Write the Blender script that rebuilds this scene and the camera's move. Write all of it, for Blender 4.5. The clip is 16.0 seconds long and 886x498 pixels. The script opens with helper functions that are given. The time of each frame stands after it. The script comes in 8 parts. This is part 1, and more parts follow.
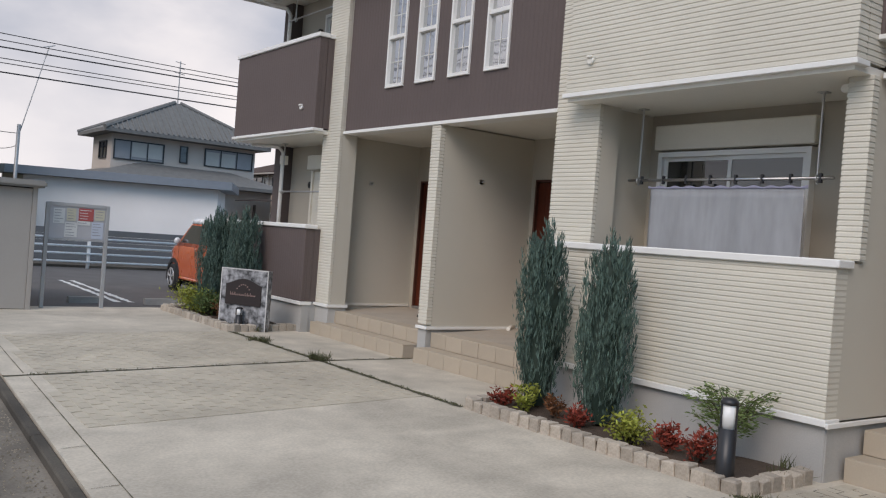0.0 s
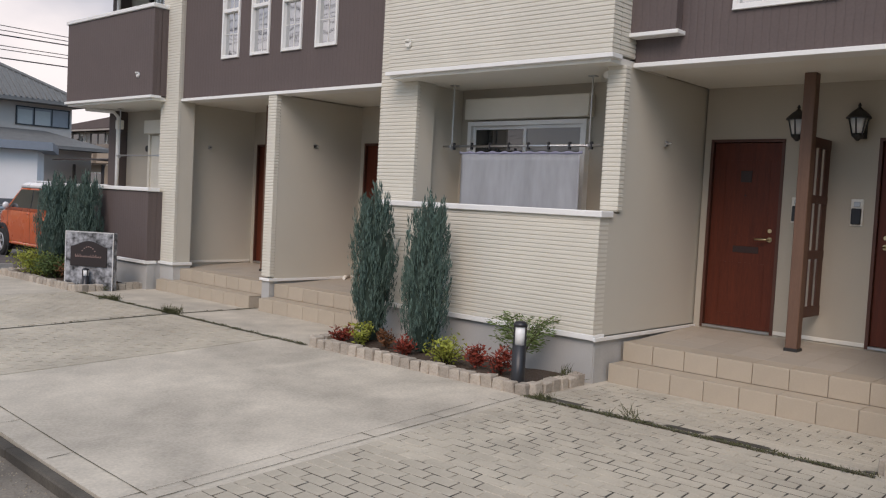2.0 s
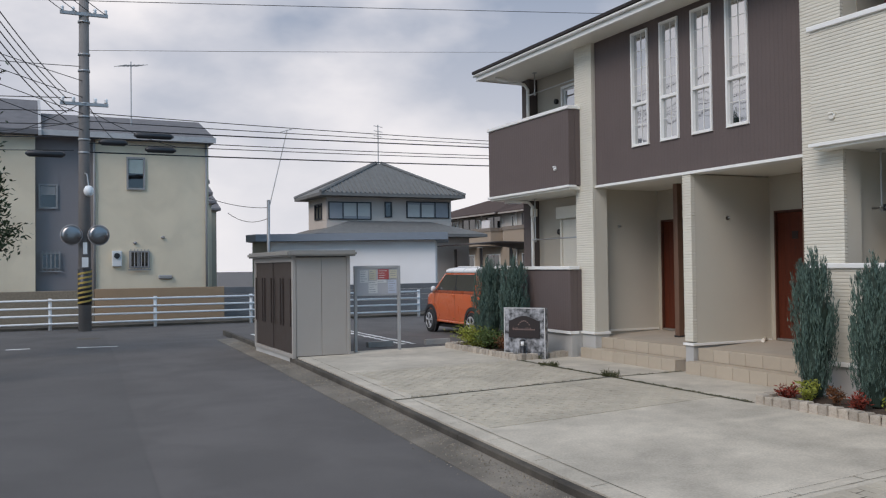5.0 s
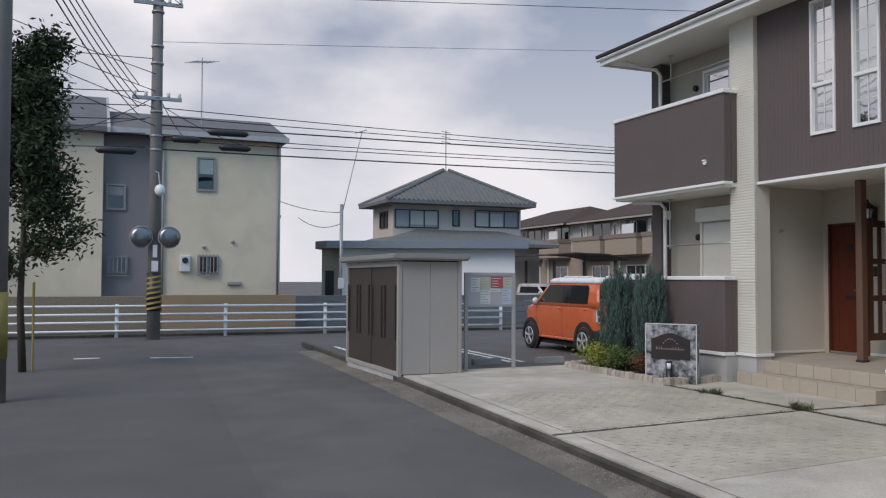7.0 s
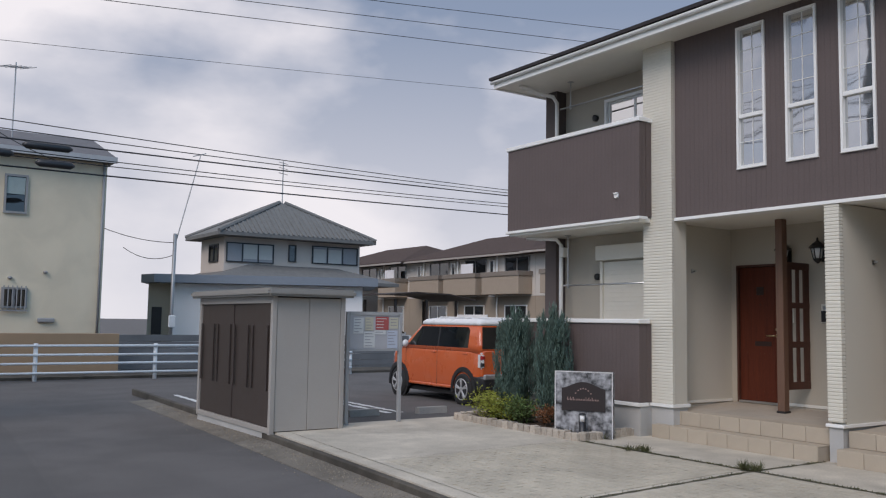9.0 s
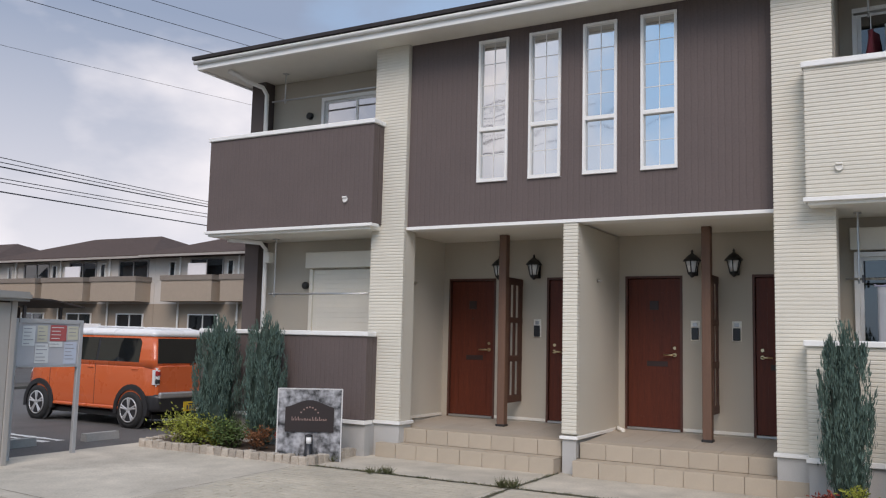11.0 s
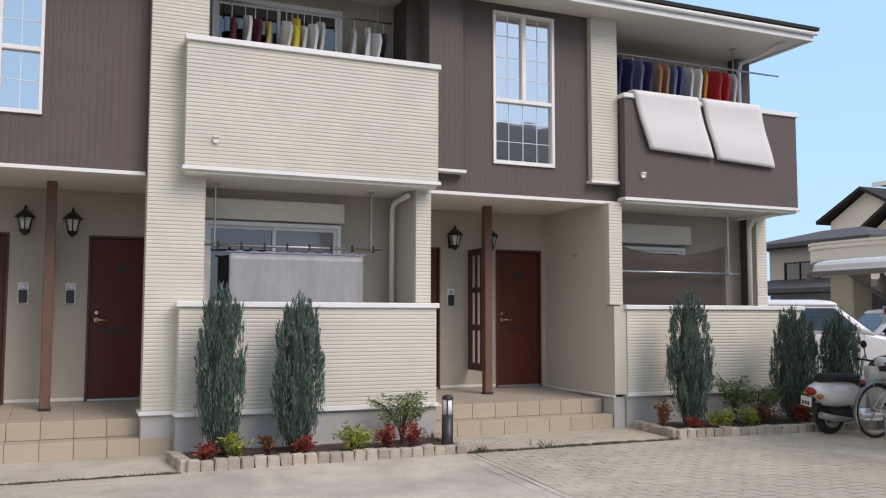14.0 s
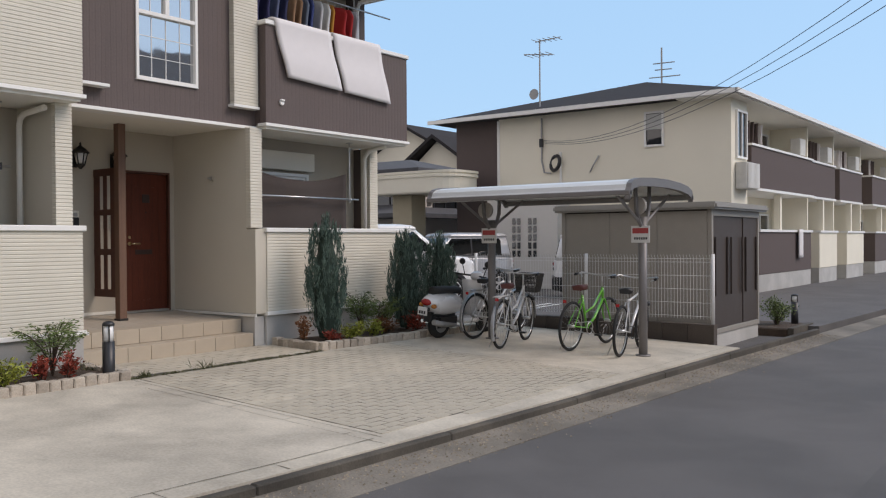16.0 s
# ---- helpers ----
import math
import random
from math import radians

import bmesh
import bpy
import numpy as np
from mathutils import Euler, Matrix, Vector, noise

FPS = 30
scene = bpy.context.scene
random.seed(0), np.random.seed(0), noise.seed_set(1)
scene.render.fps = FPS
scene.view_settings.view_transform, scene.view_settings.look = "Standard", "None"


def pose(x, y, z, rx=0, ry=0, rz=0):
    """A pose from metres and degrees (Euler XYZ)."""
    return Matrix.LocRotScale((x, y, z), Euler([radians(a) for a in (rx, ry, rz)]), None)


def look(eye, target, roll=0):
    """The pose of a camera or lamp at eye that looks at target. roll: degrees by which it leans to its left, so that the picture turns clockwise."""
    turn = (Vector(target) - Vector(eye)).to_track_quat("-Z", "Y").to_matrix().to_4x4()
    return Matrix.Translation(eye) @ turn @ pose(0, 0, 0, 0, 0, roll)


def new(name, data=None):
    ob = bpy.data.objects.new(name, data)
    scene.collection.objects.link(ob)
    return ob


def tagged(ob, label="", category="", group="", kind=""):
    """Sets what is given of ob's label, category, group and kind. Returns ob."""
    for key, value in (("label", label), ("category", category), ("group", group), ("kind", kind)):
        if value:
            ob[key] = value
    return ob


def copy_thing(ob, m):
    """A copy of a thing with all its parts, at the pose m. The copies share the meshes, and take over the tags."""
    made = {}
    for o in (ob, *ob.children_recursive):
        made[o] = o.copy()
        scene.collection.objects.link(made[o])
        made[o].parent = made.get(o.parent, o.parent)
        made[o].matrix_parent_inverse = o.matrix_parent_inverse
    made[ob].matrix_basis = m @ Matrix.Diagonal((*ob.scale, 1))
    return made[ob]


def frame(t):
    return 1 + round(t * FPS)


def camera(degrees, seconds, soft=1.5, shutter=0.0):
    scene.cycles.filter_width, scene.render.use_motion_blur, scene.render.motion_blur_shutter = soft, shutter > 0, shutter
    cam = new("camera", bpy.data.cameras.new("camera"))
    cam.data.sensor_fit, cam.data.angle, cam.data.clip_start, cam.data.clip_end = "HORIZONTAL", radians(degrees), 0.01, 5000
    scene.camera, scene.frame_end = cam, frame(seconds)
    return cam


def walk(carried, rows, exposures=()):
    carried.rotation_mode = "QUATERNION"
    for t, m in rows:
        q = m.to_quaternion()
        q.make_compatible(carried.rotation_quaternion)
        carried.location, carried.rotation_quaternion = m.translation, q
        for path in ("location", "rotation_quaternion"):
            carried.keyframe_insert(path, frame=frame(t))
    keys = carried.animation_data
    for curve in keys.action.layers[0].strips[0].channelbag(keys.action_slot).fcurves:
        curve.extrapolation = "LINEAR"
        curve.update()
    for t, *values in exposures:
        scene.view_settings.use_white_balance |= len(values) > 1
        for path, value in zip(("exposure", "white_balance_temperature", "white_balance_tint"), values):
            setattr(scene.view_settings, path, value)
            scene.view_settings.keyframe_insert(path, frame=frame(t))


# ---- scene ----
cam = camera(54.0, 16.0, soft=1.2)
PATH = [
    (0, (0.63, -0.867, 1.542), (1.822, 0.738, 1.521), 4.4),
    (0.5, (0.532, -1.067, 1.51), (1.894, 0.398, 1.504), 4.5),
    (1, (0.338, -1.29, 1.494), (1.767, 0.108, 1.441), 4.2),
    (1.5, (0.011, -1.6, 1.449), (1.466, -0.234, 1.309), 3.9),
    (2, (-0.299, -1.878, 1.612), (1.182, -0.537, 1.507), 3.0),
    (2.5, (-0.616, -2.176, 1.647), (0.885, -0.854, 1.673), 2.7),
    (3, (-0.886, -2.432, 1.634), (0.612, -1.11, 1.734), 2.1),
    (3.5, (-1.188, -2.631, 1.628), (0.251, -1.244, 1.713), 1.5),
    (4, (-1.488, -2.714, 1.674), (-0.192, -1.192, 1.722), 0.4),
    (4.5, (-1.744, -2.527, 1.672), (-0.661, -0.846, 1.712), -0.2),
    (5, (-1.952, -2.225, 1.633), (-1.095, -0.418, 1.674), -0.7),
    (5.2, (-2.007, -2.047, 1.657), (-1.215, -0.21, 1.696), -0.9),
    (7.3, (-2.298, 0.506, 1.533), (-1.536, 2.353, 1.609), 0.3),
    (7.5, (-2.316, 0.707, 1.572), (-1.531, 2.545, 1.651), 0.1),
    (8, (-2.355, 1.302, 1.559), (-1.48, 3.097, 1.665), 0.3),
    (8.5, (-2.394, 1.804, 1.558), (-1.404, 3.536, 1.695), 0.5),
    (8.7, (-2.363, 1.991, 1.545), (-1.325, 3.694, 1.695), 0.7),
    (10.8, (-2.848, 4.043, 1.588), (-1.169, 5.11, 1.79), 1.2),
    (11, (-2.833, 4.282, 1.528), (-1.101, 5.26, 1.737), 1.4),
    (11.5, (-2.863, 4.764, 1.533), (-1.008, 5.487, 1.728), 1.1),
    (12, (-2.918, 5.046, 1.498), (-0.978, 5.492, 1.692), 1.2),
    (12.5, (-3.049, 5.331, 1.429), (-1.065, 5.46, 1.642), 1.1),
    (13, (-3.094, 5.817, 1.449), (-1.117, 5.591, 1.659), 0.9),
    (13.5, (-2.936, 6.206, 1.428), (-1.02, 5.67, 1.629), 0.4),
    (14, (-2.884, 6.471, 1.475), (-1.052, 5.683, 1.627), 0.1),
    (14.5, (-2.609, 6.872, 1.426), (-0.904, 5.83, 1.521), -0.2),
    (15, (-2.481, 7.202, 1.404), (-0.92, 5.952, 1.437), -0.1),
    (15.5, (-2.425, 7.504, 1.418), (-1.026, 6.075, 1.409), -0.3),
    (16, (-2.353, 7.752, 1.428), (-1.149, 6.155, 1.408), -0.4),
]
EXPO = [(0.0, -0.20, 7100, 20), (1.5, -0.19, 7400, 23), (3.0, 0.04, 7050, 21), (4.0, -0.14, 7050, 20), (5.0, -0.25, 6900, 18), (8.5, -0.32, 6800, 20), (11.0, -0.03, 7050, 21), (12.5, 0.18, 7150, 22), (14.0, 0.09, 7300, 23), (14.6, -0.18, 7300, 21), (16.0, -0.11, 7400, 22)]
walk(cam, [(t, look(eye, target, roll)) for t, eye, target, roll in PATH], EXPO)

# ---- light ----
world = bpy.data.worlds.new("world")
scene.world = world
world.use_nodes = True
wn, wl = world.node_tree.nodes, world.node_tree.links
wn.clear()
SUN_EL, SUN_AZ = 42.0, 242.0        # degrees; azimuth clockwise from +y
sky = wn.new("ShaderNodeTexSky")
sky.sky_type, sky.sun_disc = "NISHITA", False
sky.sun_elevation, sky.sun_rotation = radians(SUN_EL), radians(SUN_AZ)
sky.air_density, sky.dust_density, sky.ozone_density = 1.0, 1.2, 1.2
tc = wn.new("ShaderNodeTexCoord")
wmap = wn.new("ShaderNodeMapping")
wmap.inputs["Scale"].default_value = (1.0, 1.0, 1.9)
wl.new(tc.outputs["Generated"], wmap.inputs["Vector"])
cl1 = wn.new("ShaderNodeTexNoise")
cl1.inputs["Scale"].default_value, cl1.inputs["Detail"].default_value, cl1.inputs["Roughness"].default_value = 1.7, 6.0, 0.52
cl1.inputs["Distortion"].default_value = 0.25
cl2 = wn.new("ShaderNodeTexNoise")
cl2.inputs["Scale"].default_value, cl2.inputs["Detail"].default_value, cl2.inputs["Roughness"].default_value = 2.7, 6.0, 0.48
wl.new(wmap.outputs[0], cl1.inputs["Vector"])
wl.new(wmap.outputs[0], cl2.inputs["Vector"])
# the cover thins out towards -y, where the sky is clear
sep = wn.new("ShaderNodeSeparateXYZ")
wl.new(tc.outputs["Generated"], sep.inputs[0])
clear = wn.new("ShaderNodeMapRange")
clear.inputs[1].default_value, clear.inputs[2].default_value = -0.5, 0.45
clear.inputs[3].default_value, clear.inputs[4].default_value = -0.3, 0.30
lean = wn.new("ShaderNodeMath")
lean.operation = "MULTIPLY_ADD"
lean.inputs[1].default_value = 0.27
wl.new(sep.outputs["X"], lean.inputs[0])
wl.new(sep.outputs["Y"], lean.inputs[2])
wl.new(lean.outputs[0], clear.inputs[0])
cadd = wn.new("ShaderNodeMath")
wl.new(cl1.outputs["Fac"], cadd.inputs[0])
wl.new(clear.outputs[0], cadd.inputs[1])
cover = wn.new("ShaderNodeValToRGB")
cover.color_ramp.elements[0].position, cover.color_ramp.elements[1].position = 0.45, 0.72
wl.new(cadd.outputs[0], cover.inputs[0])
shade = wn.new("ShaderNodeValToRGB")
shade.color_ramp.elements[0].position, shade.color_ramp.elements[0].color = 0.40, (2.9, 4.0, 5.6, 1)
shade.color_ramp.elements[1].position, shade.color_ramp.elements[1].color = 0.585, (10.3, 10.8, 11.2, 1)
wl.new(cl2.outputs["Fac"], shade.inputs[0])
cmix = wn.new("ShaderNodeMix")
cmix.data_type = "RGBA"
wl.new(cover.outputs["Color"], cmix.inputs["Factor"])
haze = wn.new("ShaderNodeMix")
haze.data_type = "RGBA"
haze.inputs["Factor"].default_value = 0.6
haze.inputs[7].default_value = (5.0, 10.2, 15.8, 1)
wl.new(sky.outputs["Color"], haze.inputs[6])
wl.new(haze.outputs[2], cmix.inputs[6])
# the cloud cover brightens towards the horizon
low = wn.new("ShaderNodeMapRange")
low.inputs[1].default_value, low.inputs[2].default_value, low.inputs[3].default_value, low.inputs[4].default_value = 0.02, 0.34, 0.80, 0.0
wl.new(sep.outputs["Z"], low.inputs[0])
glow = wn.new("ShaderNodeMix")
glow.data_type = "RGBA"
glow.inputs[7].default_value = (9.9, 10.5, 10.9, 1)
wl.new(low.outputs[0], glow.inputs["Factor"])
wl.new(shade.outputs["Color"], glow.inputs[6])
wl.new(glow.outputs[2], cmix.inputs[7])
wbg = wn.new("ShaderNodeBackground")
wbg.inputs["Strength"].default_value = 0.10
wout = wn.new("ShaderNodeOutputWorld")
wl.new(cmix.outputs[2], wbg.inputs["Color"])
wl.new(wbg.outputs[0], wout.inputs["Surface"])

sun_data = bpy.data.lights.new("sun", "SUN")
sun_data.energy, sun_data.angle, sun_data.color = 2.05, radians(34), (1.0, 0.96, 0.9)
sun = new("sun", sun_data)
_el, _az = radians(SUN_EL), radians(SUN_AZ)
sun.matrix_world = look((0, 0, 30), Vector((0, 0, 30)) - Vector((math.sin(_az) * math.cos(_el), math.cos(_az) * math.cos(_el), math.sin(_el))))

# ---- materials ----
MATS = {}


def mat(name, col, rough=0.6, metal=0.0, var=0.12, scale=6.0, fine=60.0, bump=0.15, island=0.0, obj=0.0, stain=0.0, stretch=(1, 1, 1), spec=0.5, dist=0.004, coat=0.0, trans=0.0):
    """A node material: base colour varied at two scales, with fine relief."""
    if name in MATS:
        return MATS[name]
    m = bpy.data.materials.new(name)
    m.use_nodes = True
    n, l = m.node_tree.nodes, m.node_tree.links
    b = n["Principled BSDF"]
    b.inputs["Roughness"].default_value, b.inputs["Metallic"].default_value = rough, metal
    b.inputs["Specular IOR Level"].default_value = spec
    b.inputs["Coat Weight"].default_value = coat
    t = n.new("ShaderNodeTexCoord")
    mp = n.new("ShaderNodeMapping")
    mp.inputs["Scale"].default_value = stretch
    l.new(t.outputs["Object"], mp.inputs["Vector"])
    big = n.new("ShaderNodeTexNoise")
    big.inputs["Scale"].default_value, big.inputs["Detail"].default_value = scale, 5
    small = n.new("ShaderNodeTexNoise")
    small.inputs["Scale"].default_value, small.inputs["Detail"].default_value = fine, 4
    l.new(mp.outputs[0], big.inputs["Vector"])
    l.new(mp.outputs[0], small.inputs["Vector"])
    add = n.new("ShaderNodeMath")
    add.operation = "MULTIPLY_ADD"
    add.inputs[1].default_value = 0.5
    l.new(small.outputs["Fac"], add.inputs[0])
    half = n.new("ShaderNodeMath")
    half.operation = "MULTIPLY"
    half.inputs[1].default_value = 0.5
    l.new(big.outputs["Fac"], half.inputs[0])
    l.new(half.outputs[0], add.inputs[2])
    rng = n.new("ShaderNodeMapRange")
    rng.inputs[1].default_value, rng.inputs[2].default_value = 0.32, 0.68
    rng.inputs[3].default_value, rng.inputs[4].default_value = 1 - var, 1 + var
    l.new(add.outputs[0], rng.inputs[0])
    last = rng.outputs[0]
    for amount, node, socket in ((island, "ShaderNodeNewGeometry", "Random Per Island"), (obj, "ShaderNodeObjectInfo", "Random")):
        if amount:
            g = n.new(node)
            r2 = n.new("ShaderNodeMapRange")
            r2.inputs[3].default_value, r2.inputs[4].default_value = 1 - amount, 1 + amount
            l.new(g.outputs[socket], r2.inputs[0])
            mul = n.new("ShaderNodeMath")
            mul.operation = "MULTIPLY"
            l.new(last, mul.inputs[0])
            l.new(r2.outputs[0], mul.inputs[1])
            last = mul.outputs[0]
    if stain:
        s = n.new("ShaderNodeTexNoise")
        s.inputs["Scale"].default_value, s.inputs["Detail"].default_value, s.inputs["Distortion"].default_value = 0.9, 6, 0.6
        l.new(mp.outputs[0], s.inputs["Vector"])
        r3 = n.new("ShaderNodeMapRange")
        r3.inputs[1].default_value, r3.inputs[2].default_value = 0.38, 0.6
        r3.inputs[3].default_value, r3.inputs[4].default_value = 1 - stain, 1.04
        l.new(s.outputs["Fac"], r3.inputs[0])
        mul = n.new("ShaderNodeMath")
        mul.operation = "MULTIPLY"
        l.new(last, mul.inputs[0])
        l.new(r3.outputs[0], mul.inputs[1])
        last = mul.outputs[0]
    sc = n.new("ShaderNodeVectorMath")
    sc.operation = "SCALE"
    sc.inputs[0].default_value = col
    l.new(last, sc.inputs["Scale"])
    l.new(sc.outputs[0], b.inputs["Base Color"])
    rr = n.new("ShaderNodeMapRange")
    rr.inputs[3].default_value, rr.inputs[4].default_value = max(0.02, rough - 0.08), min(1, rough + 0.08)
    l.new(big.outputs["Fac"], rr.inputs[0])
    l.new(rr.outputs[0], b.inputs["Roughness"])
    if trans:
        b.inputs["Transmission Weight"].default_value = trans
    if bump:
        bp = n.new("ShaderNodeBump")
        bp.inputs["Strength"].default_value, bp.inputs["Distance"].default_value = bump, dist
        l.new(small.outputs["Fac"], bp.inputs["Height"])
        l.new(bp.outputs[0], b.inputs["Normal"])
    MATS[name] = m
    return m


def ribbed(name, col, axis, pitch, depth, dark, var=0.06, rough=0.75, broken=0.0):
    """Siding: ribs of a pitch along one axis as relief, with the grooves darker in colour."""
    m = mat(name, col, rough, var=var, scale=2.5, fine=40, bump=0.0)
    n, l = m.node_tree.nodes, m.node_tree.links
    b = n["Principled BSDF"]
    t = n.new("ShaderNodeTexCoord")
    s = n.new("ShaderNodeSeparateXYZ")
    l.new(t.outputs["Object"], s.inputs[0])
    src = s.outputs[axis]
    if axis == "X":
        both = n.new("ShaderNodeMath")
        l.new(s.outputs["X"], both.inputs[0])
        l.new(s.outputs["Y"], both.inputs[1])
        src = both.outputs[0]
    wob = n.new("ShaderNodeTexNoise")
    wob.inputs["Scale"].default_value, wob.inputs["Detail"].default_value = 5.0, 2
    wa = n.new("ShaderNodeMath")
    wa.operation = "MULTIPLY_ADD"
    wa.inputs[1].default_value = broken * pitch
    l.new(t.outputs["Object"], wob.inputs["Vector"])
    l.new(wob.outputs["Fac"], wa.inputs[0])
    l.new(src, wa.inputs[2])
    d = n.new("ShaderNodeMath")
    d.operation = "DIVIDE"
    d.inputs[1].default_value = pitch
    l.new(wa.outputs[0], d.inputs[0])
    f = n.new("ShaderNodeMath")
    f.operation = "FRACT"
    l.new(d.outputs[0], f.inputs[0])
    ramp = n.new("ShaderNodeValToRGB")
    e = ramp.color_ramp.elements
    e[0].position, e[0].color = 0.0, (0, 0, 0, 1)
    e[1].position, e[1].color = 0.28, (1, 1, 1, 1)
    k = ramp.color_ramp.elements.new(0.9)
    k.color = (0.85, 0.85, 0.85, 1)
    k = ramp.color_ramp.elements.new(1.0)
    k.color = (0, 0, 0, 1)
    l.new(f.outputs[0], ramp.inputs[0])
    bp = n.new("ShaderNodeBump")
    bp.inputs["Strength"].default_value, bp.inputs["Distance"].default_value = 0.9, depth
    l.new(ramp.outputs["Color"], bp.inputs["Height"])
    l.new(bp.outputs[0], b.inputs["Normal"])
    old = b.inputs["Base Color"].links[0].from_socket
    mr = n.new("ShaderNodeMapRange")
    mr.inputs[3].default_value, mr.inputs[4].default_value = dark, 1.0
    breakup = n.new("ShaderNodeTexNoise")
    breakup.inputs["Scale"].default_value, breakup.inputs["Detail"].default_value = 22.0, 2
    soft = n.new("ShaderNodeMath")
    soft.operation = "MULTIPLY_ADD"
    soft.inputs[1].default_value = 1.1
    lift = n.new("ShaderNodeMath")
    lift.inputs[1].default_value = -0.42
    l.new(t.outputs["Object"], breakup.inputs["Vector"])
    l.new(breakup.outputs["Fac"], soft.inputs[0])
    l.new(ramp.outputs["Color"], soft.inputs[2])
    l.new(soft.outputs[0], lift.inputs[0])
    l.new(lift.outputs[0], mr.inputs[0])
    sc = n.new("ShaderNodeVectorMath")
    sc.operation = "SCALE"
    l.new(old, sc.inputs[0])
    l.new(mr.outputs[0], sc.inputs["Scale"])
    l.new(sc.outputs[0], b.inputs["Base Color"])
    return m


BEIGE = mat("beige_siding", (0.625, 0.59, 0.50), 0.75, var=0.045, scale=1.6, fine=70, bump=0.25, stain=0.03, dist=0.002)
# beige of the deep porch walls, darkened to hold the recess shade
CREAM_SHADED = mat("beige_render", (0.45, 0.402, 0.325), 0.85, var=0.05, scale=1.5, fine=180, bump=0.25)
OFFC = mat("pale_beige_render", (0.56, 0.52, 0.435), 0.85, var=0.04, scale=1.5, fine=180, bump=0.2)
BROWN = ribbed("brown_siding", (0.115, 0.087, 0.080), "X", 0.075, 0.003, 0.92, var=0.10, broken=0.4)
BROWNP = mat("brown_render", (0.10, 0.078, 0.072), 0.8, var=0.08, fine=120, bump=0.2)
WHITE = mat("white_trim", (0.8, 0.79, 0.75), 0.45, var=0.03, scale=3, bump=0.03)
OFFW = mat("cream_trim", (0.77, 0.74, 0.66), 0.5, var=0.04, bump=0.03)
PLINTH = mat("plinth_concrete", (0.46, 0.45, 0.425), 0.85, var=0.08, scale=3, fine=90, bump=0.3, stain=0.12)
CONC = mat("driveway_concrete", (0.505, 0.452, 0.368), 0.8, var=0.20, scale=3.2, fine=45, bump=0.25, stain=0.2)
PAVE = mat("stamped_paver", (0.455, 0.405, 0.32), 0.8, var=0.10, scale=3, fine=50, bump=0.3, island=0.05, stain=0.14)
JOINT = mat("joint_soil", (0.085, 0.078, 0.05), 0.95, var=0.3, fine=80, bump=0.5)
ASPH = mat("asphalt", (0.107, 0.099, 0.094), 0.9, var=0.16, scale=0.5, fine=160, bump=0.6, stain=0.14)
ASPH2 = mat("asphalt_older", (0.093, 0.087, 0.083), 0.9, var=0.16, scale=0.5, fine=160, bump=0.6, stain=0.1)
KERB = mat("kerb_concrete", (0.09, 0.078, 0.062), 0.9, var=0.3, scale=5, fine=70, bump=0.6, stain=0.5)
GUTTER = mat("gutter_concrete", (0.20, 0.174, 0.14), 0.9, var=0.3, scale=3, fine=60, bump=0.6, stain=0.35)
TILE = mat("porch_tile", (0.42, 0.352, 0.268), 0.6, var=0.05, scale=4, fine=120, bump=0.12, obj=0.05)
TILEF = mat("porch_floor_tile", (0.395, 0.34, 0.275), 0.65, var=0.06, scale=4, fine=120, bump=0.12, obj=0.05)
DOORW = mat("door_wood", (0.10, 0.021, 0.009), 0.5, var=0.28, scale=4, fine=30, bump=0.12, stretch=(6, 6, 0.5), spec=0.3)
POSTW = mat("post_wood", (0.145, 0.078, 0.05), 0.6, var=0.2, scale=4, fine=40, bump=0.2, stretch=(8, 8, 0.6))
GRILLE = mat("screen_wood", (0.085, 0.03, 0.018), 0.55, var=0.2, stretch=(6, 6, 0.6))
BLACK = mat("black_iron", (0.018, 0.017, 0.016), 0.5, var=0.2, bump=0.1)
DARK = mat("dark_plastic", (0.02, 0.02, 0.022), 0.4, var=0.1, bump=0.05)
RUBBER = mat("rubber", (0.018, 0.018, 0.018), 0.85, var=0.2, bump=0.2)
STEEL = mat("steel", (0.55, 0.55, 0.55), 0.32, 1.0, var=0.08, bump=0.05)
ALU = mat("aluminium", (0.5, 0.5, 0.49), 0.4, 0.85, var=0.05, bump=0.03)
GALV = mat("galvanised_steel", (0.36, 0.36, 0.355), 0.5, 0.6, var=0.12, scale=12, bump=0.08)
BRASS = mat("satin_brass", (0.62, 0.5, 0.3), 0.3, 1.0, var=0.05, bump=0.02)
SOIL = mat("bed_soil", (0.075, 0.05, 0.034), 0.95, var=0.35, scale=8, fine=70, bump=0.9, dist=0.02)
STONE = mat("granite_sett", (0.40, 0.345, 0.28), 0.85, var=0.25, scale=9, fine=60, bump=0.6, obj=0.22, island=0.1)
ROOF = mat("dark_roof", (0.04, 0.036, 0.036), 0.9, var=0.22, scale=3, fine=24, bump=0.4, spec=0.2)
LINE = mat("road_paint", (0.66, 0.66, 0.63), 0.75, var=0.16, scale=9, fine=70, bump=0.2)
LIT = mat("lamp_glass", (0.78, 0.78, 0.76), 0.35, var=0.03, bump=0.0)


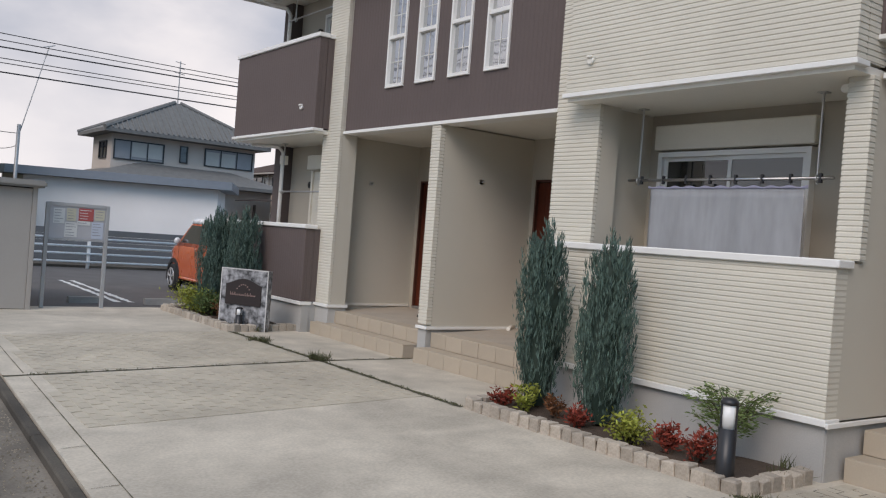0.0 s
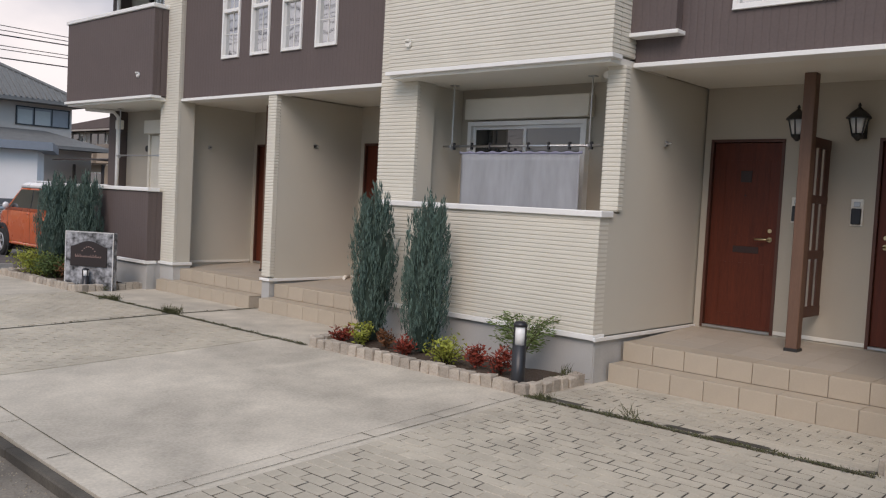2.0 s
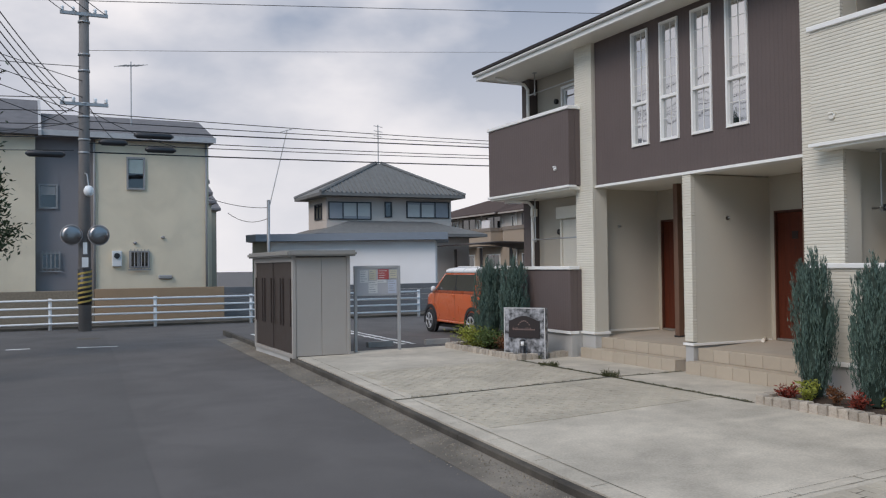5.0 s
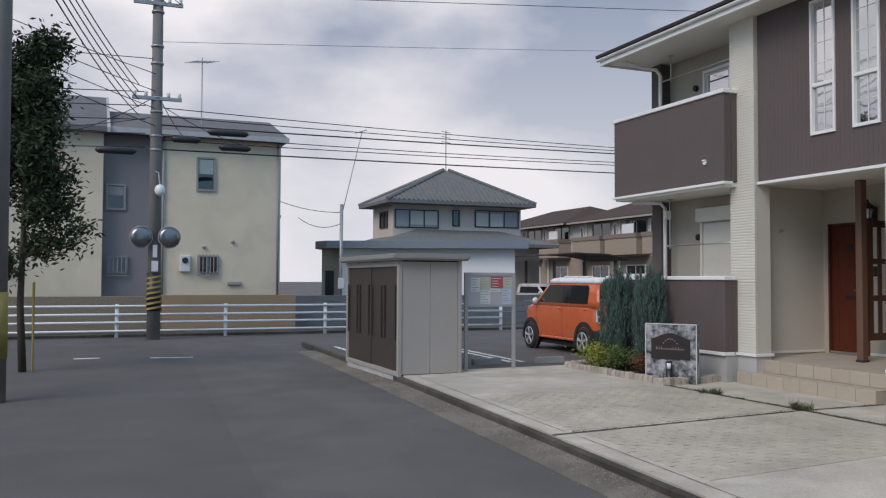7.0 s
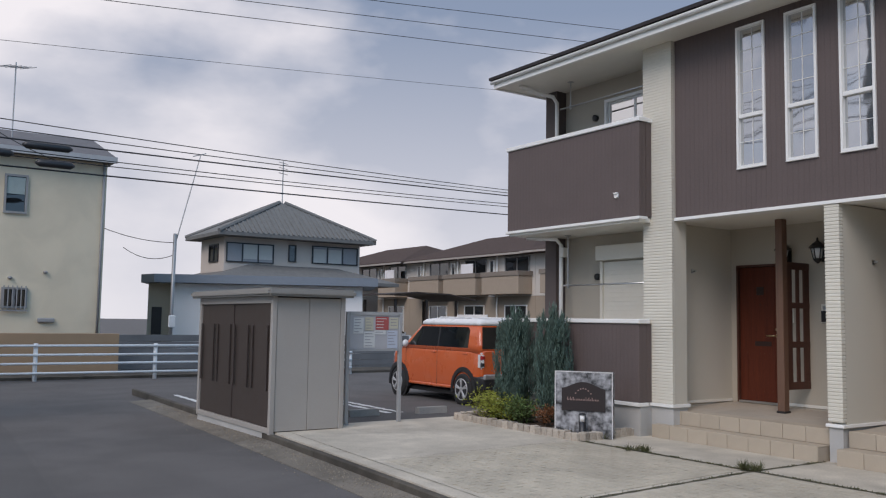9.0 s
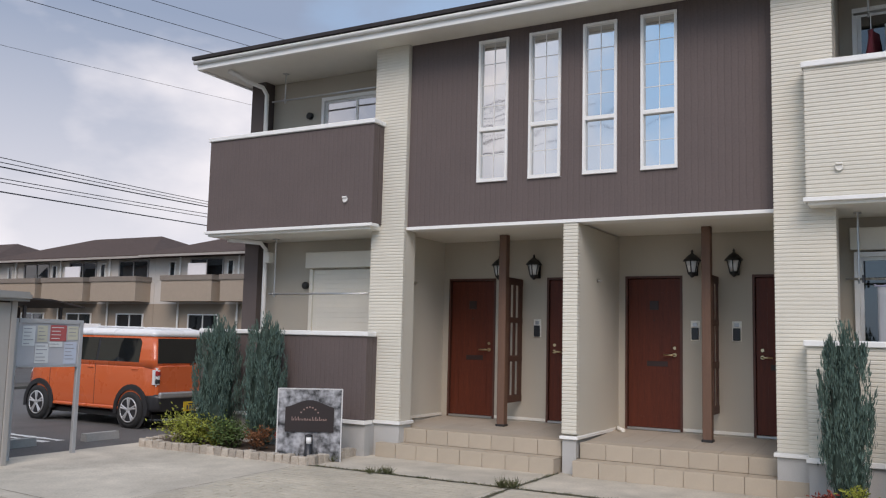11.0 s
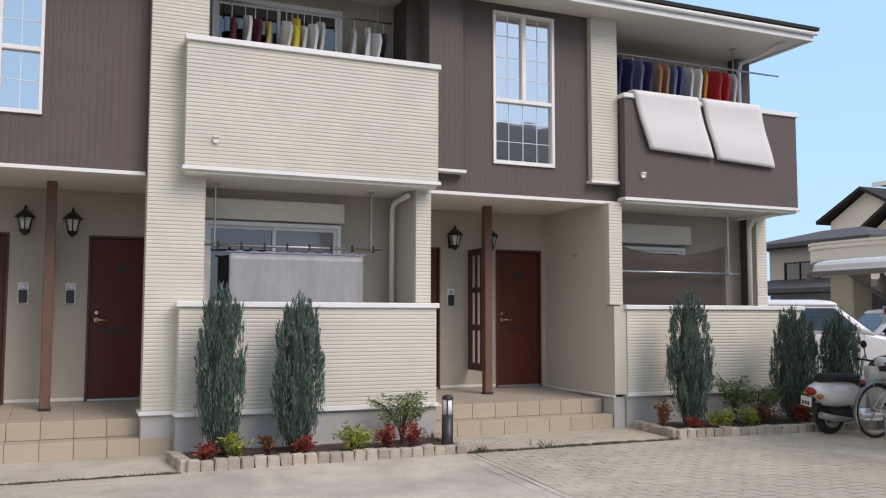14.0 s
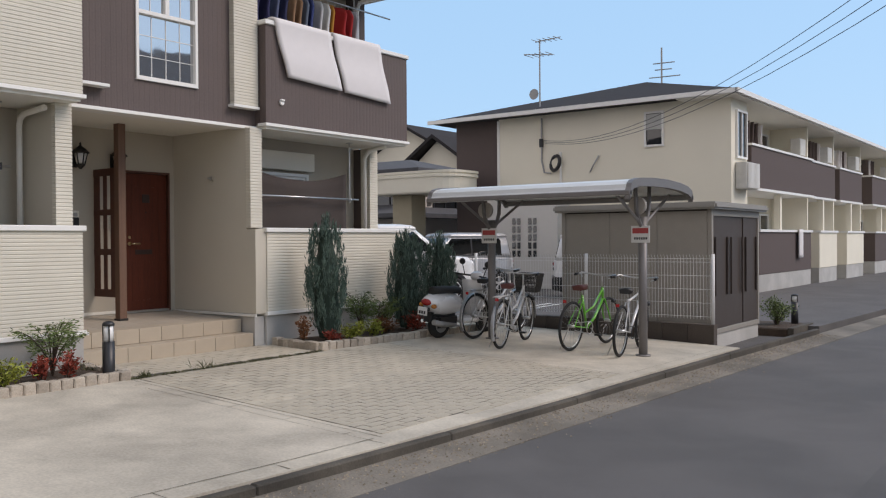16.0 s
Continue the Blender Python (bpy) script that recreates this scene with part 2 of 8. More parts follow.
def glass(name, tint, rough=0.03, body=(0.012, 0.014, 0.016)):
    """A pane that shows a dim room behind it and mirrors the sky by its Fresnel gloss."""
    if name in MATS:
        return MATS[name]
    m = bpy.data.materials.new(name)
    m.use_nodes = True
    b = m.node_tree.nodes["Principled BSDF"]
    b.inputs["Base Color"].default_value = (*body, 1)
    b.inputs["Roughness"].default_value = rough
    b.inputs["IOR"].default_value = tint
    b.inputs["Specular IOR Level"].default_value = 0.8
    n, l = m.node_tree.nodes, m.node_tree.links
    t, no, bp = n.new("ShaderNodeTexCoord"), n.new("ShaderNodeTexNoise"), n.new("ShaderNodeBump")
    no.inputs["Scale"].default_value = 1.3
    bp.inputs["Strength"].default_value, bp.inputs["Distance"].default_value = 0.25, 0.02
    l.new(t.outputs["Object"], no.inputs["Vector"])
    l.new(no.outputs["Fac"], bp.inputs["Height"])
    l.new(bp.outputs[0], b.inputs["Normal"])
    MATS[name] = m
    return m


PANE = glass("coated_window_glass", 4.2, body=(0.02, 0.028, 0.036))
PANED = glass("window_glass", 1.6)
PANEM = glass("terrace_glass", 1.65, body=(0.02, 0.021, 0.021))
PANEC = glass("curtained_glass", 1.5, body=(0.20, 0.20, 0.19))
CARG = glass("car_glass", 1.55, body=(0.006, 0.007, 0.007))

# ---- building blocks ----
BASE = {}


def thing(name, at, label, category, group="", kind=""):
    ob = new(name)
    ob.empty_display_size = 0.1
    ob.location = at
    BASE[ob] = Vector(at)
    return tagged(ob, label, category, group, kind)


def part(name, bm, material, parent, label=""):
    """Links a bmesh, given in the world's metres, as one mesh under a thing or a part."""
    base = BASE.get(parent, Vector()) if parent else Vector()
    if base.length:
        bmesh.ops.translate(bm, verts=bm.verts, vec=-base)
    me = bpy.data.meshes.new(name)
    bm.normal_update()
    bm.to_mesh(me)
    bm.free()
    me.materials.append(material)
    ob = new(name, me)
    ob.parent = parent
    BASE[ob] = base
    return tagged(ob, label)


def solid(name, bm, material, label, category, kind="", group=""):
    """A thing of one mesh."""
    return tagged(part(name, bm, material, None), label, category, group, kind)


def box(x0, x1, y0, y1, z0, z1, bevel=0.0, bm=None, seg=1):
    own = bmesh.new()
    bmesh.ops.create_cube(own, size=1)
    for v in own.verts:
        v.co = Vector(((x0 + x1) / 2 + v.co.x * (x1 - x0), (y0 + y1) / 2 + v.co.y * (y1 - y0), (z0 + z1) / 2 + v.co.z * (z1 - z0)))
    if bevel:
        bmesh.ops.bevel(own, geom=own.edges[:], offset=bevel, segments=seg, affect="EDGES")
    if bm is None:
        return own
    return merge(bm, own)


def ribs(x0, x1, y0, y1, z0, z1, pitch=0.042, groove=0.009, depth=0.0055):
    """A block clad in horizontal ribbed siding: flat ribs with narrow grooves between them."""
    n = max(1, round((z1 - z0) / pitch))
    p = (z1 - z0) / n
    rings = []
    for k in range(n):
        z = z0 + k * p
        for h, d in ((0.0, depth), (groove, depth), (groove + 0.003, 0.0), (p - 0.004, 0.0015)):
            rings.append((z + h, d))
    rings.append((z1, depth))
    bm = bmesh.new()
    vs = [[bm.verts.new((x, y, z)) for x, y in ((x0 + d, y0 + d), (x1 - d, y0 + d), (x1 - d, y1 - d), (x0 + d, y1 - d))] for z, d in rings]
    for a, b in zip(vs, vs[1:]):
        for k in range(4):
            bm.faces.new((a[k], a[(k + 1) % 4], b[(k + 1) % 4], b[k]))
    bm.faces.new(vs[0][::-1]), bm.faces.new(vs[-1])
    return bm


def shell(m, x0, x1, y0, y1, z0, z1, bevel=0.0):
    """A block of wall in its cladding."""
    return ribs(x0, x1, y0, y1, z0, z1) if m is BEIGE else box(x0, x1, y0, y1, z0, z1, bevel)


def merge(bm, other, m=None):
    me = bpy.data.meshes.new("tmp")
    if m is not None:
        bmesh.ops.transform(other, matrix=m, verts=other.verts)
    other.to_mesh(me)
    other.free()
    bm.from_mesh(me)
    bpy.data.meshes.remove(me)
    return bm


def tube(pts, r, n=8, bm=None, cap=True):
    """A round bar along points; r a radius or one for each point."""
    own = bm if bm is not None else bmesh.new()
    pts = [Vector(p) for p in pts]
    rs = r if isinstance(r, (list, tuple)) else [r] * len(pts)
    rings = []
    side = None
    for i, p in enumerate(pts):
        d = (pts[min(i + 1, len(pts) - 1)] - pts[max(i - 1, 0)]).normalized()
        if side is None:
            side = d.cross(Vector((0, 0, 1)) if abs(d.z) < 0.95 else Vector((1, 0, 0))).normalized()
        side = (side - d * side.dot(d)).normalized()
        up = d.cross(side)
        rings.append([own.verts.new(p + rs[i] * (math.cos(a) * side + math.sin(a) * up)) for a in (2 * math.pi * k / n for k in range(n))])
    for a, b in zip(rings, rings[1:]):
        for k in range(n):
            own.faces.new((a[k], a[(k + 1) % n], b[(k + 1) % n], b[k])).smooth = n > 6
    if cap:
        own.faces.new(rings[0][::-1])
        own.faces.new(rings[-1])
    return own


def torus(c, axis, R, r, n=28, k=8, bm=None, squash=1.0):
    own = bm if bm is not None else bmesh.new()
    c, axis = Vector(c), Vector(axis).normalized()
    u = axis.cross(Vector((0, 0, 1)) if abs(axis.z) < 0.9 else Vector((1, 0, 0))).normalized()
    w = axis.cross(u)
    rows = []
    for i in range(n):
        a = 2 * math.pi * i / n
        d = math.cos(a) * u + math.sin(a) * w
        rows.append([own.verts.new(c + d * (R + r * math.cos(b)) + axis * (r * squash * math.sin(b))) for b in (2 * math.pi * j / k for j in range(k))])
    for i in range(n):
        for j in range(k):
            own.faces.new((rows[i][j], rows[(i + 1) % n][j], rows[(i + 1) % n][(j + 1) % k], rows[i][(j + 1) % k])).smooth = True
    return own


def lathe(c, prof, n=20, bm=None, axis="z"):
    """A turned form: prof is (radius, height) from bottom to top."""
    own = bm if bm is not None else bmesh.new()
    c = Vector(c)
    rings = []
    for r, h in prof:
        ring = []
        for k in range(n):
            a = 2 * math.pi * k / n
            o = (r * math.cos(a), r * math.sin(a), h)
            ring.append(own.verts.new(c + (Vector(o) if axis == "z" else Vector((o[2], o[0], o[1])) if axis == "x" else Vector((o[0], o[2], o[1])))))
        rings.append(ring)
    for a, b in zip(rings, rings[1:]):
        for k in range(n):
            own.faces.new((a[k], a[(k + 1) % n], b[(k + 1) % n], b[k])).smooth = True
    own.faces.new(rings[0][::-1])
    own.faces.new(rings[-1])
    bmesh.ops.recalc_face_normals(own, faces=own.faces[:])
    return own


def prism(poly, lo, hi, axis="z", bm=None):
    """A polygon given in the two other axes, drawn out along one axis."""
    own = bm if bm is not None else bmesh.new()

    def at(p, h):
        return (p[0], p[1], h) if axis == "z" else (h, p[0], p[1]) if axis == "x" else (p[0], h, p[1])
    a = [own.verts.new(at(p, lo)) for p in poly]
    b = [own.verts.new(at(p, hi)) for p in poly]
    faces = [own.faces.new(a), own.faces.new(b)]
    for k in range(len(poly)):
        faces.append(own.faces.new((a[k], a[(k + 1) % len(poly)], b[(k + 1) % len(poly)], b[k])))
    bmesh.ops.recalc_face_normals(own, faces=faces)
    return own


def holed(x0, x1, y0, y1, z0, z1, holes):
    """A wall across x with openings through it: holes are (y0, y1, z0, z1)."""
    bm = bmesh.new()
    ys = sorted({y0, y1, *(h[0] for h in holes), *(h[1] for h in holes)})
    for a, b in zip(ys, ys[1:]):
        cut = sorted((h[2], h[3]) for h in holes if h[0] <= a + 1e-6 and h[1] >= b - 1e-6)
        z = z0
        for c, d in cut:
            if c - z > 1e-4:
                box(x0, x1, a, b, z, c, bm=bm)
            z = d
        if z1 - z > 1e-4:
            box(x0, x1, a, b, z, z1, bm=bm)
    bmesh.ops.remove_doubles(bm, verts=bm.verts, dist=1e-5)
    return bm


def kx(y):
    """The kerb's line: the edge of the forecourt towards the road."""
    return 1.80 + 0.045 * y


def along(y, stops):
    """A height that runs straight from stop to stop along y."""
    for (a, p), (b, q) in zip(stops, stops[1:]):
        if y <= b:
            return p + (q - p) * max(0.0, y - a) / (b - a)
    return stops[-1][1]


EDGE = [(-8.0, -0.12), (-3.0, -0.125), (0.0, -0.15), (3.5, -0.15), (8.2, -0.075), (13.5, -0.012), (20.0, -0.02)]
ROADZ = [(-40.0, -0.27), (-4.0, -0.25), (3.5, -0.265), (8.2, -0.19), (13.5, -0.145), (20.0, -0.155), (27.0, -0.19), (60.0, -0.19)]


def gz(x, y):
    """The forecourt's fall from the building towards the kerb."""
    e = kx(y) + 0.11
    return along(y, EDGE) * max(0.0, min(1.0, (5.62 - x) / (5.62 - e)))


def strip(left, right, ys, z, depth=0.2, n=1):
    """A solid sheet of ground between two lines along y, following a height."""
    bm = bmesh.new()
    rows = []
    for y in ys:
        a, b = left(y), right(y)
        xs = [a + (b - a) * k / n for k in range(n + 1)]
        rows.append([bm.verts.new((x, y, z(x, y))) for x in xs] + [bm.verts.new((xs[-1], y, z(xs[-1], y) - depth)), bm.verts.new((xs[0], y, z(xs[0], y) - depth))])
    m = len(rows[0])
    for p, q in zip(rows, rows[1:]):
        for k in range(m):
            bm.faces.new((p[k], p[(k + 1) % m], q[(k + 1) % m], q[k]))
    bm.faces.new(rows[0]), bm.faces.new(rows[-1])
    bmesh.ops.recalc_face_normals(bm, faces=bm.faces[:])
    return bm


def span(a, b, n):
    return [a + (b - a) * k / n for k in range(n + 1)]

# ---- ground ----
g = bmesh.new()
rows = [[g.verts.new((x, y, along(y, ROADZ))) for x in (-600, -60, -20, -5, 0, 5, 20, 60, 600)] for y in [-600, -200, -80, -40] + span(-30, 30, 30) + [40, 60, 200, 600]]
for p, q in zip(rows, rows[1:]):
    for k in range(8):
        g.faces.new((p[k], p[k + 1], q[k + 1], q[k]))
solid("ground", g, ASPH, "grey asphalt road surface reaching into the distance", "ground", "structure")
patch = strip(lambda y: -4.2, lambda y: along(y, [(-40, -1.5), (4.0, -1.05), (8.4, -0.85), (16.2, -0.40), (24.0, -0.10)]), [-40, -20] + span(-8, 24, 16), lambda x, y: along(y, ROADZ) + 0.004, 0.003)
solid("road", patch, ASPH2, "older darker asphalt strip along the road", "road", "structure")
# forecourt slab, its kerb and the gutter
slab = strip(lambda y: kx(y) + 0.112, lambda y: 8.7, span(-4.6, 14.05, 36), gz, 0.4, 24)
forecourt = solid("pavement", slab, CONC, "pale concrete forecourt with stains and joints", "pavement", "structure")
y = -24.0
kerb = bmesh.new()
while y < 20.2:
    if not -16 < y < -8.4:
        k = box(0.018, 0.105, 0.0006, 1.9994, -0.16, -0.012, 0.012)
        rise = math.degrees(math.atan2(along(y + 2, EDGE) - along(y, EDGE), 2.0))
        merge(kerb, k, pose(kx(y), y, along(y, EDGE) + random.uniform(-0.004, 0.002), rise, 0, -2.6))
    y += 2.0
solid("kerb", kerb, KERB, "dark mottled concrete kerb blocks along the road", "kerb", "structure")
gut = strip(lambda y: kx(y) - 0.40, lambda y: kx(y) + 0.04, span(-24, 20.3, 44), lambda x, y: along(y, ROADZ) + 0.006 + 0.03 * max(0.0, (x - kx(y) + 0.40) / 0.44), 0.1, 4)
solid("gutter", gut, GUTTER, "stained concrete gutter strip with grit", "gutter", "structure")
lot = prism([(kx(14.05) + 0.14, 14.05), (30, 14.05), (30, 20.3), (kx(20.3) + 0.14, 20.3)], -0.4, -0.045)
solid("parking_lot", lot, ASPH, "asphalt car park beside the apartment building", "car park", "structure")
lot2 = prism([(5.5, -8.6), (40, -8.6), (40, -5.6), (5.5, -5.6)], -0.4, -0.05)
solid("parking_lot", lot2, ASPH, "asphalt car park behind the bicycle shelter", "car park", "structure")
lot3 = prism([(5.5, -17.2), (40, -17.2), (40, -8.61), (5.5, -8.61)], -0.4, -0.13)
solid("parking_lot", lot3, ASPH, "asphalt yard before the neighbouring apartments", "car park", "structure")
rside = prism([(kx(-24) + 0.14, -24), (5.4, -24), (5.4, -8.4), (kx(-8.4) + 0.14, -8.4)], -0.4, -0.13)
solid("parking_lot", rside, ASPH, "asphalt strip before the neighbouring apartments", "car park", "structure")
# narrow border course and joints
jm = bmesh.new()


def joint(a, b, w=0.03, bm=jm, z=0.004):
    a, b = Vector(a).to_3d(), Vector(b).to_3d()
    d = (b - a).normalized()
    s = Vector((-d.y, d.x, 0))
    n = max(2, int((b - a).length / 0.12))
    rows = []
    for i in range(n + 1):
        p = a.lerp(b, i / n)
        p.z = gz(p.x, p.y) if -4.6 < p.y < 14.05 else 0.0
        ww = w * random.uniform(0.45, 1.1)
        rows.append([bm.verts.new(p + s * ww / 2 + Vector((0, 0, z))), bm.verts.new(p - s * ww / 2 + Vector((0, 0, z)))])
    for p, q in zip(rows, rows[1:]):
        bm.faces.new((p[0], p[1], q[1], q[0]))


joint((5.68, -0.3), (5.68, 2.5), 0.05, jm, 0.011)
joint((5.68, 5.45), (5.68, 10.95), 0.075)
joint((kx(8.2) + 0.1, 8.2), (7.0, 8.2), 0.065)
joint((kx(2.55) + 0.3, 2.52), (5.6, 2.52), 0.008)
joint((kx(2.55) + 0.3, 2.66), (5.2, 2.66), 0.005)
joint((kx(2.6) + 0.32, 2.6), (kx(8.1) + 0.32, 8.1), 0.01)
joint((kx(8.3) + 0.30, 8.3), (kx(13.4) + 0.30, 13.4), 0.01)
joint((kx(-1.5) + 0.26, -1.5), (kx(-4.5) + 0.26, -4.5), 0.006)
joint((kx(-1.45) + 0.3, -1.45), (5.6, -1.45), 0.01)
joint((kx(10.9) + 0.3, 10.95), (5.6, 10.95), 0.008)
for i in range(6):
    yy = 2.66 + i * 0.95
    joint((kx(yy) + 0.14, yy), (kx(yy) + 0.31, yy), 0.008)
for i in range(5):
    xx = 2.5 + i * 0.72
    joint((xx, 2.52), (xx, 2.66), 0.008)
solid("joint_lines", jm, JOINT, "dark soil-filled joints between the concrete bays", "joint", "structure")

# ---- apartment building ----
W, D = 7.05, 8.63                   # front wall, door wall
BKM, BKL, BKR = 7.74, 7.72, 7.90    # recess back walls: middle block, far end, near end
ZF, ZC, ZE = 0.425, 3.0, 5.55       # porch floor at the doors, porch ceiling, soffit
apt = thing("apartment_building", (7.05, 5.0, 0.0), "two-storey beige and brown sided apartment building", "building")


def wall(x0, x1, y0, y1, z0, z1, m=CREAM_SHADED, name="wall", bevel=0.0, label=""):
    return part(name, shell(m, x0, x1, min(y0, y1), max(y0, y1), z0, z1, bevel), m, apt, label)


# upper front, brown, with window openings
WIN = [(9.38, 8.95), (8.66, 8.23), (7.94, 7.51), (7.22, 6.79)]
part("wall", holed(W, W + 0.2, 5.72, 10.42, 3.03, ZE, [(b, a, 3.58, 5.45) for a, b in WIN]), BROWN, apt, "brown vertical-grain siding")
part("wall", holed(W, W + 0.2, -0.02, 2.44, 3.03, ZE, [(0.59, 1.5, 3.44, 5.45)]), BROWN, apt, "brown vertical-grain siding")
wall(6.93, W, 1.98, 2.44, 3.29, ZE, BROWN, "pilaster", 0.004)
wall(6.90, W, 1.94, 2.44, 3.25, 3.288, WHITE, "ledge", 0.004)
wall(6.95, W, -0.36, 0.06, 3.29, ZE, BEIGE, "pilaster", 0.004, "beige ribbed siding")
wall(6.92, W, -0.36, 0.09, 3.25, 3.288, WHITE, "ledge", 0.004)
wall(W, W + 0.2, -0.40, -0.02, 3.03, ZE, BROWN)
# white drip trims
for a, b in ((5.74, 10.42), (-0.40, 2.44)):
    wall(W - 0.035, W + 0.21, a, b, 2.985, 3.028, WHITE, "trim", 0.004)
# pillars
for a, b, x in ((10.42, 10.95, 6.97), (5.12, 5.73, 6.86)):
    part("pillar", ribs(x, x + 0.05, a, b, 0.46, ZE), BEIGE, apt, "beige ribbed siding")
    part("pillar", box(x + 0.051, x + 0.3, a + 0.005, b - 0.005, 0.46, ZE), OFFC, apt)
    part("pillar_trim", box(x - 0.03, x + 0.33, a - 0.03, b + 0.03, 0.415, 0.458, 0.004), WHITE, apt)
    part("plinth", box(x + 0.01, x + 0.31, a, b, -0.1, 0.413), PLINTH, apt)
# porch: door wall in the shade-darkened beige, sides, divider
holes_l = [(9.845, 10.62, ZF, 2.45), (8.265, 9.04, ZF, 2.45), (7.135, 7.90, ZF, 2.45), (5.49, 6.26, ZF, 2.45)]
holes_r = [(1.565, 2.365, ZF, 2.45), (-0.095, 0.67, ZF, 2.45)]
part("wall", holed(D, D + 0.2, 5.40, 10.72, 0.0, ZC, holes_l), CREAM_SHADED, apt)
part("wall", holed(D, D + 0.2, -0.17, 2.44, 0.0, ZC, holes_r), CREAM_SHADED, apt)
wall(7.2, D + 0.2, 10.72, 10.92, 0.0, ZC, OFFC)
wall(7.1, D + 0.2, 5.20, 5.40, 0.0, ZC, OFFC)
wall(W + 0.06, D, 7.99, 8.17, 0.44, 2.985, OFFC)
part("pillar", ribs(W - 0.02, W + 0.058, 7.985, 8.175, 0.46, 2.983), BEIGE, apt, "beige ribbed siding")
part("pillar_trim", box(W - 0.04, D - 0.02, 7.965, 8.195, 0.40, 0.438, 0.004), WHITE, apt)
part("plinth", box(W - 0.01, D - 0.02, 7.995, 8.165, -0.1, 0.398), PLINTH, apt)
# the side walls of the middle block and of the end block
wall(6.97, D + 0.2, 2.462, 2.62, 1.6, ZC, OFFC)
wall(6.645, D + 0.2, 2.462, 2.619, 0.44, 1.6, OFFC)
wall(6.66, D + 0.2, 2.45, 2.61, -0.1, 0.40, PLINTH, "plinth")
wall(6.60, D, 2.415, 2.437, 0.40, 0.436, WHITE, "trim", 0.003)
wall(6.88, 6.966, 2.43, 2.63, 1.62, 2.99, BEIGE, "pillar", 0.004)
wall(7.0, D + 0.2, -0.36, -0.17, 1.6, ZC, OFFC)
wall(6.82, D + 0.2, -0.359, -0.171, 0.44, 1.6, OFFC)
wall(6.86, D + 0.2, -0.35, -0.18, -0.1, 0.40, PLINTH, "plinth")
wall(6.80, D, -0.168, -0.145, 0.40, 0.436, WHITE, "trim", 0.003)
wall(6.90, 6.998, -0.37, -0.16, 1.62, 2.99, BEIGE, "pillar", 0.004)
wall(7.48, 7.69, -3.45, -3.25, 0.0, 3.0, BEIGE, "pillar", 0.004)
# parapets of the three ground-floor terraces
for a, b, x, m in ((2.46, 5.40, 6.63, BEIGE), (-3.45, -0.36, 6.8, BEIGE), (10.80, 13.75, 6.72, BROWN)):
    part("parapet", shell(m, x, x + 0.16, a, b, 0.46, 1.555, 0.006), m, apt, "ribbed beige siding" if m is BEIGE else "brown siding")
    part("coping", box(x - 0.03, x + 0.19, a - 0.03, b + 0.03, 1.556, 1.618, 0.008), WHITE, apt)
    part("parapet_trim", box(x - 0.025, x + 0.17, a - 0.02, b + 0.02, 0.408, 0.458, 0.004), WHITE, apt)
    part("plinth", box(x + 0.02, x + 0.15, a, b, -0.1, 0.406), PLINTH, apt)
for x0, x1, yy, m in ((6.96, 6.9, -3.45, BEIGE), (6.88, 6.72, 13.60, BROWN)):
    part("parapet", shell(m, x0, x1 + 1.0, yy, yy + 0.15, 0.46, 1.555), m, apt)
    part("coping", box(x0 + 0.03, x1 + 1.0, yy - 0.02, yy + 0.17, 1.556, 1.618, 0.006), WHITE, apt)
    part("plinth", box(x0, x1 + 1.0, yy + 0.01, yy + 0.14, -0.1, 0.45), PLINTH, apt)
for a, b, x in ((5.38, 5.41, 6.63),):
    part("parapet", ribs(x + 0.161, 6.86, 5.24, 5.40, 0.46, 1.555), BEIGE, apt)
    part("plinth", box(x + 0.15, 6.86, 5.25, 5.39, -0.1, 0.45), PLINTH, apt)
part("parapet", box(6.88, 6.97, 10.80, 10.95, 0.46, 1.555), BROWN, apt)
part("plinth", box(6.87, 6.98, 10.81, 10.94, -0.1, 0.45), PLINTH, apt)
# balconies
for a, b, x, m in ((2.44, 5.38, 6.63, BEIGE), (-3.45, -0.38, 6.82, BROWN), (10.79, 13.77, 6.72, BROWN)):
    bal = part("balcony", shell(m, x, x + 0.14, a, b, 3.07, 4.43, 0.006), m, apt, "ribbed beige siding" if m is BEIGE else "brown siding")
    inner = 7.3 if m is BEIGE else 7.7
    for s in (a, b - 0.13):
        part("balcony_side", shell(m, x + 0.141, inner if (s < -1 or s > 13) else W, s, s + 0.13, 3.07, 4.43), m, bal)
        part("coping", box(x + 0.17, inner if (s < -1 or s > 13) else W, s - 0.02, s + 0.15, 4.431, 4.49, 0.006), WHITE, bal)
    part("coping", box(x - 0.03, x + 0.168, a - 0.025, b + 0.025, 4.431, 4.495, 0.008), WHITE, bal)
    part("trim", box(x - 0.03, x + 0.15, a - 0.025, b + 0.025, 3.025, 3.068, 0.004), WHITE, bal)
    part("balcony_floor", box(x + 0.02, 7.715, a + 0.02, b - 0.02, 2.99, 3.05), OFFW, bal)
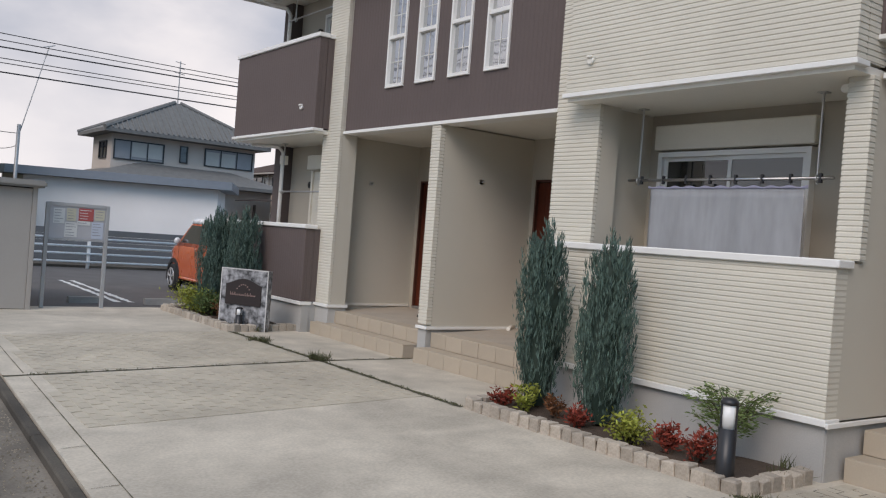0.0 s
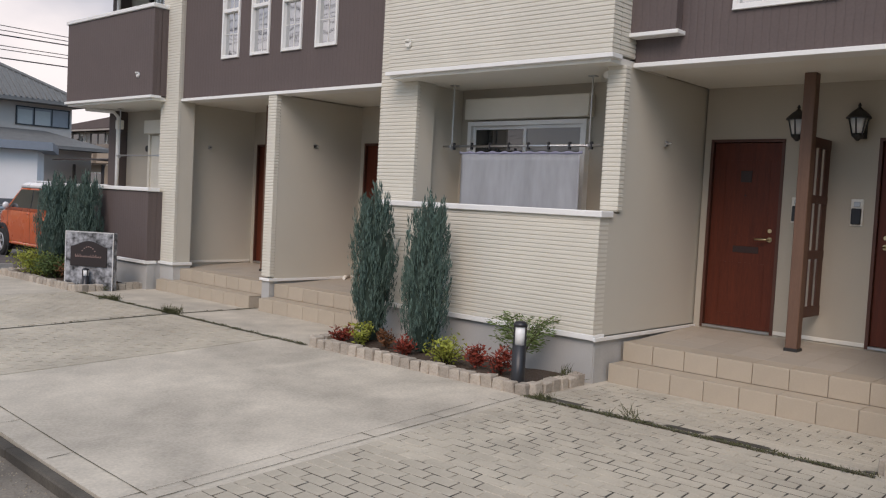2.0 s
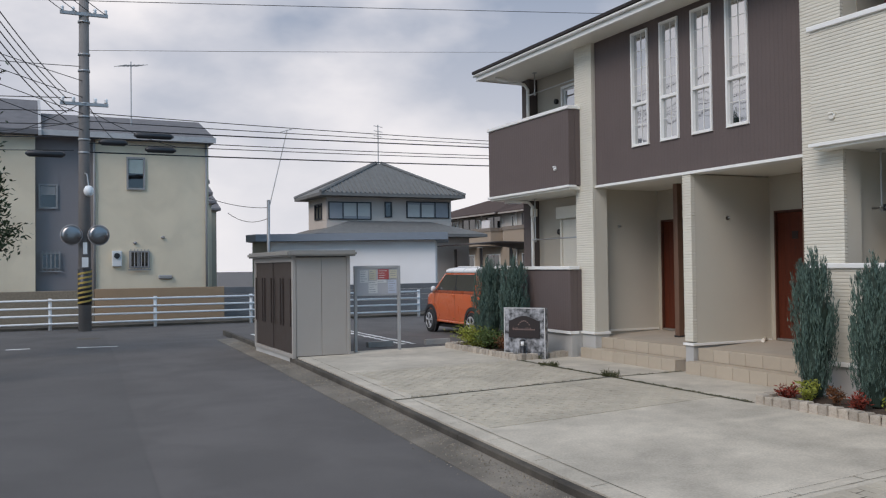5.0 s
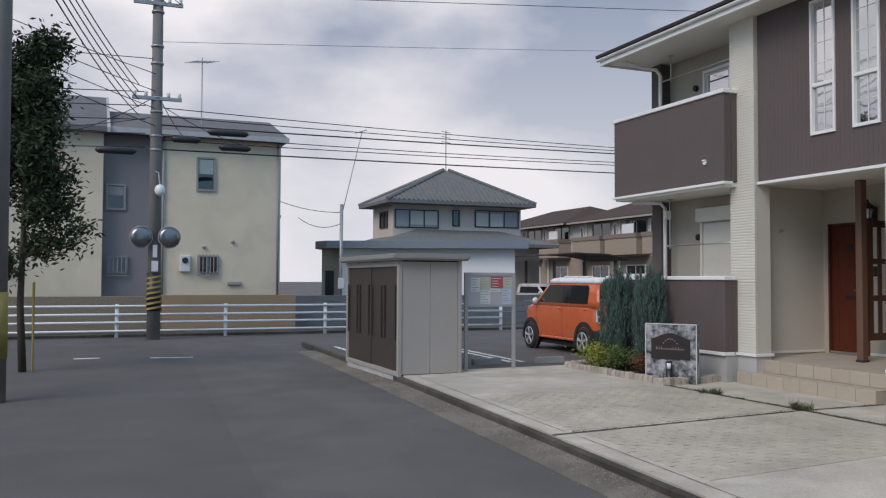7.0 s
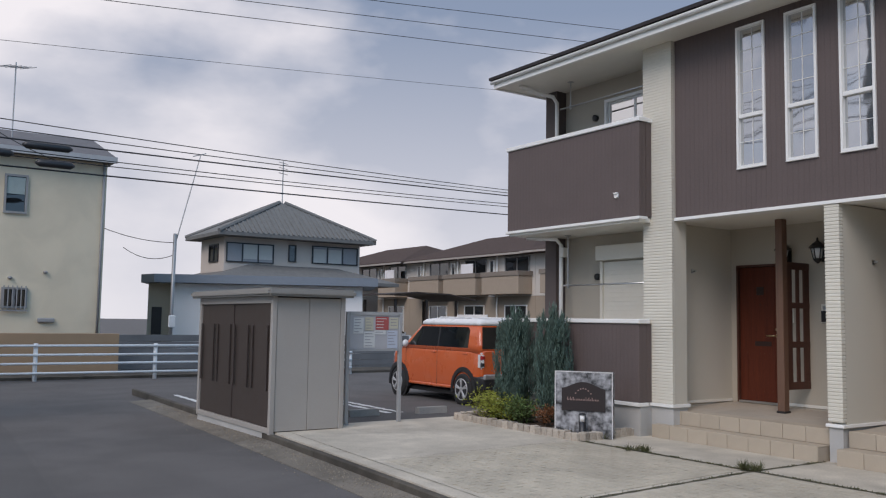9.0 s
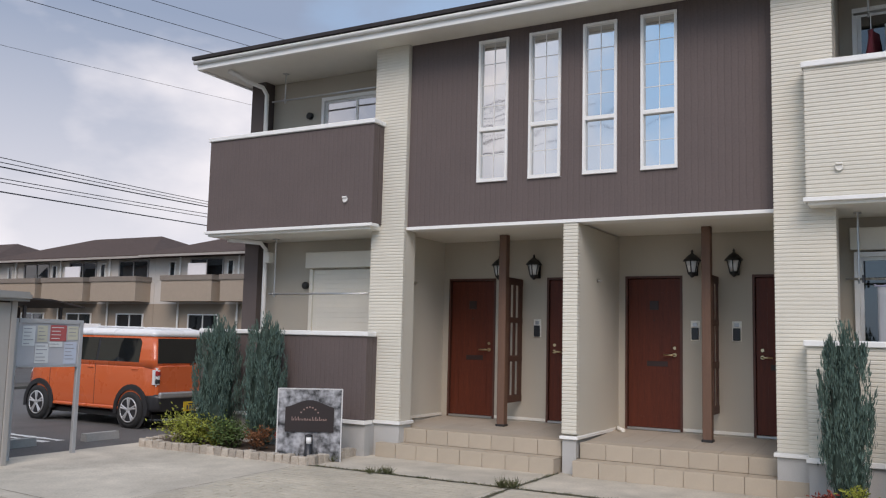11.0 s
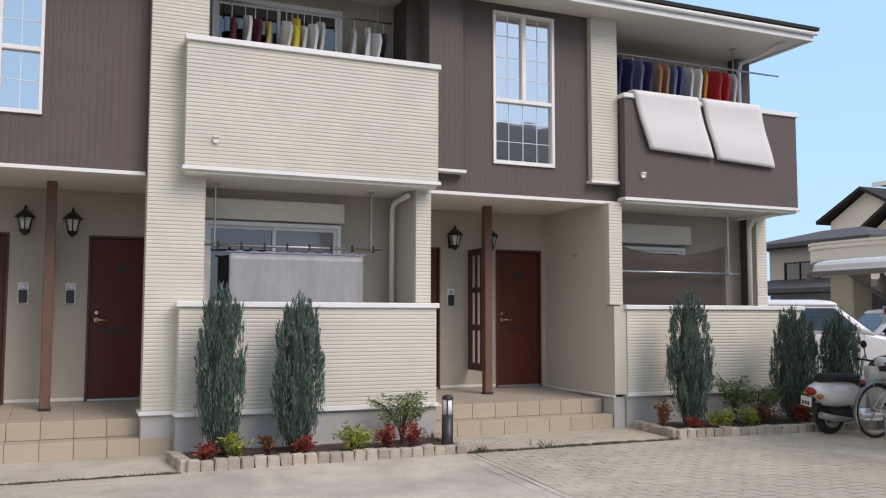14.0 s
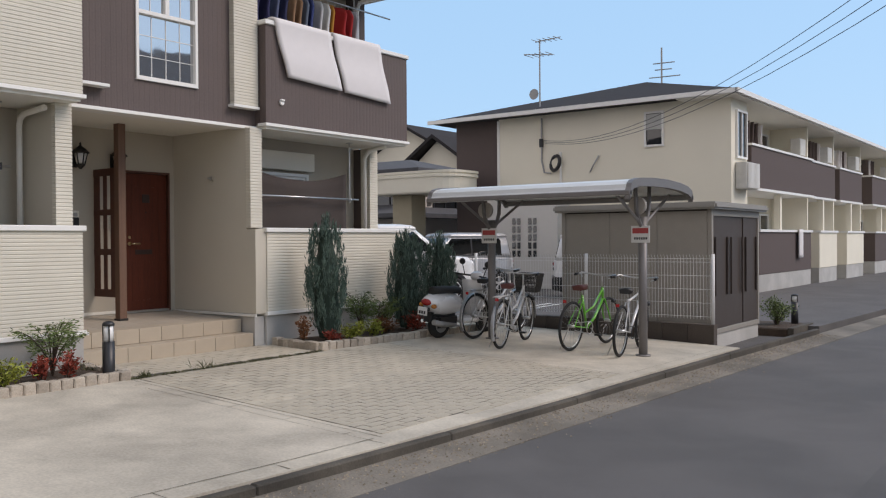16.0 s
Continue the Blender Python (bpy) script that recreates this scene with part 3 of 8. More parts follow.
# recess back walls, two storeys, in the same shade-darkened beige
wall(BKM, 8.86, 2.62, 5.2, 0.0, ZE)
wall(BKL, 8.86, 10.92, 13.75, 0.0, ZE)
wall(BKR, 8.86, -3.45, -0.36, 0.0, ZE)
wall(7.25, BKM, 2.44, 2.62, 3.05, ZE, BROWNP)
wall(7.15, BKM, 5.12, 5.3, 3.05, ZE)
wall(7.25, BKL, 10.75, 10.95, 3.05, ZE)
wall(7.25, BKR, -0.42, -0.25, 3.05, ZE, BROWNP)
for a in (13.42, -3.42):
    for z0, z1 in ((1.62, 2.99), (4.5, ZE)):
        low_end = a < 0 and z0 < 2
        wall(7.70 if low_end else 7.72 if a < 0 else 7.50, BKR if a < 0 else BKL, a, a + (0.12 if low_end else 0.28), z0, z1, BROWNP, "pilaster", 0.004)
for a, b in ((2.62, 5.1), (10.96, 13.6), (-3.3, -0.36)):
    wall(6.9, 7.72, a, b, 0.0, 0.3, PLINTH, "terrace_floor")
# body behind, ceiling, eaves, roof
wall(8.86, 15.2, -3.45, 13.75, -0.1, ZE, CREAM_SHADED)
wall(W + 0.2, D + 0.2, 5.2, 10.72, ZC, ZC + 0.03, OFFW, "porch_ceiling")
wall(W + 0.2, D + 0.2, -0.36, 2.44, ZC, ZC + 0.03, OFFW, "porch_ceiling")
EX0, EX1, EY0, EY1 = 6.53, 15.8, -3.55, 13.95
wall(EX0 + 0.06, EX1 - 0.06, EY0 + 0.06, EY1 - 0.06, ZE, ZE + 0.03, OFFW, "soffit")
fas = bmesh.new()
box(EX0, EX0 + 0.055, EY0, EY1, ZE - 0.02, ZE + 0.12, 0.004, bm=fas)
box(EX0 + 0.056, EX1, EY0, EY0 + 0.055, ZE - 0.02, ZE + 0.12, bm=fas)
box(EX0 + 0.056, EX1, EY1 - 0.055, EY1, ZE - 0.02, ZE + 0.12, bm=fas)
part("fascia", fas, WHITE, apt)
part("gutter", tube([(EX0 - 0.03, EY0 - 0.03, ZE + 0.085), (EX0 - 0.03, EY1 + 0.03, ZE + 0.085)], 0.03, 10), WHITE, apt)
rf = bmesh.new()
h = [(EX0 - 0.06, EY0 - 0.06), (EX1 + 0.06, EY0 - 0.06), (EX1 + 0.06, EY1 + 0.06), (EX0 - 0.06, EY1 + 0.06)]
lo = [rf.verts.new((*p, ZE + 0.13)) for p in h]
hi = [rf.verts.new((*p, ZE + 0.18)) for p in h]
r0, r1 = rf.verts.new((11.1, 1.1, 7.2)), rf.verts.new((11.1, 9.4, 7.2))
for k in range(4):
    rf.faces.new((lo[k], lo[(k + 1) % 4], hi[(k + 1) % 4], hi[k]))
rf.faces.new((hi[0], hi[1], r0)), rf.faces.new((hi[2], hi[3], r1))
rf.faces.new((hi[1], hi[2], r1, r0)), rf.faces.new((hi[3], hi[0], r0, r1)), rf.faces.new(lo)
bmesh.ops.recalc_face_normals(rf, faces=rf.faces[:])
part("roof", rf, ROOF, apt, "dark slate roof")


def window(parent, x, y0, y1, z0, z1, split=None, mull=None, lattice=None, sash=0.04, pane=None, depth=0.07):
    """A window in a wall across x: frame, panes and white lattice bars between the panes."""
    fr = holed(x - 0.025, x + depth, y0, y1, z0, z1, [(y0 + sash, y1 - sash, z0 + sash, z1 - sash)])
    win = part("window", fr, WHITE, parent, "white framed window")
    part("sill", box(x - 0.03, x + 0.02, y0 - 0.004, y1 + 0.004, z0 - 0.014, z0 - 0.001, 0.003), WHITE, win)
    zs = [z0 + sash] + ([split - 0.025, split + 0.025] if split else []) + [z1 - sash]
    ys = [y0 + sash] + ([mull - 0.03, mull + 0.03] if mull else []) + [y1 - sash]
    if split:
        part("transom", box(x - 0.02, x + 0.06, y0 + sash, y1 - sash, split - 0.025, split + 0.025, 0.004), WHITE, win)
    if mull:
        part("mullion", box(x - 0.018, x + 0.05, mull - 0.03, mull + 0.03, (split + 0.026) if split else z0 + sash, z1 - sash, 0.004), WHITE, win)
    for i in range(0, len(zs), 2):
        cols = [(ys[0], ys[-1])] if (mull and split and i == 0) else [(ys[j], ys[j + 1]) for j in range(0, len(ys), 2)]
        for a, b in cols:
            part("pane", box(x + 0.03, x + 0.042, a, b, zs[i], zs[i + 1]), pane or PANE, win)
            if lattice:
                nc, nr = lattice[0] if (i == 0 or not split) else lattice[1]
                if mull and split and i == 0:
                    nc = nc * 2
                bars = bmesh.new()
                for c in range(1, nc):
                    yy = a + (b - a) * c / nc
                    box(x + 0.022, x + 0.0285, yy - 0.0035, yy + 0.0035, zs[i], zs[i + 1], bm=bars)
                for c in range(1, nr):
                    zz = zs[i] + (zs[i + 1] - zs[i]) * c / nr
                    box(x + 0.0225, x + 0.028, a, b, zz - 0.0035, zz + 0.0035, bm=bars)
                part("lattice", bars, WHITE, win)
    return win


for a, b in WIN:
    window(apt, W, b, a, 3.58, 5.45, 4.26, None, ((2, 2), (2, 4)), 0.032)
window(apt, W, 0.59, 1.5, 3.44, 5.45, 4.27, 1.045, ((2, 3), (2, 4)), 0.038)

# ---- porches: steps, doors, posts, lanterns ----
GROUT = mat("tile_grout", (0.385, 0.325, 0.255), 0.9, var=0.1)


FALL = 0.046                        # rise of the porch floor towards the doors


def steps(y0, y1, n):
    st = thing("porch_steps", (7.5, (y0 + y1) / 2, 0), "two tan tiled porch steps up to the front doors", "steps", "porch steps")
    part("core", box(6.87, D, y0, y1, -0.1, 0.165), GROUT, st)
    part("core", box(7.12, D, y0, y1, 0.165, 0.352), GROUT, st)
    part("core", prism([(7.38, 0.30), (7.38, 0.352), (D, 0.352 + FALL * (D - 7.38)), (D, 0.30)], y0 + 0.002, y1 - 0.002, "y"), GROUT, st)
    w = (y1 - y0) / n
    riser = bpy.data.meshes.new("riser_tile")
    bm = box(-0.012, 0.0, -w / 2 + 0.003, w / 2 - 0.003, -0.09, 0.085, 0.002)
    bm.to_mesh(riser), bm.free()
    tread = bpy.data.meshes.new("tread_tile")
    bm = box(0.0, 0.262, -w / 2 + 0.002, w / 2 - 0.002, -0.012, 0.0, 0.002)
    bm.to_mesh(tread), bm.free()
    fl = bpy.data.meshes.new("floor_tile")
    bm = box(0.0, 0.29, -w / 2 + 0.0015, w / 2 - 0.0015, -0.012, 0.0, 0.001)
    bm.to_mesh(fl), bm.free()
    riser.materials.append(TILE), tread.materials.append(TILE), fl.materials.append(TILEF)
    for k in range(n):
        yc = y0 + (k + 0.5) * w
        for me, at in ((riser, (6.868, yc, 0.09)), (tread, (6.858, yc, 0.18)), (riser, (7.118, yc, 0.275)), (tread, (7.108, yc, 0.366))):
            o = new(me.name, me)
            o.parent = st
            o.location = Vector(at) - BASE[st]
        for j in range(4):
            o = new("floor_tile", fl)
            o.parent = st
            o.location = Vector((7.375 + 0.295 * j, yc, 0.366 + FALL * 0.295 * j)) - BASE[st]
            o.rotation_euler.y = -math.atan(FALL)
    return st


steps(8.20, 10.70, 8)
steps(5.42, 7.97, 8)
steps(-0.155, 2.41, 8)


SLOT = mat("door_slot", (0.03, 0.012, 0.009), 0.5, var=0.1, bump=0.02)


def door(y0, y1, grip):
    """An entrance door in the door wall; grip is the side of its handle: 1 towards +y, -1 towards -y."""
    d = thing("entrance_door", (D + 0.05, (y0 + y1) / 2, ZF), "closed dark reddish-brown wooden entrance door with brass lever", "door", "entrance doors")
    part("frame", holed(D - 0.012, D + 0.1, y0, y1, ZF, 2.45, [(y0 + 0.03, y1 - 0.03, ZF - 0.01, 2.42)]), GRILLE, d)
    leaf = part("leaf", box(D + 0.03, D + 0.07, y0 + 0.033, y1 - 0.033, ZF + 0.03, 2.415, 0.004), DOORW, d)
    part("threshold", box(D - 0.02, D + 0.1, y0 + 0.032, y1 - 0.032, ZF + 0.0, ZF + 0.028, 0.003), ALU, d)
    yh = (y1 - 0.11) if grip > 0 else (y0 + 0.11)
    hb = tube([(D + 0.03, yh, 1.41), (D - 0.035, yh, 1.41), (D - 0.045, yh - 0.02 * grip, 1.41), (D - 0.045, yh - 0.13 * grip, 1.408)], 0.0115, 8)
    lathe((D + 0.018, yh, 1.41), [(0.026, 0), (0.026, 0.012)], 14, hb, "x")
    part("handle", hb, BRASS, leaf, "satin brass lever handle")
    part("lock", lathe((D + 0.016, yh, 1.50), [(0.021, 0), (0.017, 0.014)], 14, axis="x"), BRASS, leaf)
    ym = (y0 + y1) / 2
    part("mail_slot", box(D + 0.026, D + 0.03, ym - 0.14 + 0.04 * grip, ym + 0.14 + 0.04 * grip, 1.255, 1.325, 0.002), SLOT, leaf)
    part("plate", box(D + 0.022, D + 0.03, ym - 0.06, ym + 0.06, 2.0, 2.12, 0.002), SLOT, leaf)
    for z0, z1, inset in ((0.58, 1.15, 0.15), (1.42, 2.25, 0.15)):
        mould = holed(D + 0.0265, D + 0.031, y0 + inset, y1 - inset, z0, z1, [(y0 + inset + 0.022, y1 - inset - 0.022, z0 + 0.022, z1 - 0.022)])
        part("panel_moulding", mould, DOORW, leaf)
    part("peephole", lathe((D + 0.02, ym, 1.86), [(0.009, 0), (0.009, 0.01)], 10, axis="x"), SLOT, leaf)


for a, b, s in ((9.845, 10.62, -1), (8.265, 9.04, 1), (7.135, 7.90, -1), (5.49, 6.26, 1), (1.565, 2.365, -1), (-0.095, 0.67, 1)):
    door(a, b, s)

for yp in (9.42, 6.68, 1.12):
    zp = 0.366 + FALL * 0.625
    po = thing("porch_post", (8.0, yp, zp), "square brown timber porch post on the tiled porch", "post", "porch posts")
    part("shaft", box(7.945, 8.055, yp - 0.055, yp + 0.055, zp, 2.998, 0.006), POSTW, po)
    part("foot", box(7.935, 8.065, yp - 0.065, yp + 0.065, zp - 0.006, zp + 0.028, 0.004), BLACK, po)
    sc = thing("screen_panel", (8.33, yp, 0.65), "dark brown wooden privacy screen with narrow slits beside the post", "screen", "porch screens")
    x0, x1 = 8.06, 8.62
    for z0, z1 in ((0.695, 0.80), (1.259, 1.344), (1.795, 1.875), (2.326, 2.425)):
        part("rail", box(x0, x1, yp - 0.01, yp + 0.01, z0, z1, 0.003), GRILLE, sc)
    for a, b in ((0.0, 0.295), (0.445, 0.595), (0.745, 1.0)):
        part("board", box(x0 + (x1 - x0) * a + 0.001, x0 + (x1 - x0) * b - 0.001, yp - 0.006, yp + 0.006, 0.70, 2.42, 0.002), GRILLE, sc)


def lantern(y):
    z = 2.42
    la = thing("wall_lantern", (D - 0.16, y, z), "black iron carriage-style wall lantern with frosted glass", "lantern", "wall lanterns")
    c = (D - 0.16, y, z)
    part("glass", lathe(c, [(0.05, 0.055), (0.083, 0.20)], 6), LIT, la, "frosted glass")
    for k in range(6):
        a = math.pi / 3 * k
        bar = tube([(c[0] + 0.052 * math.cos(a), c[1] + 0.052 * math.sin(a), z + 0.05), (c[0] + 0.088 * math.cos(a), c[1] + 0.088 * math.sin(a), z + 0.205)], 0.008, 5)
        part("cage_bar", bar, BLACK, la)
    part("base", lathe(c, [(0.012, -0.01), (0.03, 0.01), (0.058, 0.04), (0.058, 0.056)], 12), BLACK, la)
    part("roof", lathe(c, [(0.115, 0.2), (0.115, 0.212), (0.06, 0.27), (0.03, 0.29), (0.012, 0.31), (0.018, 0.325), (0.004, 0.35)], 12), BLACK, la)
    arm = tube([(D, y, z + 0.12), (D - 0.04, y, z + 0.08), (D - 0.10, y, z + 0.03), c], 0.012, 7)
    box(D - 0.02, D - 0.001, y - 0.04, y + 0.04, z + 0.02, z + 0.24, 0.006, bm=arm)
    part("bracket", arm, BLACK, la)


def intercom(y):
    ic = thing("intercom", (D - 0.02, y, 1.6), "pale grey door intercom with dark lens panel", "intercom", "intercoms")
    part("plate", box(D - 0.014, D - 0.001, y - 0.058, y + 0.058, 1.60, 1.86, 0.004), OFFW, ic)
    part("unit", box(D - 0.04, D - 0.015, y - 0.045, y + 0.045, 1.615, 1.77, 0.006), DARK, ic)
    part("button", box(D - 0.024, D - 0.0145, y - 0.03, y + 0.03, 1.785, 1.835, 0.004), ALU, ic)


for a, b in ((9.72, 9.18), (6.97, 6.45), (1.40, 0.83)):
    for yy in (a, b):
        lantern(yy)
        intercom(yy)
for yy, s in ((10.72, -1), (8.0, -1), (2.44, -1), (-0.17, 1)):
    hk = tube([(7.75, yy, 2.33), (7.75, yy + 0.05 * s, 2.33), (7.75, yy + 0.06 * s, 2.34)], 0.014, 6)
    box(7.72, 7.78, min(yy, yy + 0.01 * s), max(yy, yy + 0.01 * s), 2.3, 2.36, bm=hk)
    solid("wall_hook", hk, ALU, "small metal hook fixed to the porch side wall", "hook", group="wall hooks")
base_tr = bmesh.new()
for a, b in ((9.045, 9.84), (6.265, 7.13), (0.675, 1.56)):
    box(D - 0.012, D - 0.001, a, b, ZF + 0.01, ZF + 0.05, 0.002, bm=base_tr)
box(7.3, D - 0.02, 10.70, 10.719, ZF + 0.002, ZF + 0.04, bm=base_tr)
box(7.2, D - 0.02, 5.402, 5.42, ZF + 0.002, ZF + 0.04, bm=base_tr)
solid("baseboard", base_tr, OFFW, "pale skirting trim along the porch walls", "trim", "structure")

solid("rolled_paper", tube([(8.47, 7.955, 0.447), (8.36, 7.90, 0.437), (8.24, 7.80, 0.432)], [0.022, 0.027, 0.026], 10), OFFW, "rolled white paper lying on the porch floor", "paper roll")

# ---- terraces: windows, shutters, drying poles, laundry ----
SHUT = mat("shutter_paint", (0.72, 0.68, 0.58), 0.5, var=0.03, bump=0.05)


def slider(x, y0, y1, z0, z1, pane=None, first=None):
    """A two-leaf sliding window on a recess wall."""
    w = part("window", holed(x - 0.09, x, y0, y1, z0, z1, [(y0 + 0.05, y1 - 0.05, z0 + 0.05, z1 - 0.05)]), WHITE, apt, "white sliding window")
    ym = (y0 + y1) / 2
    for a, b, xx in ((y0 + 0.05, ym + 0.02, x - 0.05), (ym - 0.02, y1 - 0.05, x - 0.028)):
        part("sash", holed(xx - 0.012, xx + 0.012, a, b, z0 + 0.051, z1 - 0.051, [(a + 0.04, b - 0.04, z0 + 0.1, z1 - 0.09)]), WHITE, w)
        part("pane", box(xx - 0.003, xx + 0.003, a + 0.04, b - 0.04, z0 + 0.1, z1 - 0.09), (first if first and a < ym - 0.1 else pane) or PANEM, w)
    return w


slider(BKM, 3.34, 5.02, 0.45, 2.60, None, PANEC)
part("shutter_box", box(BKM - 0.12, BKM - 0.001, 3.30, 5.06, 2.62, 2.87, 0.01), SHUT, apt)
slider(BKM, 3.35, 4.98, 3.3, 5.36)
slider(BKL, 11.10, 12.40, 3.3, 5.20, PANE)
part("shutter_box", box(BKL - 0.16, BKL - 0.001, 10.97, 12.54, 2.56, 2.80, 0.01), SHUT, apt)
shut = part("roller_shutter", holed(BKL - 0.09, BKL - 0.001, 10.98, 12.50, 0.5, 2.555, [(11.04, 12.44, 0.5, 2.55)]), SHUT, apt, "closed beige roller shutter")
for k in range(27):
    part("slat", box(BKL - 0.06, BKL - 0.03, 11.04, 12.44, 0.62 + k * 0.0712, 0.62 + (k + 1) * 0.0712 - 0.0008, 0.001), SHUT, shut)
slider(BKR, -2.15, -0.75, 0.45, 2.5)
part("shutter_box", box(BKR - 0.14, BKR - 0.001, -2.24, -0.70, 2.54, 2.83, 0.01), SHUT, apt)
slider(BKR, -2.4, -0.9, 3.3, 5.25)


def hang_pole(y0, y1, x, z, top, hooks, label):
    dp = thing("drying_pole", (x, (y0 + y1) / 2, z), label, "drying pole", "drying poles")
    part("bar", tube([(x, y0, z), (x, y1, z)], 0.014, 8), STEEL, dp)
    for h in hooks:
        part("hanger_rod", tube([(x, h, top), (x, h, z - 0.05)], 0.011, 6), ALU, dp)
        part("hook_plate", box(x - 0.04, x + 0.04, h - 0.04, h + 0.04, top - 0.012, top, 0.003), ALU, dp)
        part("hook", torus((x, h, z - 0.005), (0, 1, 0), 0.03, 0.008, 12, 5), ALU, dp)


hang_pole(2.92, 5.08, 7.3, 2.28, 2.99, (3.06, 4.95), "steel drying pole on ceiling hangers over the terrace")
hang_pole(2.75, 4.95, 7.45, 5.22, ZE, (2.95, 4.8), "steel drying pole with laundry over the balcony")
hang_pole(10.98, 13.1, 7.3, 5.13, ZE, (12.85,), "steel drying pole over the brown balcony")
hang_pole(10.98, 13.0, 7.3, 2.16, 2.99, (12.9,), "steel drying pole over the shuttered terrace")
hang_pole(-3.65, -0.45, 7.35, 5.22, ZE, (-2.75,), "steel drying pole loaded with laundry")
hang_pole(-2.62, -0.45, 7.17, 2.09, 2.99, (-2.42,), "steel drying pole over the end terrace")


def cloth(pts_u, pts_v, at, thick=0.006, bm=None):
    """A sheet of cloth: at(u, v) gives its place."""
    bm = bm or bmesh.new()
    rows = [[bm.verts.new(at(i / pts_u, j / pts_v)) for j in range(pts_v + 1)] for i in range(pts_u + 1)]
    for i in range(pts_u):
        for j in range(pts_v):
            bm.faces.new((rows[i][j], rows[i + 1][j], rows[i + 1][j + 1], rows[i][j + 1])).smooth = True
    if thick:
        bmesh.ops.recalc_face_normals(bm, faces=bm.faces[:])
        bmesh.ops.solidify(bm, geom=bm.faces[:], thickness=thick)
    return bm


SHEER = mat("pale_sheet_cloth", (0.335, 0.345, 0.36), 0.4, var=0.12, scale=3, fine=9, bump=0.1, stretch=(1, 2, 0.5))
LILAC = mat("sheet_hem", (0.32, 0.32, 0.42), 0.9, var=0.06, bump=0.1)
hs = thing("hanging_sheet", (7.3, 3.9, 1.3), "pale translucent sheet hanging from the terrace drying pole", "sheet")
part("cloth", cloth(60, 10, lambda u, v: (7.3 + 0.007 * math.sin(u * 31) + 0.012 * math.sin(u * 13 + 2) * (1 - v), 3.16 + 1.62 * u, 1.28 + 0.92 * v)), SHEER, hs)
part("hem", cloth(60, 2, lambda u, v: (7.294 + 0.007 * math.sin(u * 31), 3.13 + 1.68 * u, 2.195 + (0.022 + 0.008 * math.cos(u * 62)) * v)), LILAC, hs, "lilac top hem")
for k in range(8):
    yy = 3.03 + 1.88 * k / 7
    part("clip", box(7.285, 7.315, yy - 0.012, yy + 0.012, 2.24, 2.32, 0.003), DARK, hs)
BRSH = mat("brown_awning_cloth", (0.055, 0.042, 0.037), 0.85, var=0.12, bump=0.15)
aw = thing("sun_shade_cloth", (7.25, -2.0, 1.6), "dark brown shade cloth sagging across the end terrace", "shade cloth")
part("cloth", cloth(24, 8, lambda u, v: (7.28 + 0.03 * math.sin(u * 9), -2.45 + 1.97 * u, 1.2 + v * (1.30 - 0.62 * (u - u * u)))), BRSH, aw)
for yv, x, zz in ((11.22, 6.72, 3.40), (5.06, 6.63, 3.36), (-0.66, 6.82, 3.375)):
    v = lathe((x - 0.03, yv, zz), [(0.035, 0.0), (0.04, 0.012), (0.04, 0.03)], 12, axis="x")
    box(x - 0.05, x - 0.005, yv - 0.035, yv + 0.035, zz + 0.02, zz + 0.045, 0.006, bm=v)
    solid("drain_cap", v, WHITE if x != 6.63 else OFFW, "small white overflow drain cap on the balcony front", "drain cap", group="drain caps")
for yv, zz in ((12.62, 2.31), (12.67, 4.96)):
    v = lathe((BKL - 0.06, yv, zz), [(0.03, 0.0), (0.055, 0.01), (0.055, 0.06)], 14, axis="x")
    solid("vent_cap", v, BLACK, "dark round wall vent cap on the recess wall", "vent", group="wall vents")
# rainwater pipes
pv = tube([(6.75, 13.5, ZE - 0.02), (7.1, 13.45, ZE - 0.10), (7.36, 13.36, ZE - 0.14), (7.42, 13.32, ZE - 0.25), (7.42, 13.32, 3.05)], 0.035, 8)
solid("drainpipe", pv, WHITE, "white rainwater pipe running down beside the balcony", "drainpipe", group="rainwater pipes")
pv = tube([(7.0, 13.6, 2.97), (7.35, 13.25, 2.95), (7.42, 13.2, 2.85), (7.42, 13.2, 0.3)], 0.035, 8)
solid("drainpipe", pv, WHITE, "white rainwater pipe down the shuttered terrace corner", "drainpipe", group="rainwater pipes")
mb = box(7.34, 7.46, 13.06, 13.16, 2.64, 2.80, 0.01)
solid("junction_box", mb, OFFW, "small cream junction box beside the terrace drainpipe", "junction box")
pv = tube([(6.97, 2.70, 2.93), (7.42, 2.70, 2.90), (7.50, 2.70, 2.86), (7.53, 2.70, 2.78), (7.53, 2.70, 0.3)], 0.035, 8)
solid("drainpipe", pv, OFFW, "cream rainwater pipe down the terrace side wall", "drainpipe", group="rainwater pipes")
pv = tube([(6.75, -3.2, ZE - 0.02), (7.2, -3.15, ZE - 0.10), (7.5, -3.05, ZE - 0.15), (7.56, -3.05, ZE - 0.3), (7.56, -3.05, 3.05)], 0.035, 8)
solid("drainpipe", pv, WHITE, "white rainwater pipe beside the end balcony", "drainpipe", group="rainwater pipes")
pv = tube([(7.0, -3.1, 2.97), (7.3, -3.05, 2.93), (7.42, -3.05, 2.8), (7.42, -3.05, 0.3)], 0.035, 8)
solid("drainpipe", pv, OFFW, "cream rainwater pipe down the end terrace", "drainpipe", group="rainwater pipes")


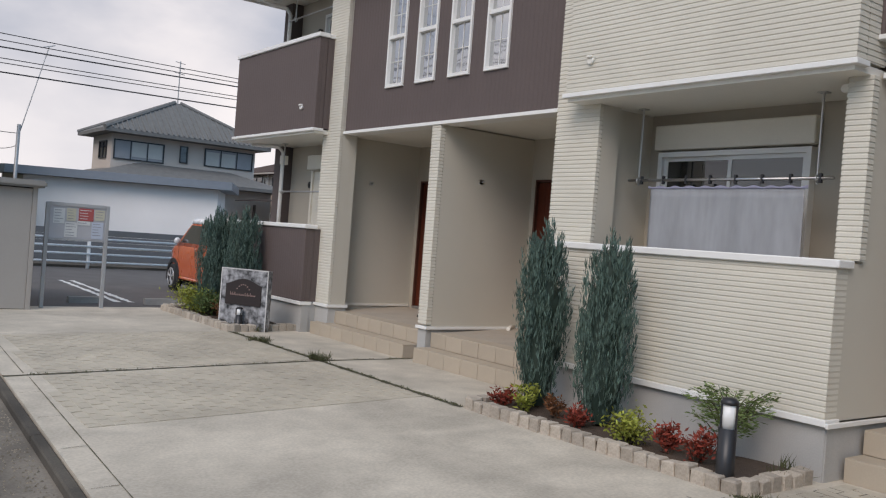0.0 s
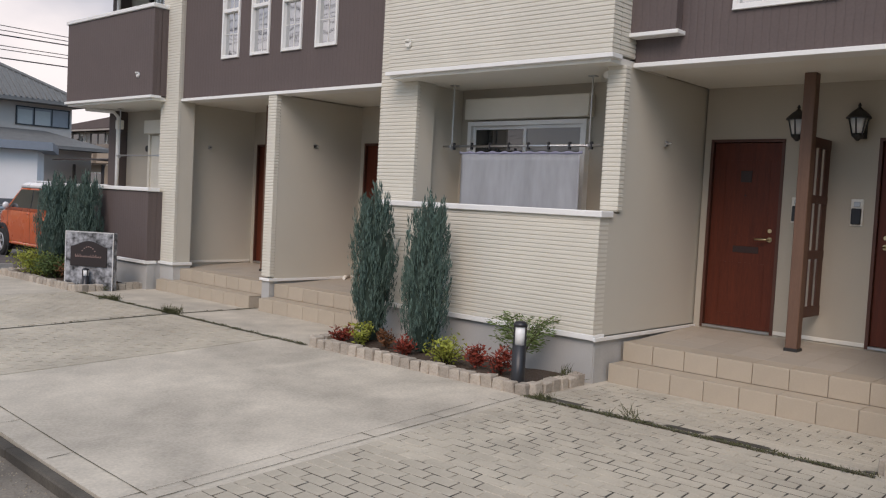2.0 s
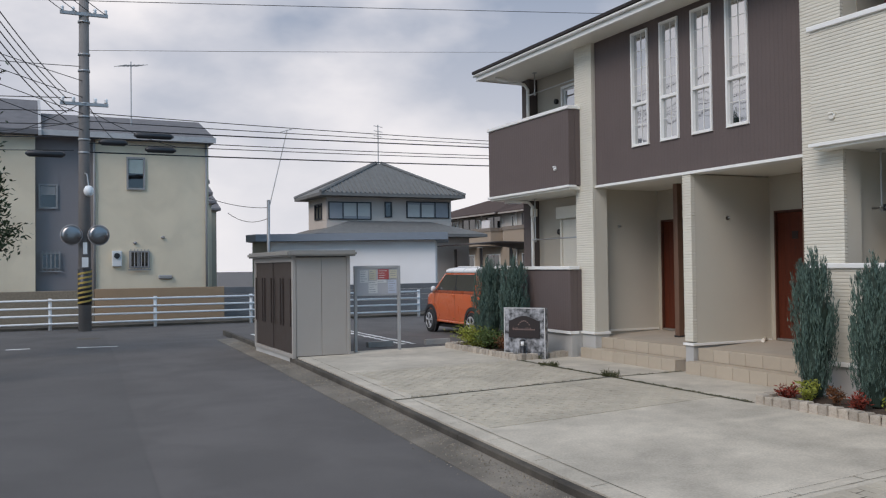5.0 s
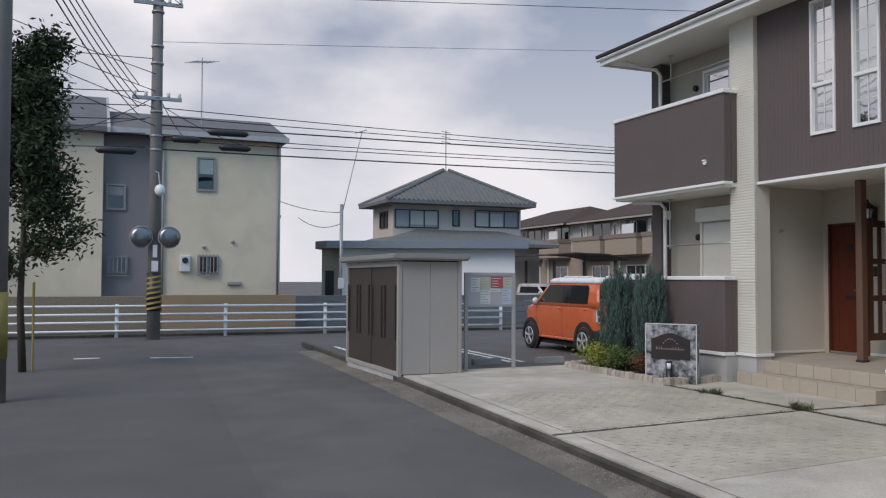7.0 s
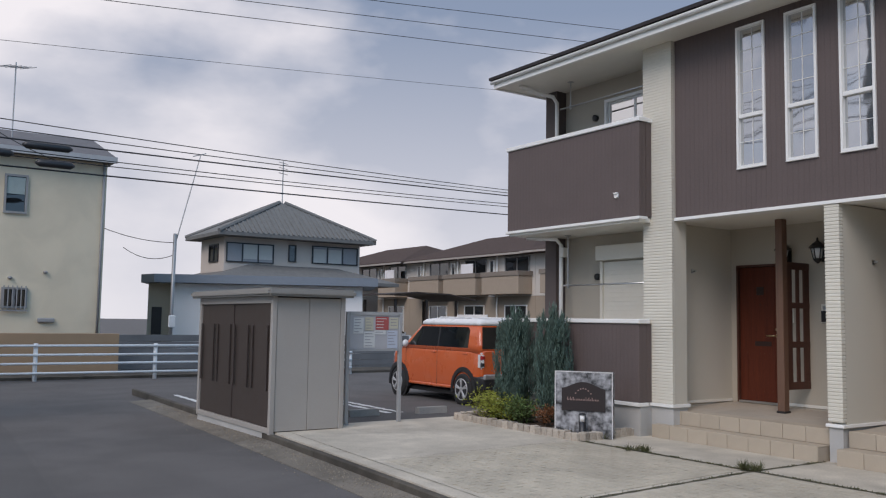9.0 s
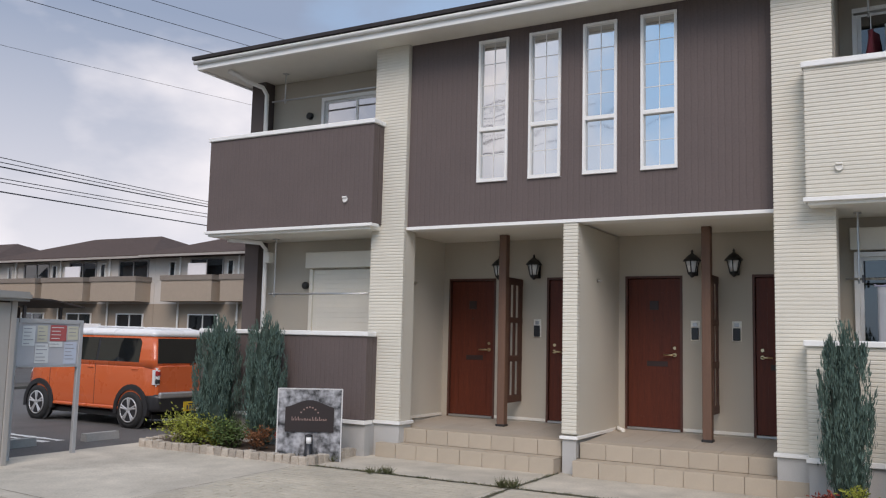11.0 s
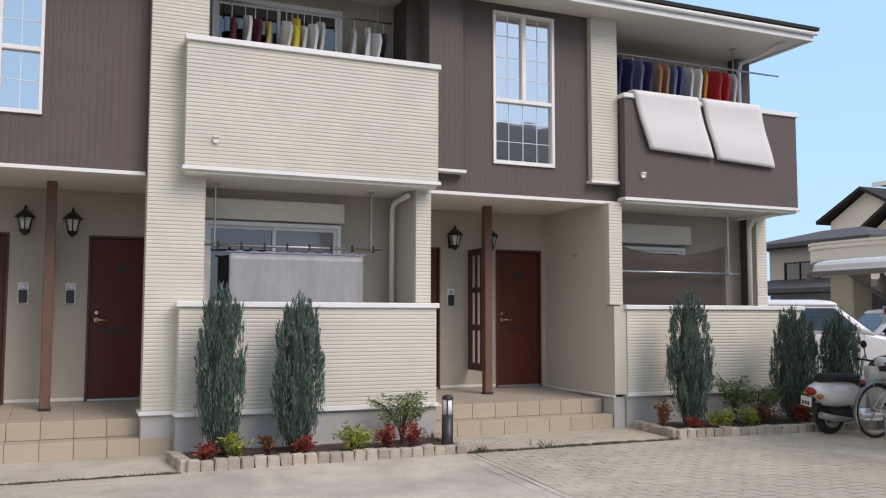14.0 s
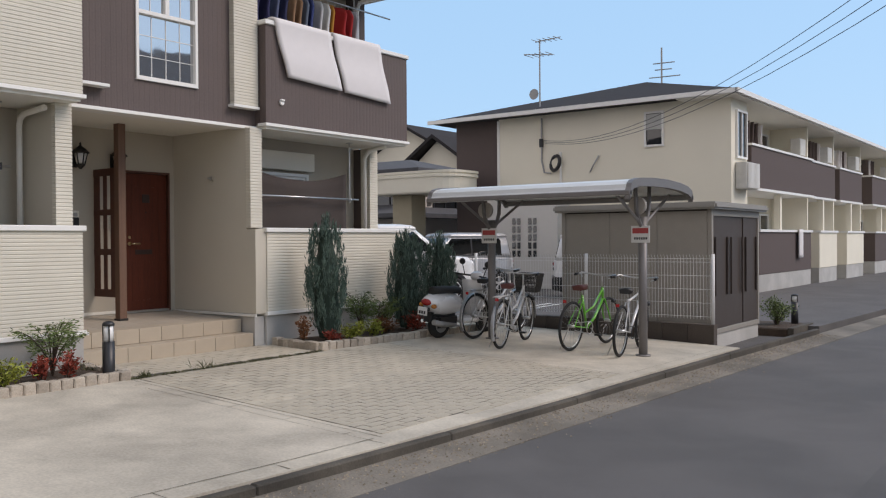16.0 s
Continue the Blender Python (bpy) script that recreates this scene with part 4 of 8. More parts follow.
def garment(y, x, top, length, half, col, kind):
    """Laundry on a hanger, seen edge-on to a quarter turn."""
    m = mat("cloth_" + kind, col, 0.9, var=0.12, scale=9, bump=0.15)
    gm = thing("laundry_item", (x, y, top), kind.replace("_", " ") + " garment drying on a hanger", "laundry", "drying laundry")
    tw = random.uniform(-0.35, 0.35)

    def at(u, v):
        s = (u - 0.5) * 2 * half * (1.0 - 0.25 * max(0, v - 0.85) / 0.15)
        return Vector((x + s * math.cos(tw), y + s * math.sin(tw) + 0.025 * math.sin(7 * u + 5 * v), top - 0.06 - length * (1 - v) - 0.06 * abs(u - 0.5) * v))
    part("cloth", cloth(8, 6, at, 0.035), m, gm)
    part("hanger", tube([(x, y, 5.23), (x, y, top - 0.05), (x + half * 0.8 * math.cos(tw), y + half * 0.8 * math.sin(tw), top - 0.1)], 0.005, 5), WHITE, gm)


LAUND = [(4.78, (0.10, 0.012, 0.02), "maroon"), (4.62, (0.65, 0.65, 0.62), "white"), (4.5, (0.09, 0.012, 0.02), "maroon"), (4.36, (0.45, 0.34, 0.12), "straw"), (4.12, (0.66, 0.66, 0.66), "white"), (4.05, (0.66, 0.52, 0.06), "yellow"), (3.98, (0.62, 0.5, 0.07), "yellow"), (3.9, (0.6, 0.58, 0.5), "ivory"), (3.8, (0.66, 0.66, 0.66), "white"), (3.7, (0.5, 0.5, 0.5), "pale_grey"), (3.25, (0.42, 0.42, 0.44), "grey"), (3.1, (0.62, 0.62, 0.62), "white"), (2.98, (0.6, 0.6, 0.6), "white"), (2.86, (0.05, 0.05, 0.06), "black")]
for yy, c, kd in LAUND:
    garment(yy, 7.45, 5.2 - random.uniform(0.02, 0.13), random.uniform(0.55, 0.72), random.uniform(0.13, 0.2), c, kd)
for k, (c, kd) in enumerate([((0.03, 0.03, 0.09), "navy"), ((0.03, 0.03, 0.09), "navy"), ((0.10, 0.12, 0.2), "slate_blue"), ((0.025, 0.03, 0.08), "dark_navy"), ((0.28, 0.16, 0.09), "brown"), ((0.25, 0.15, 0.08), "brown"), ((0.12, 0.15, 0.2), "blue_grey"), ((0.04, 0.06, 0.18), "blue"), ((0.5, 0.5, 0.5), "pale_grey"), ((0.62, 0.6, 0.58), "white"), ((0.45, 0.2, 0.03), "orange"), ((0.36, 0.02, 0.02), "red"), ((0.36, 0.02, 0.02), "red"), ((0.4, 0.4, 0.42), "grey")]):
    garment(-0.6 - k * 0.155, 7.35, 5.2, random.uniform(0.55, 0.75), 0.2, c, kd)

FUT = mat("futon_cotton", (0.72, 0.69, 0.68), 0.95, var=0.03, scale=8, fine=120, bump=0.2)
for y0, y1, dy, drop in ((-1.60, -0.52, -0.24, 0.78), (-2.72, -1.68, -0.24, 0.84)):
    ft = thing("futon", (6.8, (y0 + y1) / 2, 4.5), "white padded futon airing over the brown balcony rail", "futon", "airing futons")

    def at(u, v, y0=y0, y1=y1, dy=dy, drop=drop):
        s = v * (drop + 0.26 + 0.3)
        if s < drop:
            x, z, k = 6.755 - 0.012 * math.sin(s * 8), 4.52 - drop + s, 1 - s / drop
        elif s < drop + 0.26:
            a = (s - drop) / 0.26
            x, z, k = 6.755 + 0.27 * a, 4.535 + 0.03 * math.sin(a * math.pi), 0
        else:
            x, z, k = 7.025, 4.53 - (s - drop - 0.26), 0
        return Vector((x, y0 + (y1 - y0) * u + dy * k + 0.02 * math.sin(5 * v), z - 0.05 * k * (1 - u)))
    bm = cloth(14, 26, at, 0.04)
    part("mattress", bm, FUT, ft)

# ---- planting beds ----
rs = random.Random(5)
sett_meshes = []
for k in range(6):
    bm = box(-0.06, 0.06, -0.058, 0.058, -0.02, 0.104, 0.011)
    for v in bm.verts:
        v.co += Vector([rs.uniform(-0.006, 0.006) for _ in range(3)])
    me = bpy.data.meshes.new("sett")
    bm.to_mesh(me), bm.free()
    me.materials.append(STONE)
    sett_meshes.append(me)


def border(pts, label):
    bd = thing("bed_border", (*pts[0], 0), label, "stone border", "bed borders")
    for a, b in zip(pts, pts[1:]):
        a, b = Vector(a).to_3d(), Vector(b).to_3d()
        d = b - a
        n = max(1, round(d.length / 0.127))
        ang = math.degrees(math.atan2(d.y, d.x)) - 90
        bedding = box(-0.04, 0.04, 0.05, d.length - 0.05, -0.02, 0.078)
        bmesh.ops.transform(bedding, matrix=pose(a.x, a.y, 0, 0, 0, ang), verts=bedding.verts)
        part("bedding", bedding, SOIL, bd)
        for k in range(n):
            p = a + d * ((k + 0.5) / n)
            o = new("sett", rs.choice(sett_meshes))
            o.parent = bd
            o.matrix_local = Matrix.Translation(p - Vector((*pts[0], 0))) @ pose(0, 0, rs.uniform(-0.012, 0.008), rs.uniform(-3, 3), rs.uniform(-2, 2), ang + rs.uniform(-3, 3))


border([(6.55, 2.52), (5.74, 2.50), (5.72, 5.40), (6.5, 5.46)], "rough granite setts edging the planting bed")
border([(6.75, -0.45), (5.78, -0.33), (5.52, -3.6)], "rough granite setts edging the end planting bed")
border([(6.95, 11.0), (5.68, 10.86), (5.68, 13.72), (6.68, 13.85)], "rough granite setts edging the bed with the name slab")
for poly in ([(5.76, 2.55), (6.62, 2.55), (6.62, 5.4), (5.76, 5.4)], [(5.8, -0.4), (6.82, -0.45), (6.82, -3.6), (5.56, -3.6)], [(5.72, 10.92), (6.74, 10.98), (6.74, 13.75), (5.72, 13.7)]):
    cx, cy = sum(p[0] for p in poly) / 4, sum(p[1] for p in poly) / 4
    bm = bmesh.new()
    n = 24
    rows = []
    for i in range(n + 1):
        row = []
        for j in range(9):
            a = Vector(poly[0]).lerp(Vector(poly[3]), i / n)
            b = Vector(poly[1]).lerp(Vector(poly[2]), i / n)
            p = a.lerp(b, j / 8)
            row.append(bm.verts.new((p.x, p.y, 0.06 + 0.03 * noise.noise((p.x * 3, p.y * 3, 0)) if 0 < j < 8 else 0.03)))
        rows.append(row)
    for i in range(n):
        for j in range(8):
            bm.faces.new((rows[i][j], rows[i + 1][j], rows[i + 1][j + 1], rows[i][j + 1]))
    bmesh.ops.recalc_face_normals(bm, faces=bm.faces[:])
    solid("bed_soil", bm, SOIL, "dark bare soil in the planting bed", "soil", "structure")


def leafmat(name, col, var=0.3):
    return mat(name, col, 0.6, var=0.15, scale=12, bump=0.1, island=var, spec=0.25)


CYP = leafmat("cypress_foliage", (0.085, 0.135, 0.11), 0.45)
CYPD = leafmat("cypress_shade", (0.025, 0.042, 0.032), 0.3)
YEL = leafmat("yellow_green_leaf", (0.25, 0.27, 0.045), 0.35)
GRN = leafmat("green_leaf", (0.075, 0.115, 0.035), 0.4)
GRNL = leafmat("light_green_leaf", (0.13, 0.18, 0.06), 0.4)
RED = leafmat("red_leaf", (0.24, 0.045, 0.028), 0.45)
RUST = leafmat("rust_leaf", (0.17, 0.07, 0.03), 0.4)
BARK = mat("bark", (0.07, 0.05, 0.035), 0.95, var=0.3, scale=14, fine=60, bump=0.8, stretch=(4, 4, 0.7))
WEED = leafmat("weed_leaf", (0.085, 0.09, 0.04), 0.4)


def blade(bm, p, d, length, width, rng, bend=0.0):
    """A narrow leaf, folded along its midrib."""
    d = d.normalized()
    s = d.cross(Vector((rng.uniform(-1, 1), rng.uniform(-1, 1), rng.uniform(-1, 1)))).normalized() * width / 2
    n = d.cross(s).normalized()
    m = p + d * length * 0.45 + n * bend * length * 0.2
    t = p + d * length + n * bend * length * 0.6
    a, b, c, e = bm.verts.new(p), bm.verts.new(m + s), bm.verts.new(t), bm.verts.new(m - s)
    bm.faces.new((a, b, c)), bm.faces.new((a, c, e))


def cypress(x, y, h, w, seed, label, z0=0.05, dense=1.0):
    rng = random.Random(seed)
    cy = thing("cypress_shrub", (x, y, z0), label, "shrub", "columnar cypresses")
    part("trunk", tube([(x, y, z0 - 0.05), (x + 0.01, y, z0 + 0.3), (x, y + 0.01, z0 + h * 0.85)], [0.03, 0.025, 0.008], 7), BARK, cy)

    def prof(t):
        return w / 2 * min(1.0, 0.55 + 2.2 * t) * (1 - max(0, t - 0.45) ** 1.6 * 1.5)
    # dark core: the shade deep in the foliage is put into its colour
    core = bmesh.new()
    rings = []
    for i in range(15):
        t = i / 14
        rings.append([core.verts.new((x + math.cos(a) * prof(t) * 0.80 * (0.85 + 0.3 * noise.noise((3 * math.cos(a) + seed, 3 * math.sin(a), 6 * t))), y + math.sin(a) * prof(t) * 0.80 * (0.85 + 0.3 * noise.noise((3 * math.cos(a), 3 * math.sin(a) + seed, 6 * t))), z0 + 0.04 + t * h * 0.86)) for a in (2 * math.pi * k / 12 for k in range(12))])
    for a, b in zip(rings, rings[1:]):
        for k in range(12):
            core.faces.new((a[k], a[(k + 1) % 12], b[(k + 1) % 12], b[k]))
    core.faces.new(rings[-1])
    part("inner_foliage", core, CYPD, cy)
    bm = bmesh.new()
    plumes = int(185 * dense)
    for k in range(plumes):
        t = rng.random() ** 0.9 * 0.9
        a = rng.uniform(0, 2 * math.pi)
        r = prof(t) * rng.uniform(0.7, 1.06)
        p = Vector((x + r * math.cos(a), y + r * math.sin(a), z0 + 0.02 + t * h * 0.9))
        lean = Vector((math.cos(a), math.sin(a), 0)) * rng.uniform(0.0, 0.2)
        up = (Vector((0, 0, 1)) + lean).normalized()
        ln = rng.uniform(0.18, 0.34) * (0.7 if t > 0.8 else 1)
        for j in range(52):
            u = rng.random()
            q = p + up * ln * u + Vector((rng.gauss(0, 1), rng.gauss(0, 1), rng.gauss(0, 0.6))) * 0.024 * (1.15 - u)
            d = up + Vector((rng.uniform(-1, 1), rng.uniform(-1, 1), rng.uniform(-0.2, 0.8))) * 0.30
            blade(bm, q, d, rng.uniform(0.04, 0.09), rng.uniform(0.006, 0.012), rng)
    for k in range(26):
        a, r = rng.uniform(0, 6.28), rng.uniform(0, w * 0.16)
        p = Vector((x + r * math.cos(a), y + r * math.sin(a), z0 + h * rng.uniform(0.78, 0.9)))
        for j in range(9):
            blade(bm, p + Vector((rng.gauss(0, 0.008), rng.gauss(0, 0.008), 0.022 * j)), Vector((rng.gauss(0, 0.2), rng.gauss(0, 0.2), 1)), 0.075, 0.012, rng)
    part("foliage", bm, CYP, cy)


cypress(6.2, 5.02, 1.72, 0.42, 11, "slim blue-green columnar cypress in the sett-edged bed")
cypress(6.2, 4.22, 1.66, 0.45, 12, "blue-green columnar cypress before the beige parapet")
cypress(6.2, -0.90, 1.74, 0.50, 13, "blue-green columnar cypress in the end bed")
cypress(6.2, -2.66, 1.55, 0.54, 14, "dense dark green cypress by the building corner")
cypress(6.25, -3.55, 1.48, 0.48, 15, "dense dark green cypress beside the parked scooter")
cypress(6.25, 12.95, 1.74, 0.60, 16, "broad blue-green cypress beside the name slab")
cypress(6.38, 12.22, 1.78, 0.52, 17, "blue-green columnar cypress behind the name slab")


def bush(x, y, r, h, m, n, seed, label, leaf=(0.05, 0.018), name="shrub", z0=0.05, arch=0.3, lift=0.6):
    rng = random.Random(seed)
    b = thing(name, (x, y, z0), label, "shrub", "bed plants")
    st, lv = bmesh.new(), bmesh.new()
    for k in range(max(6, n // 45)):
        a = rng.uniform(0, 6.28)
        rr = r * math.sqrt(rng.random()) * 0.85
        hh = h * (1 - 0.45 * (rr / r) ** 2) * rng.uniform(0.6, 1.0)
        p0, p1 = Vector((x, y, z0 - 0.02)), Vector((x + rr * math.cos(a), y + rr * math.sin(a), z0 + hh))
        mid = p0.lerp(p1, 0.5) + Vector((0, 0, hh * 0.15))
        tube([p0, mid, p1], [0.006, 0.004, 0.002], 4, st)
        for j in range(45):
            u = 0.25 + 0.75 * rng.random()
            q = p0.lerp(mid, u * 2) if u < 0.5 else mid.lerp(p1, u * 2 - 1)
            q = q + Vector((rng.gauss(0, 1), rng.gauss(0, 1), rng.gauss(0, 0.7))) * r * 0.16
            q.z = max(q.z, z0 + 0.01)
            d = Vector((rng.uniform(-1, 1), rng.uniform(-1, 1), rng.uniform(-0.4, 1) * lift + 0.2))
            blade(lv, q, d, leaf[0] * rng.uniform(0.6, 1.3), leaf[1] * rng.uniform(0.7, 1.3), rng, arch)
    part("branching", st, BARK, b)
    part("foliage", lv, m, b)


for i, (x, y, r, h, m, n, lab) in enumerate([
        (5.98, 5.20, 0.15, 0.20, RED, 350, "low red-leaved nandina in the bed"),
        (5.98, 4.92, 0.17, 0.32, YEL, 420, "yellow-green leafy shrub in the bed"),
        (6.02, 4.55, 0.12, 0.26, RUST, 300, "rust-red nandina between the cypresses"),
        (5.95, 4.22, 0.17, 0.20, RED, 350, "low red nandina under the cypress"),
        (5.98, 3.68, 0.26, 0.30, YEL, 700, "bushy yellow-green shrub in the bed"),
        (5.98, 3.30, 0.15, 0.28, RED, 420, "bright red nandina in the bed"),
        (5.96, 3.04, 0.16, 0.30, RED, 420, "bright red nandina near the lamp post"),
        (6.25, -0.48, 0.15, 0.42, RUST, 420, "rust-red nandina at the end of the bed"),
        (5.98, -0.78, 0.15, 0.18, RED, 320, "low red nandina by the setts"),
        (5.98, -1.20, 0.24, 0.24, YEL, 600, "yellow-green shrub in the end bed"),
        (6.0, -1.62, 0.2, 0.26, YEL, 450, "yellow-green shrub by the setts"),
        (6.1, -2.05, 0.22, 0.32, RUST, 500, "orange-red nandina in the end bed"),
        (5.9, -2.55, 0.25, 0.28, RED, 500, "red nandina beside the setts"),
        (6.02, 13.12, 0.52, 0.48, YEL, 2600, "spreading yellow-green shrub in the corner bed"),
        (5.98, 12.42, 0.40, 0.44, GRN, 1700, "low green shrub in the corner bed"),
        (6.0, 11.95, 0.22, 0.36, RUST, 600, "red and green nandina beside the name slab"),
        (6.1, 11.62, 0.16, 0.34, RED, 420, "red nandina beside the name slab"),
        (5.95, 12.75, 0.3, 0.35, YEL, 900, "yellow-green shrub along the setts")]):
    bush(x, y, r, h, m, n, 40 + i, lab)


def fern(x, y, h, seed, label):
    """Nandina-like fronds: arching stalks with paired leaflets."""
    rng = random.Random(seed)
    f = thing("feathery_shrub", (x, y, 0.05), label, "shrub", "feathery shrubs")
    st, lv = bmesh.new(), bmesh.new()
    for k in range(22):
        a = rng.uniform(0, 6.28)
        reach, top = rng.uniform(0.08, 0.34), h * rng.uniform(0.55, 1.0)
        pts = [Vector((x + math.cos(a) * reach * u ** 1.6, y + math.sin(a) * reach * u ** 1.6, 0.04 + top * (1.25 * u - 0.32 * u ** 3))) for u in (0, 0.25, 0.5, 0.75, 1)]
        tube(pts, [0.007, 0.006, 0.005, 0.004, 0.002], 4, st)
        for j in range(70):
            u = rng.uniform(0.45, 1.0)
            i = min(3, int(u * 4))
            q = pts[i].lerp(pts[i + 1], u * 4 - i)
            sd = Vector((-math.sin(a), math.cos(a), 0)) * rng.choice((-1, 1)) + Vector((math.cos(a), math.sin(a), rng.uniform(-0.2, 0.5))) * 0.6
            blade(lv, q + sd * rng.uniform(0, 0.10), sd + Vector((0, 0, rng.uniform(-0.4, 0.4))), rng.uniform(0.03, 0.06), 0.013, rng, 0.3)
    part("branching", st, BARK, f)
    part("foliage", lv, GRNL, f)


fern(6.28, 3.02, 0.64, 71, "feathery green nandina before the plinth")
fern(6.35, -1.75, 0.7, 72, "feathery green nandina in the end bed")
fern(6.3, -2.1, 0.58, 73, "feathery green nandina near the corner cypress")


def bollard(x, y, h, label, r=0.062):
    b = thing("bollard_light", (x, y, 0), label, "bollard light", "bollard lights")
    part("shaft", lathe((x, y, 0), [(r, -0.2), (r, h * 0.66)], 18), DARK, b)
    part("lens", lathe((x, y, 0), [(r * 0.8, h * 0.66), (r * 0.8, h * 0.93)], 18), LIT, b, "white frosted lens")
    cg = lathe((x, y, 0), [(r, h * 0.925), (r, h * 0.955), (r * 0.7, h * 0.99), (r * 0.3, h)], 18)
    for a in (0.6, 2.7, 4.8):
        tube([(x + r * 0.93 * math.cos(a), y + r * 0.93 * math.sin(a), h * 0.655), (x + r * 0.93 * math.cos(a), y + r * 0.93 * math.sin(a), h * 0.93)], 0.008, 5, cg)
    part("cap", cg, DARK, b)


bollard(5.80, 2.68, 0.62, "black bollard light with white lens at the bed corner")
bollard(5.86, 11.02, 0.34, "small black bollard light before the name slab", 0.05)

# name slab
ns = thing("name_slab", (5.97, 11.1, 0.0), "grey mottled stone slab with a dark engraved name plate", "sign")
SLAB = mat("mottled_stone", (0.22, 0.22, 0.225), 0.6, var=0.95, scale=12, fine=12, bump=0.5, dist=0.01)
SLABE = mat("pale_stone_edge", (0.55, 0.54, 0.52), 0.7, var=0.25, scale=14, bump=0.5)
PLATE = mat("name_plate", (0.02, 0.013, 0.012), 0.7, var=0.2, bump=0.1)
ROSE = mat("plate_lettering", (0.25, 0.16, 0.14), 0.5, var=0.08)
BASE[ns] = Vector()
body = part("slab", box(-0.40, 0.40, -0.05, 0.07, 0.0, 0.89, 0.012), SLAB, ns)
edge = holed(-0.056, -0.049, -0.402, 0.402, 0.0, 0.892, [(-0.388, 0.388, 0.0, 0.878)])
bmesh.ops.rotate(edge, verts=edge.verts, matrix=Matrix.Rotation(radians(90), 3, "Z"))
part("worn_edge", edge, SLABE, ns, "pale worn edge")
poly = [(-0.30, 0.36), (0.30, 0.36), (0.30, 0.66)] + [(0.30 - 0.6 * k / 12, 0.66 + 0.09 * math.sin(math.pi * k / 12) ** 1.5) for k in range(1, 12)] + [(-0.30, 0.66)]
part("plate", prism(poly, -0.068, -0.051, "y"), PLATE, ns, "dark arched name plate")
bars = bmesh.new()
rr = random.Random(3)
xx = -0.22
while xx < 0.22:
    w = rr.uniform(0.02, 0.05)
    h = rr.choice((0.022, 0.024, 0.045))
    box(xx, xx + w * 0.35, -0.0705, -0.0685, 0.50, 0.50 + h, bm=bars)
    box(xx + w * 0.36, xx + w, -0.0705, -0.0685, 0.50, 0.507, bm=bars)
    box(xx + w * 0.7, xx + w, -0.0705, -0.0685, 0.5075, 0.522, bm=bars)
    xx += w + 0.012
for s in range(7):
    a = (s - 3) * 0.035
    box(a - 0.01, a + 0.01, -0.0705, -0.0685, 0.655 - 6 * a * a, 0.672 - 6 * a * a, bm=bars)
part("lettering", bars, ROSE, ns, "rose lettering bars")
ns.matrix_world = pose(5.97, 11.1, 0.0, 0, 0, -57)

# ---- car park side: bin store, notice board, cars ----
SHEDG = mat("shed_panel", (0.375, 0.345, 0.31), 0.5, var=0.04, scale=2, bump=0.03)
SHEDD = mat("shed_door", (0.055, 0.040, 0.033), 0.6, var=0.12, bump=0.05)
SHEDR = mat("shed_roof", (0.275, 0.26, 0.235), 0.5, var=0.06, bump=0.05)


def store(x0, x1, y0, y1, h, label, panels, doors, face, pm=SHEDG, roof=0.14):
    """A steel bin store: panels on its +y or -y end, dark doors with bar handles on the road side."""
    s = thing("bin_store", ((x0 + x1) / 2, (y0 + y1) / 2, 0), label, "storage shed", "bin stores")
    part("body", box(x0 + 0.05, x1 - 0.05, y0 + 0.05, y1 - 0.05, -0.03, h), SHEDD, s)
    for xx in (x0, x1 - 0.07):
        for yy in (y0, y1 - 0.07):
            part("corner_post", box(xx, xx + 0.07, yy, yy + 0.07, -0.04, h, 0.006), pm, s)
    n = panels
    for yy in (y0 + 0.012, y1 - 0.048):
        for k in range(n):
            a = x0 + 0.072 + (x1 - x0 - 0.144) * k / n
            b = x0 + 0.072 + (x1 - x0 - 0.144) * (k + 1) / n
            part("panel", box(a + 0.003, b - 0.003, yy, yy + 0.036, 0.0, h - 0.02, 0.004), pm, s)
    part("panel", box(x1 - 0.045, x1 - 0.012, y0 + 0.072, y1 - 0.072, 0.0, h - 0.02), pm, s)
    for k in range(doors):
        a = y0 + 0.072 + (y1 - y0 - 0.144) * k / doors
        b = y0 + 0.072 + (y1 - y0 - 0.144) * (k + 1) / doors
        d = part("door", box(x0 + 0.02 + 0.015 * (k % 2), x0 + 0.045, a + 0.004, b - 0.004, 0.05, h - 0.1, 0.004), SHEDD, s, "dark brown sliding door")
        for yy in (a + 0.09, b - 0.09):
            part("handle", box(x0 - 0.012, x0 + 0.018, yy - 0.014, yy + 0.014, 0.55, 1.45, 0.006), SHEDD, d)
    part("plinth", box(x0 + 0.02, x1 - 0.02, y0 + 0.02, y1 - 0.02, -0.36, -0.031), PLINTH, s, "rough concrete footing")
    part("header", box(x0 + 0.0, x0 + 0.06, y0 + 0.072, y1 - 0.072, h - 0.1, h - 0.001, 0.004), pm, s)
    part("sill", box(x0 + 0.0, x0 + 0.06, y0 + 0.072, y1 - 0.072, -0.03, 0.045, 0.004), pm, s)
    rf = box(x0 - 0.12, x1 + 0.10, y0 - 0.14, y1 + 0.14, h, h + 0.11, 0.03, seg=2)
    part("roof", rf, SHEDR, s)
    return s


store(2.42, 3.55, 13.52, 16.55, 1.86, "grey steel bin store with dark sliding doors by the kerb", 2, 4, -1)

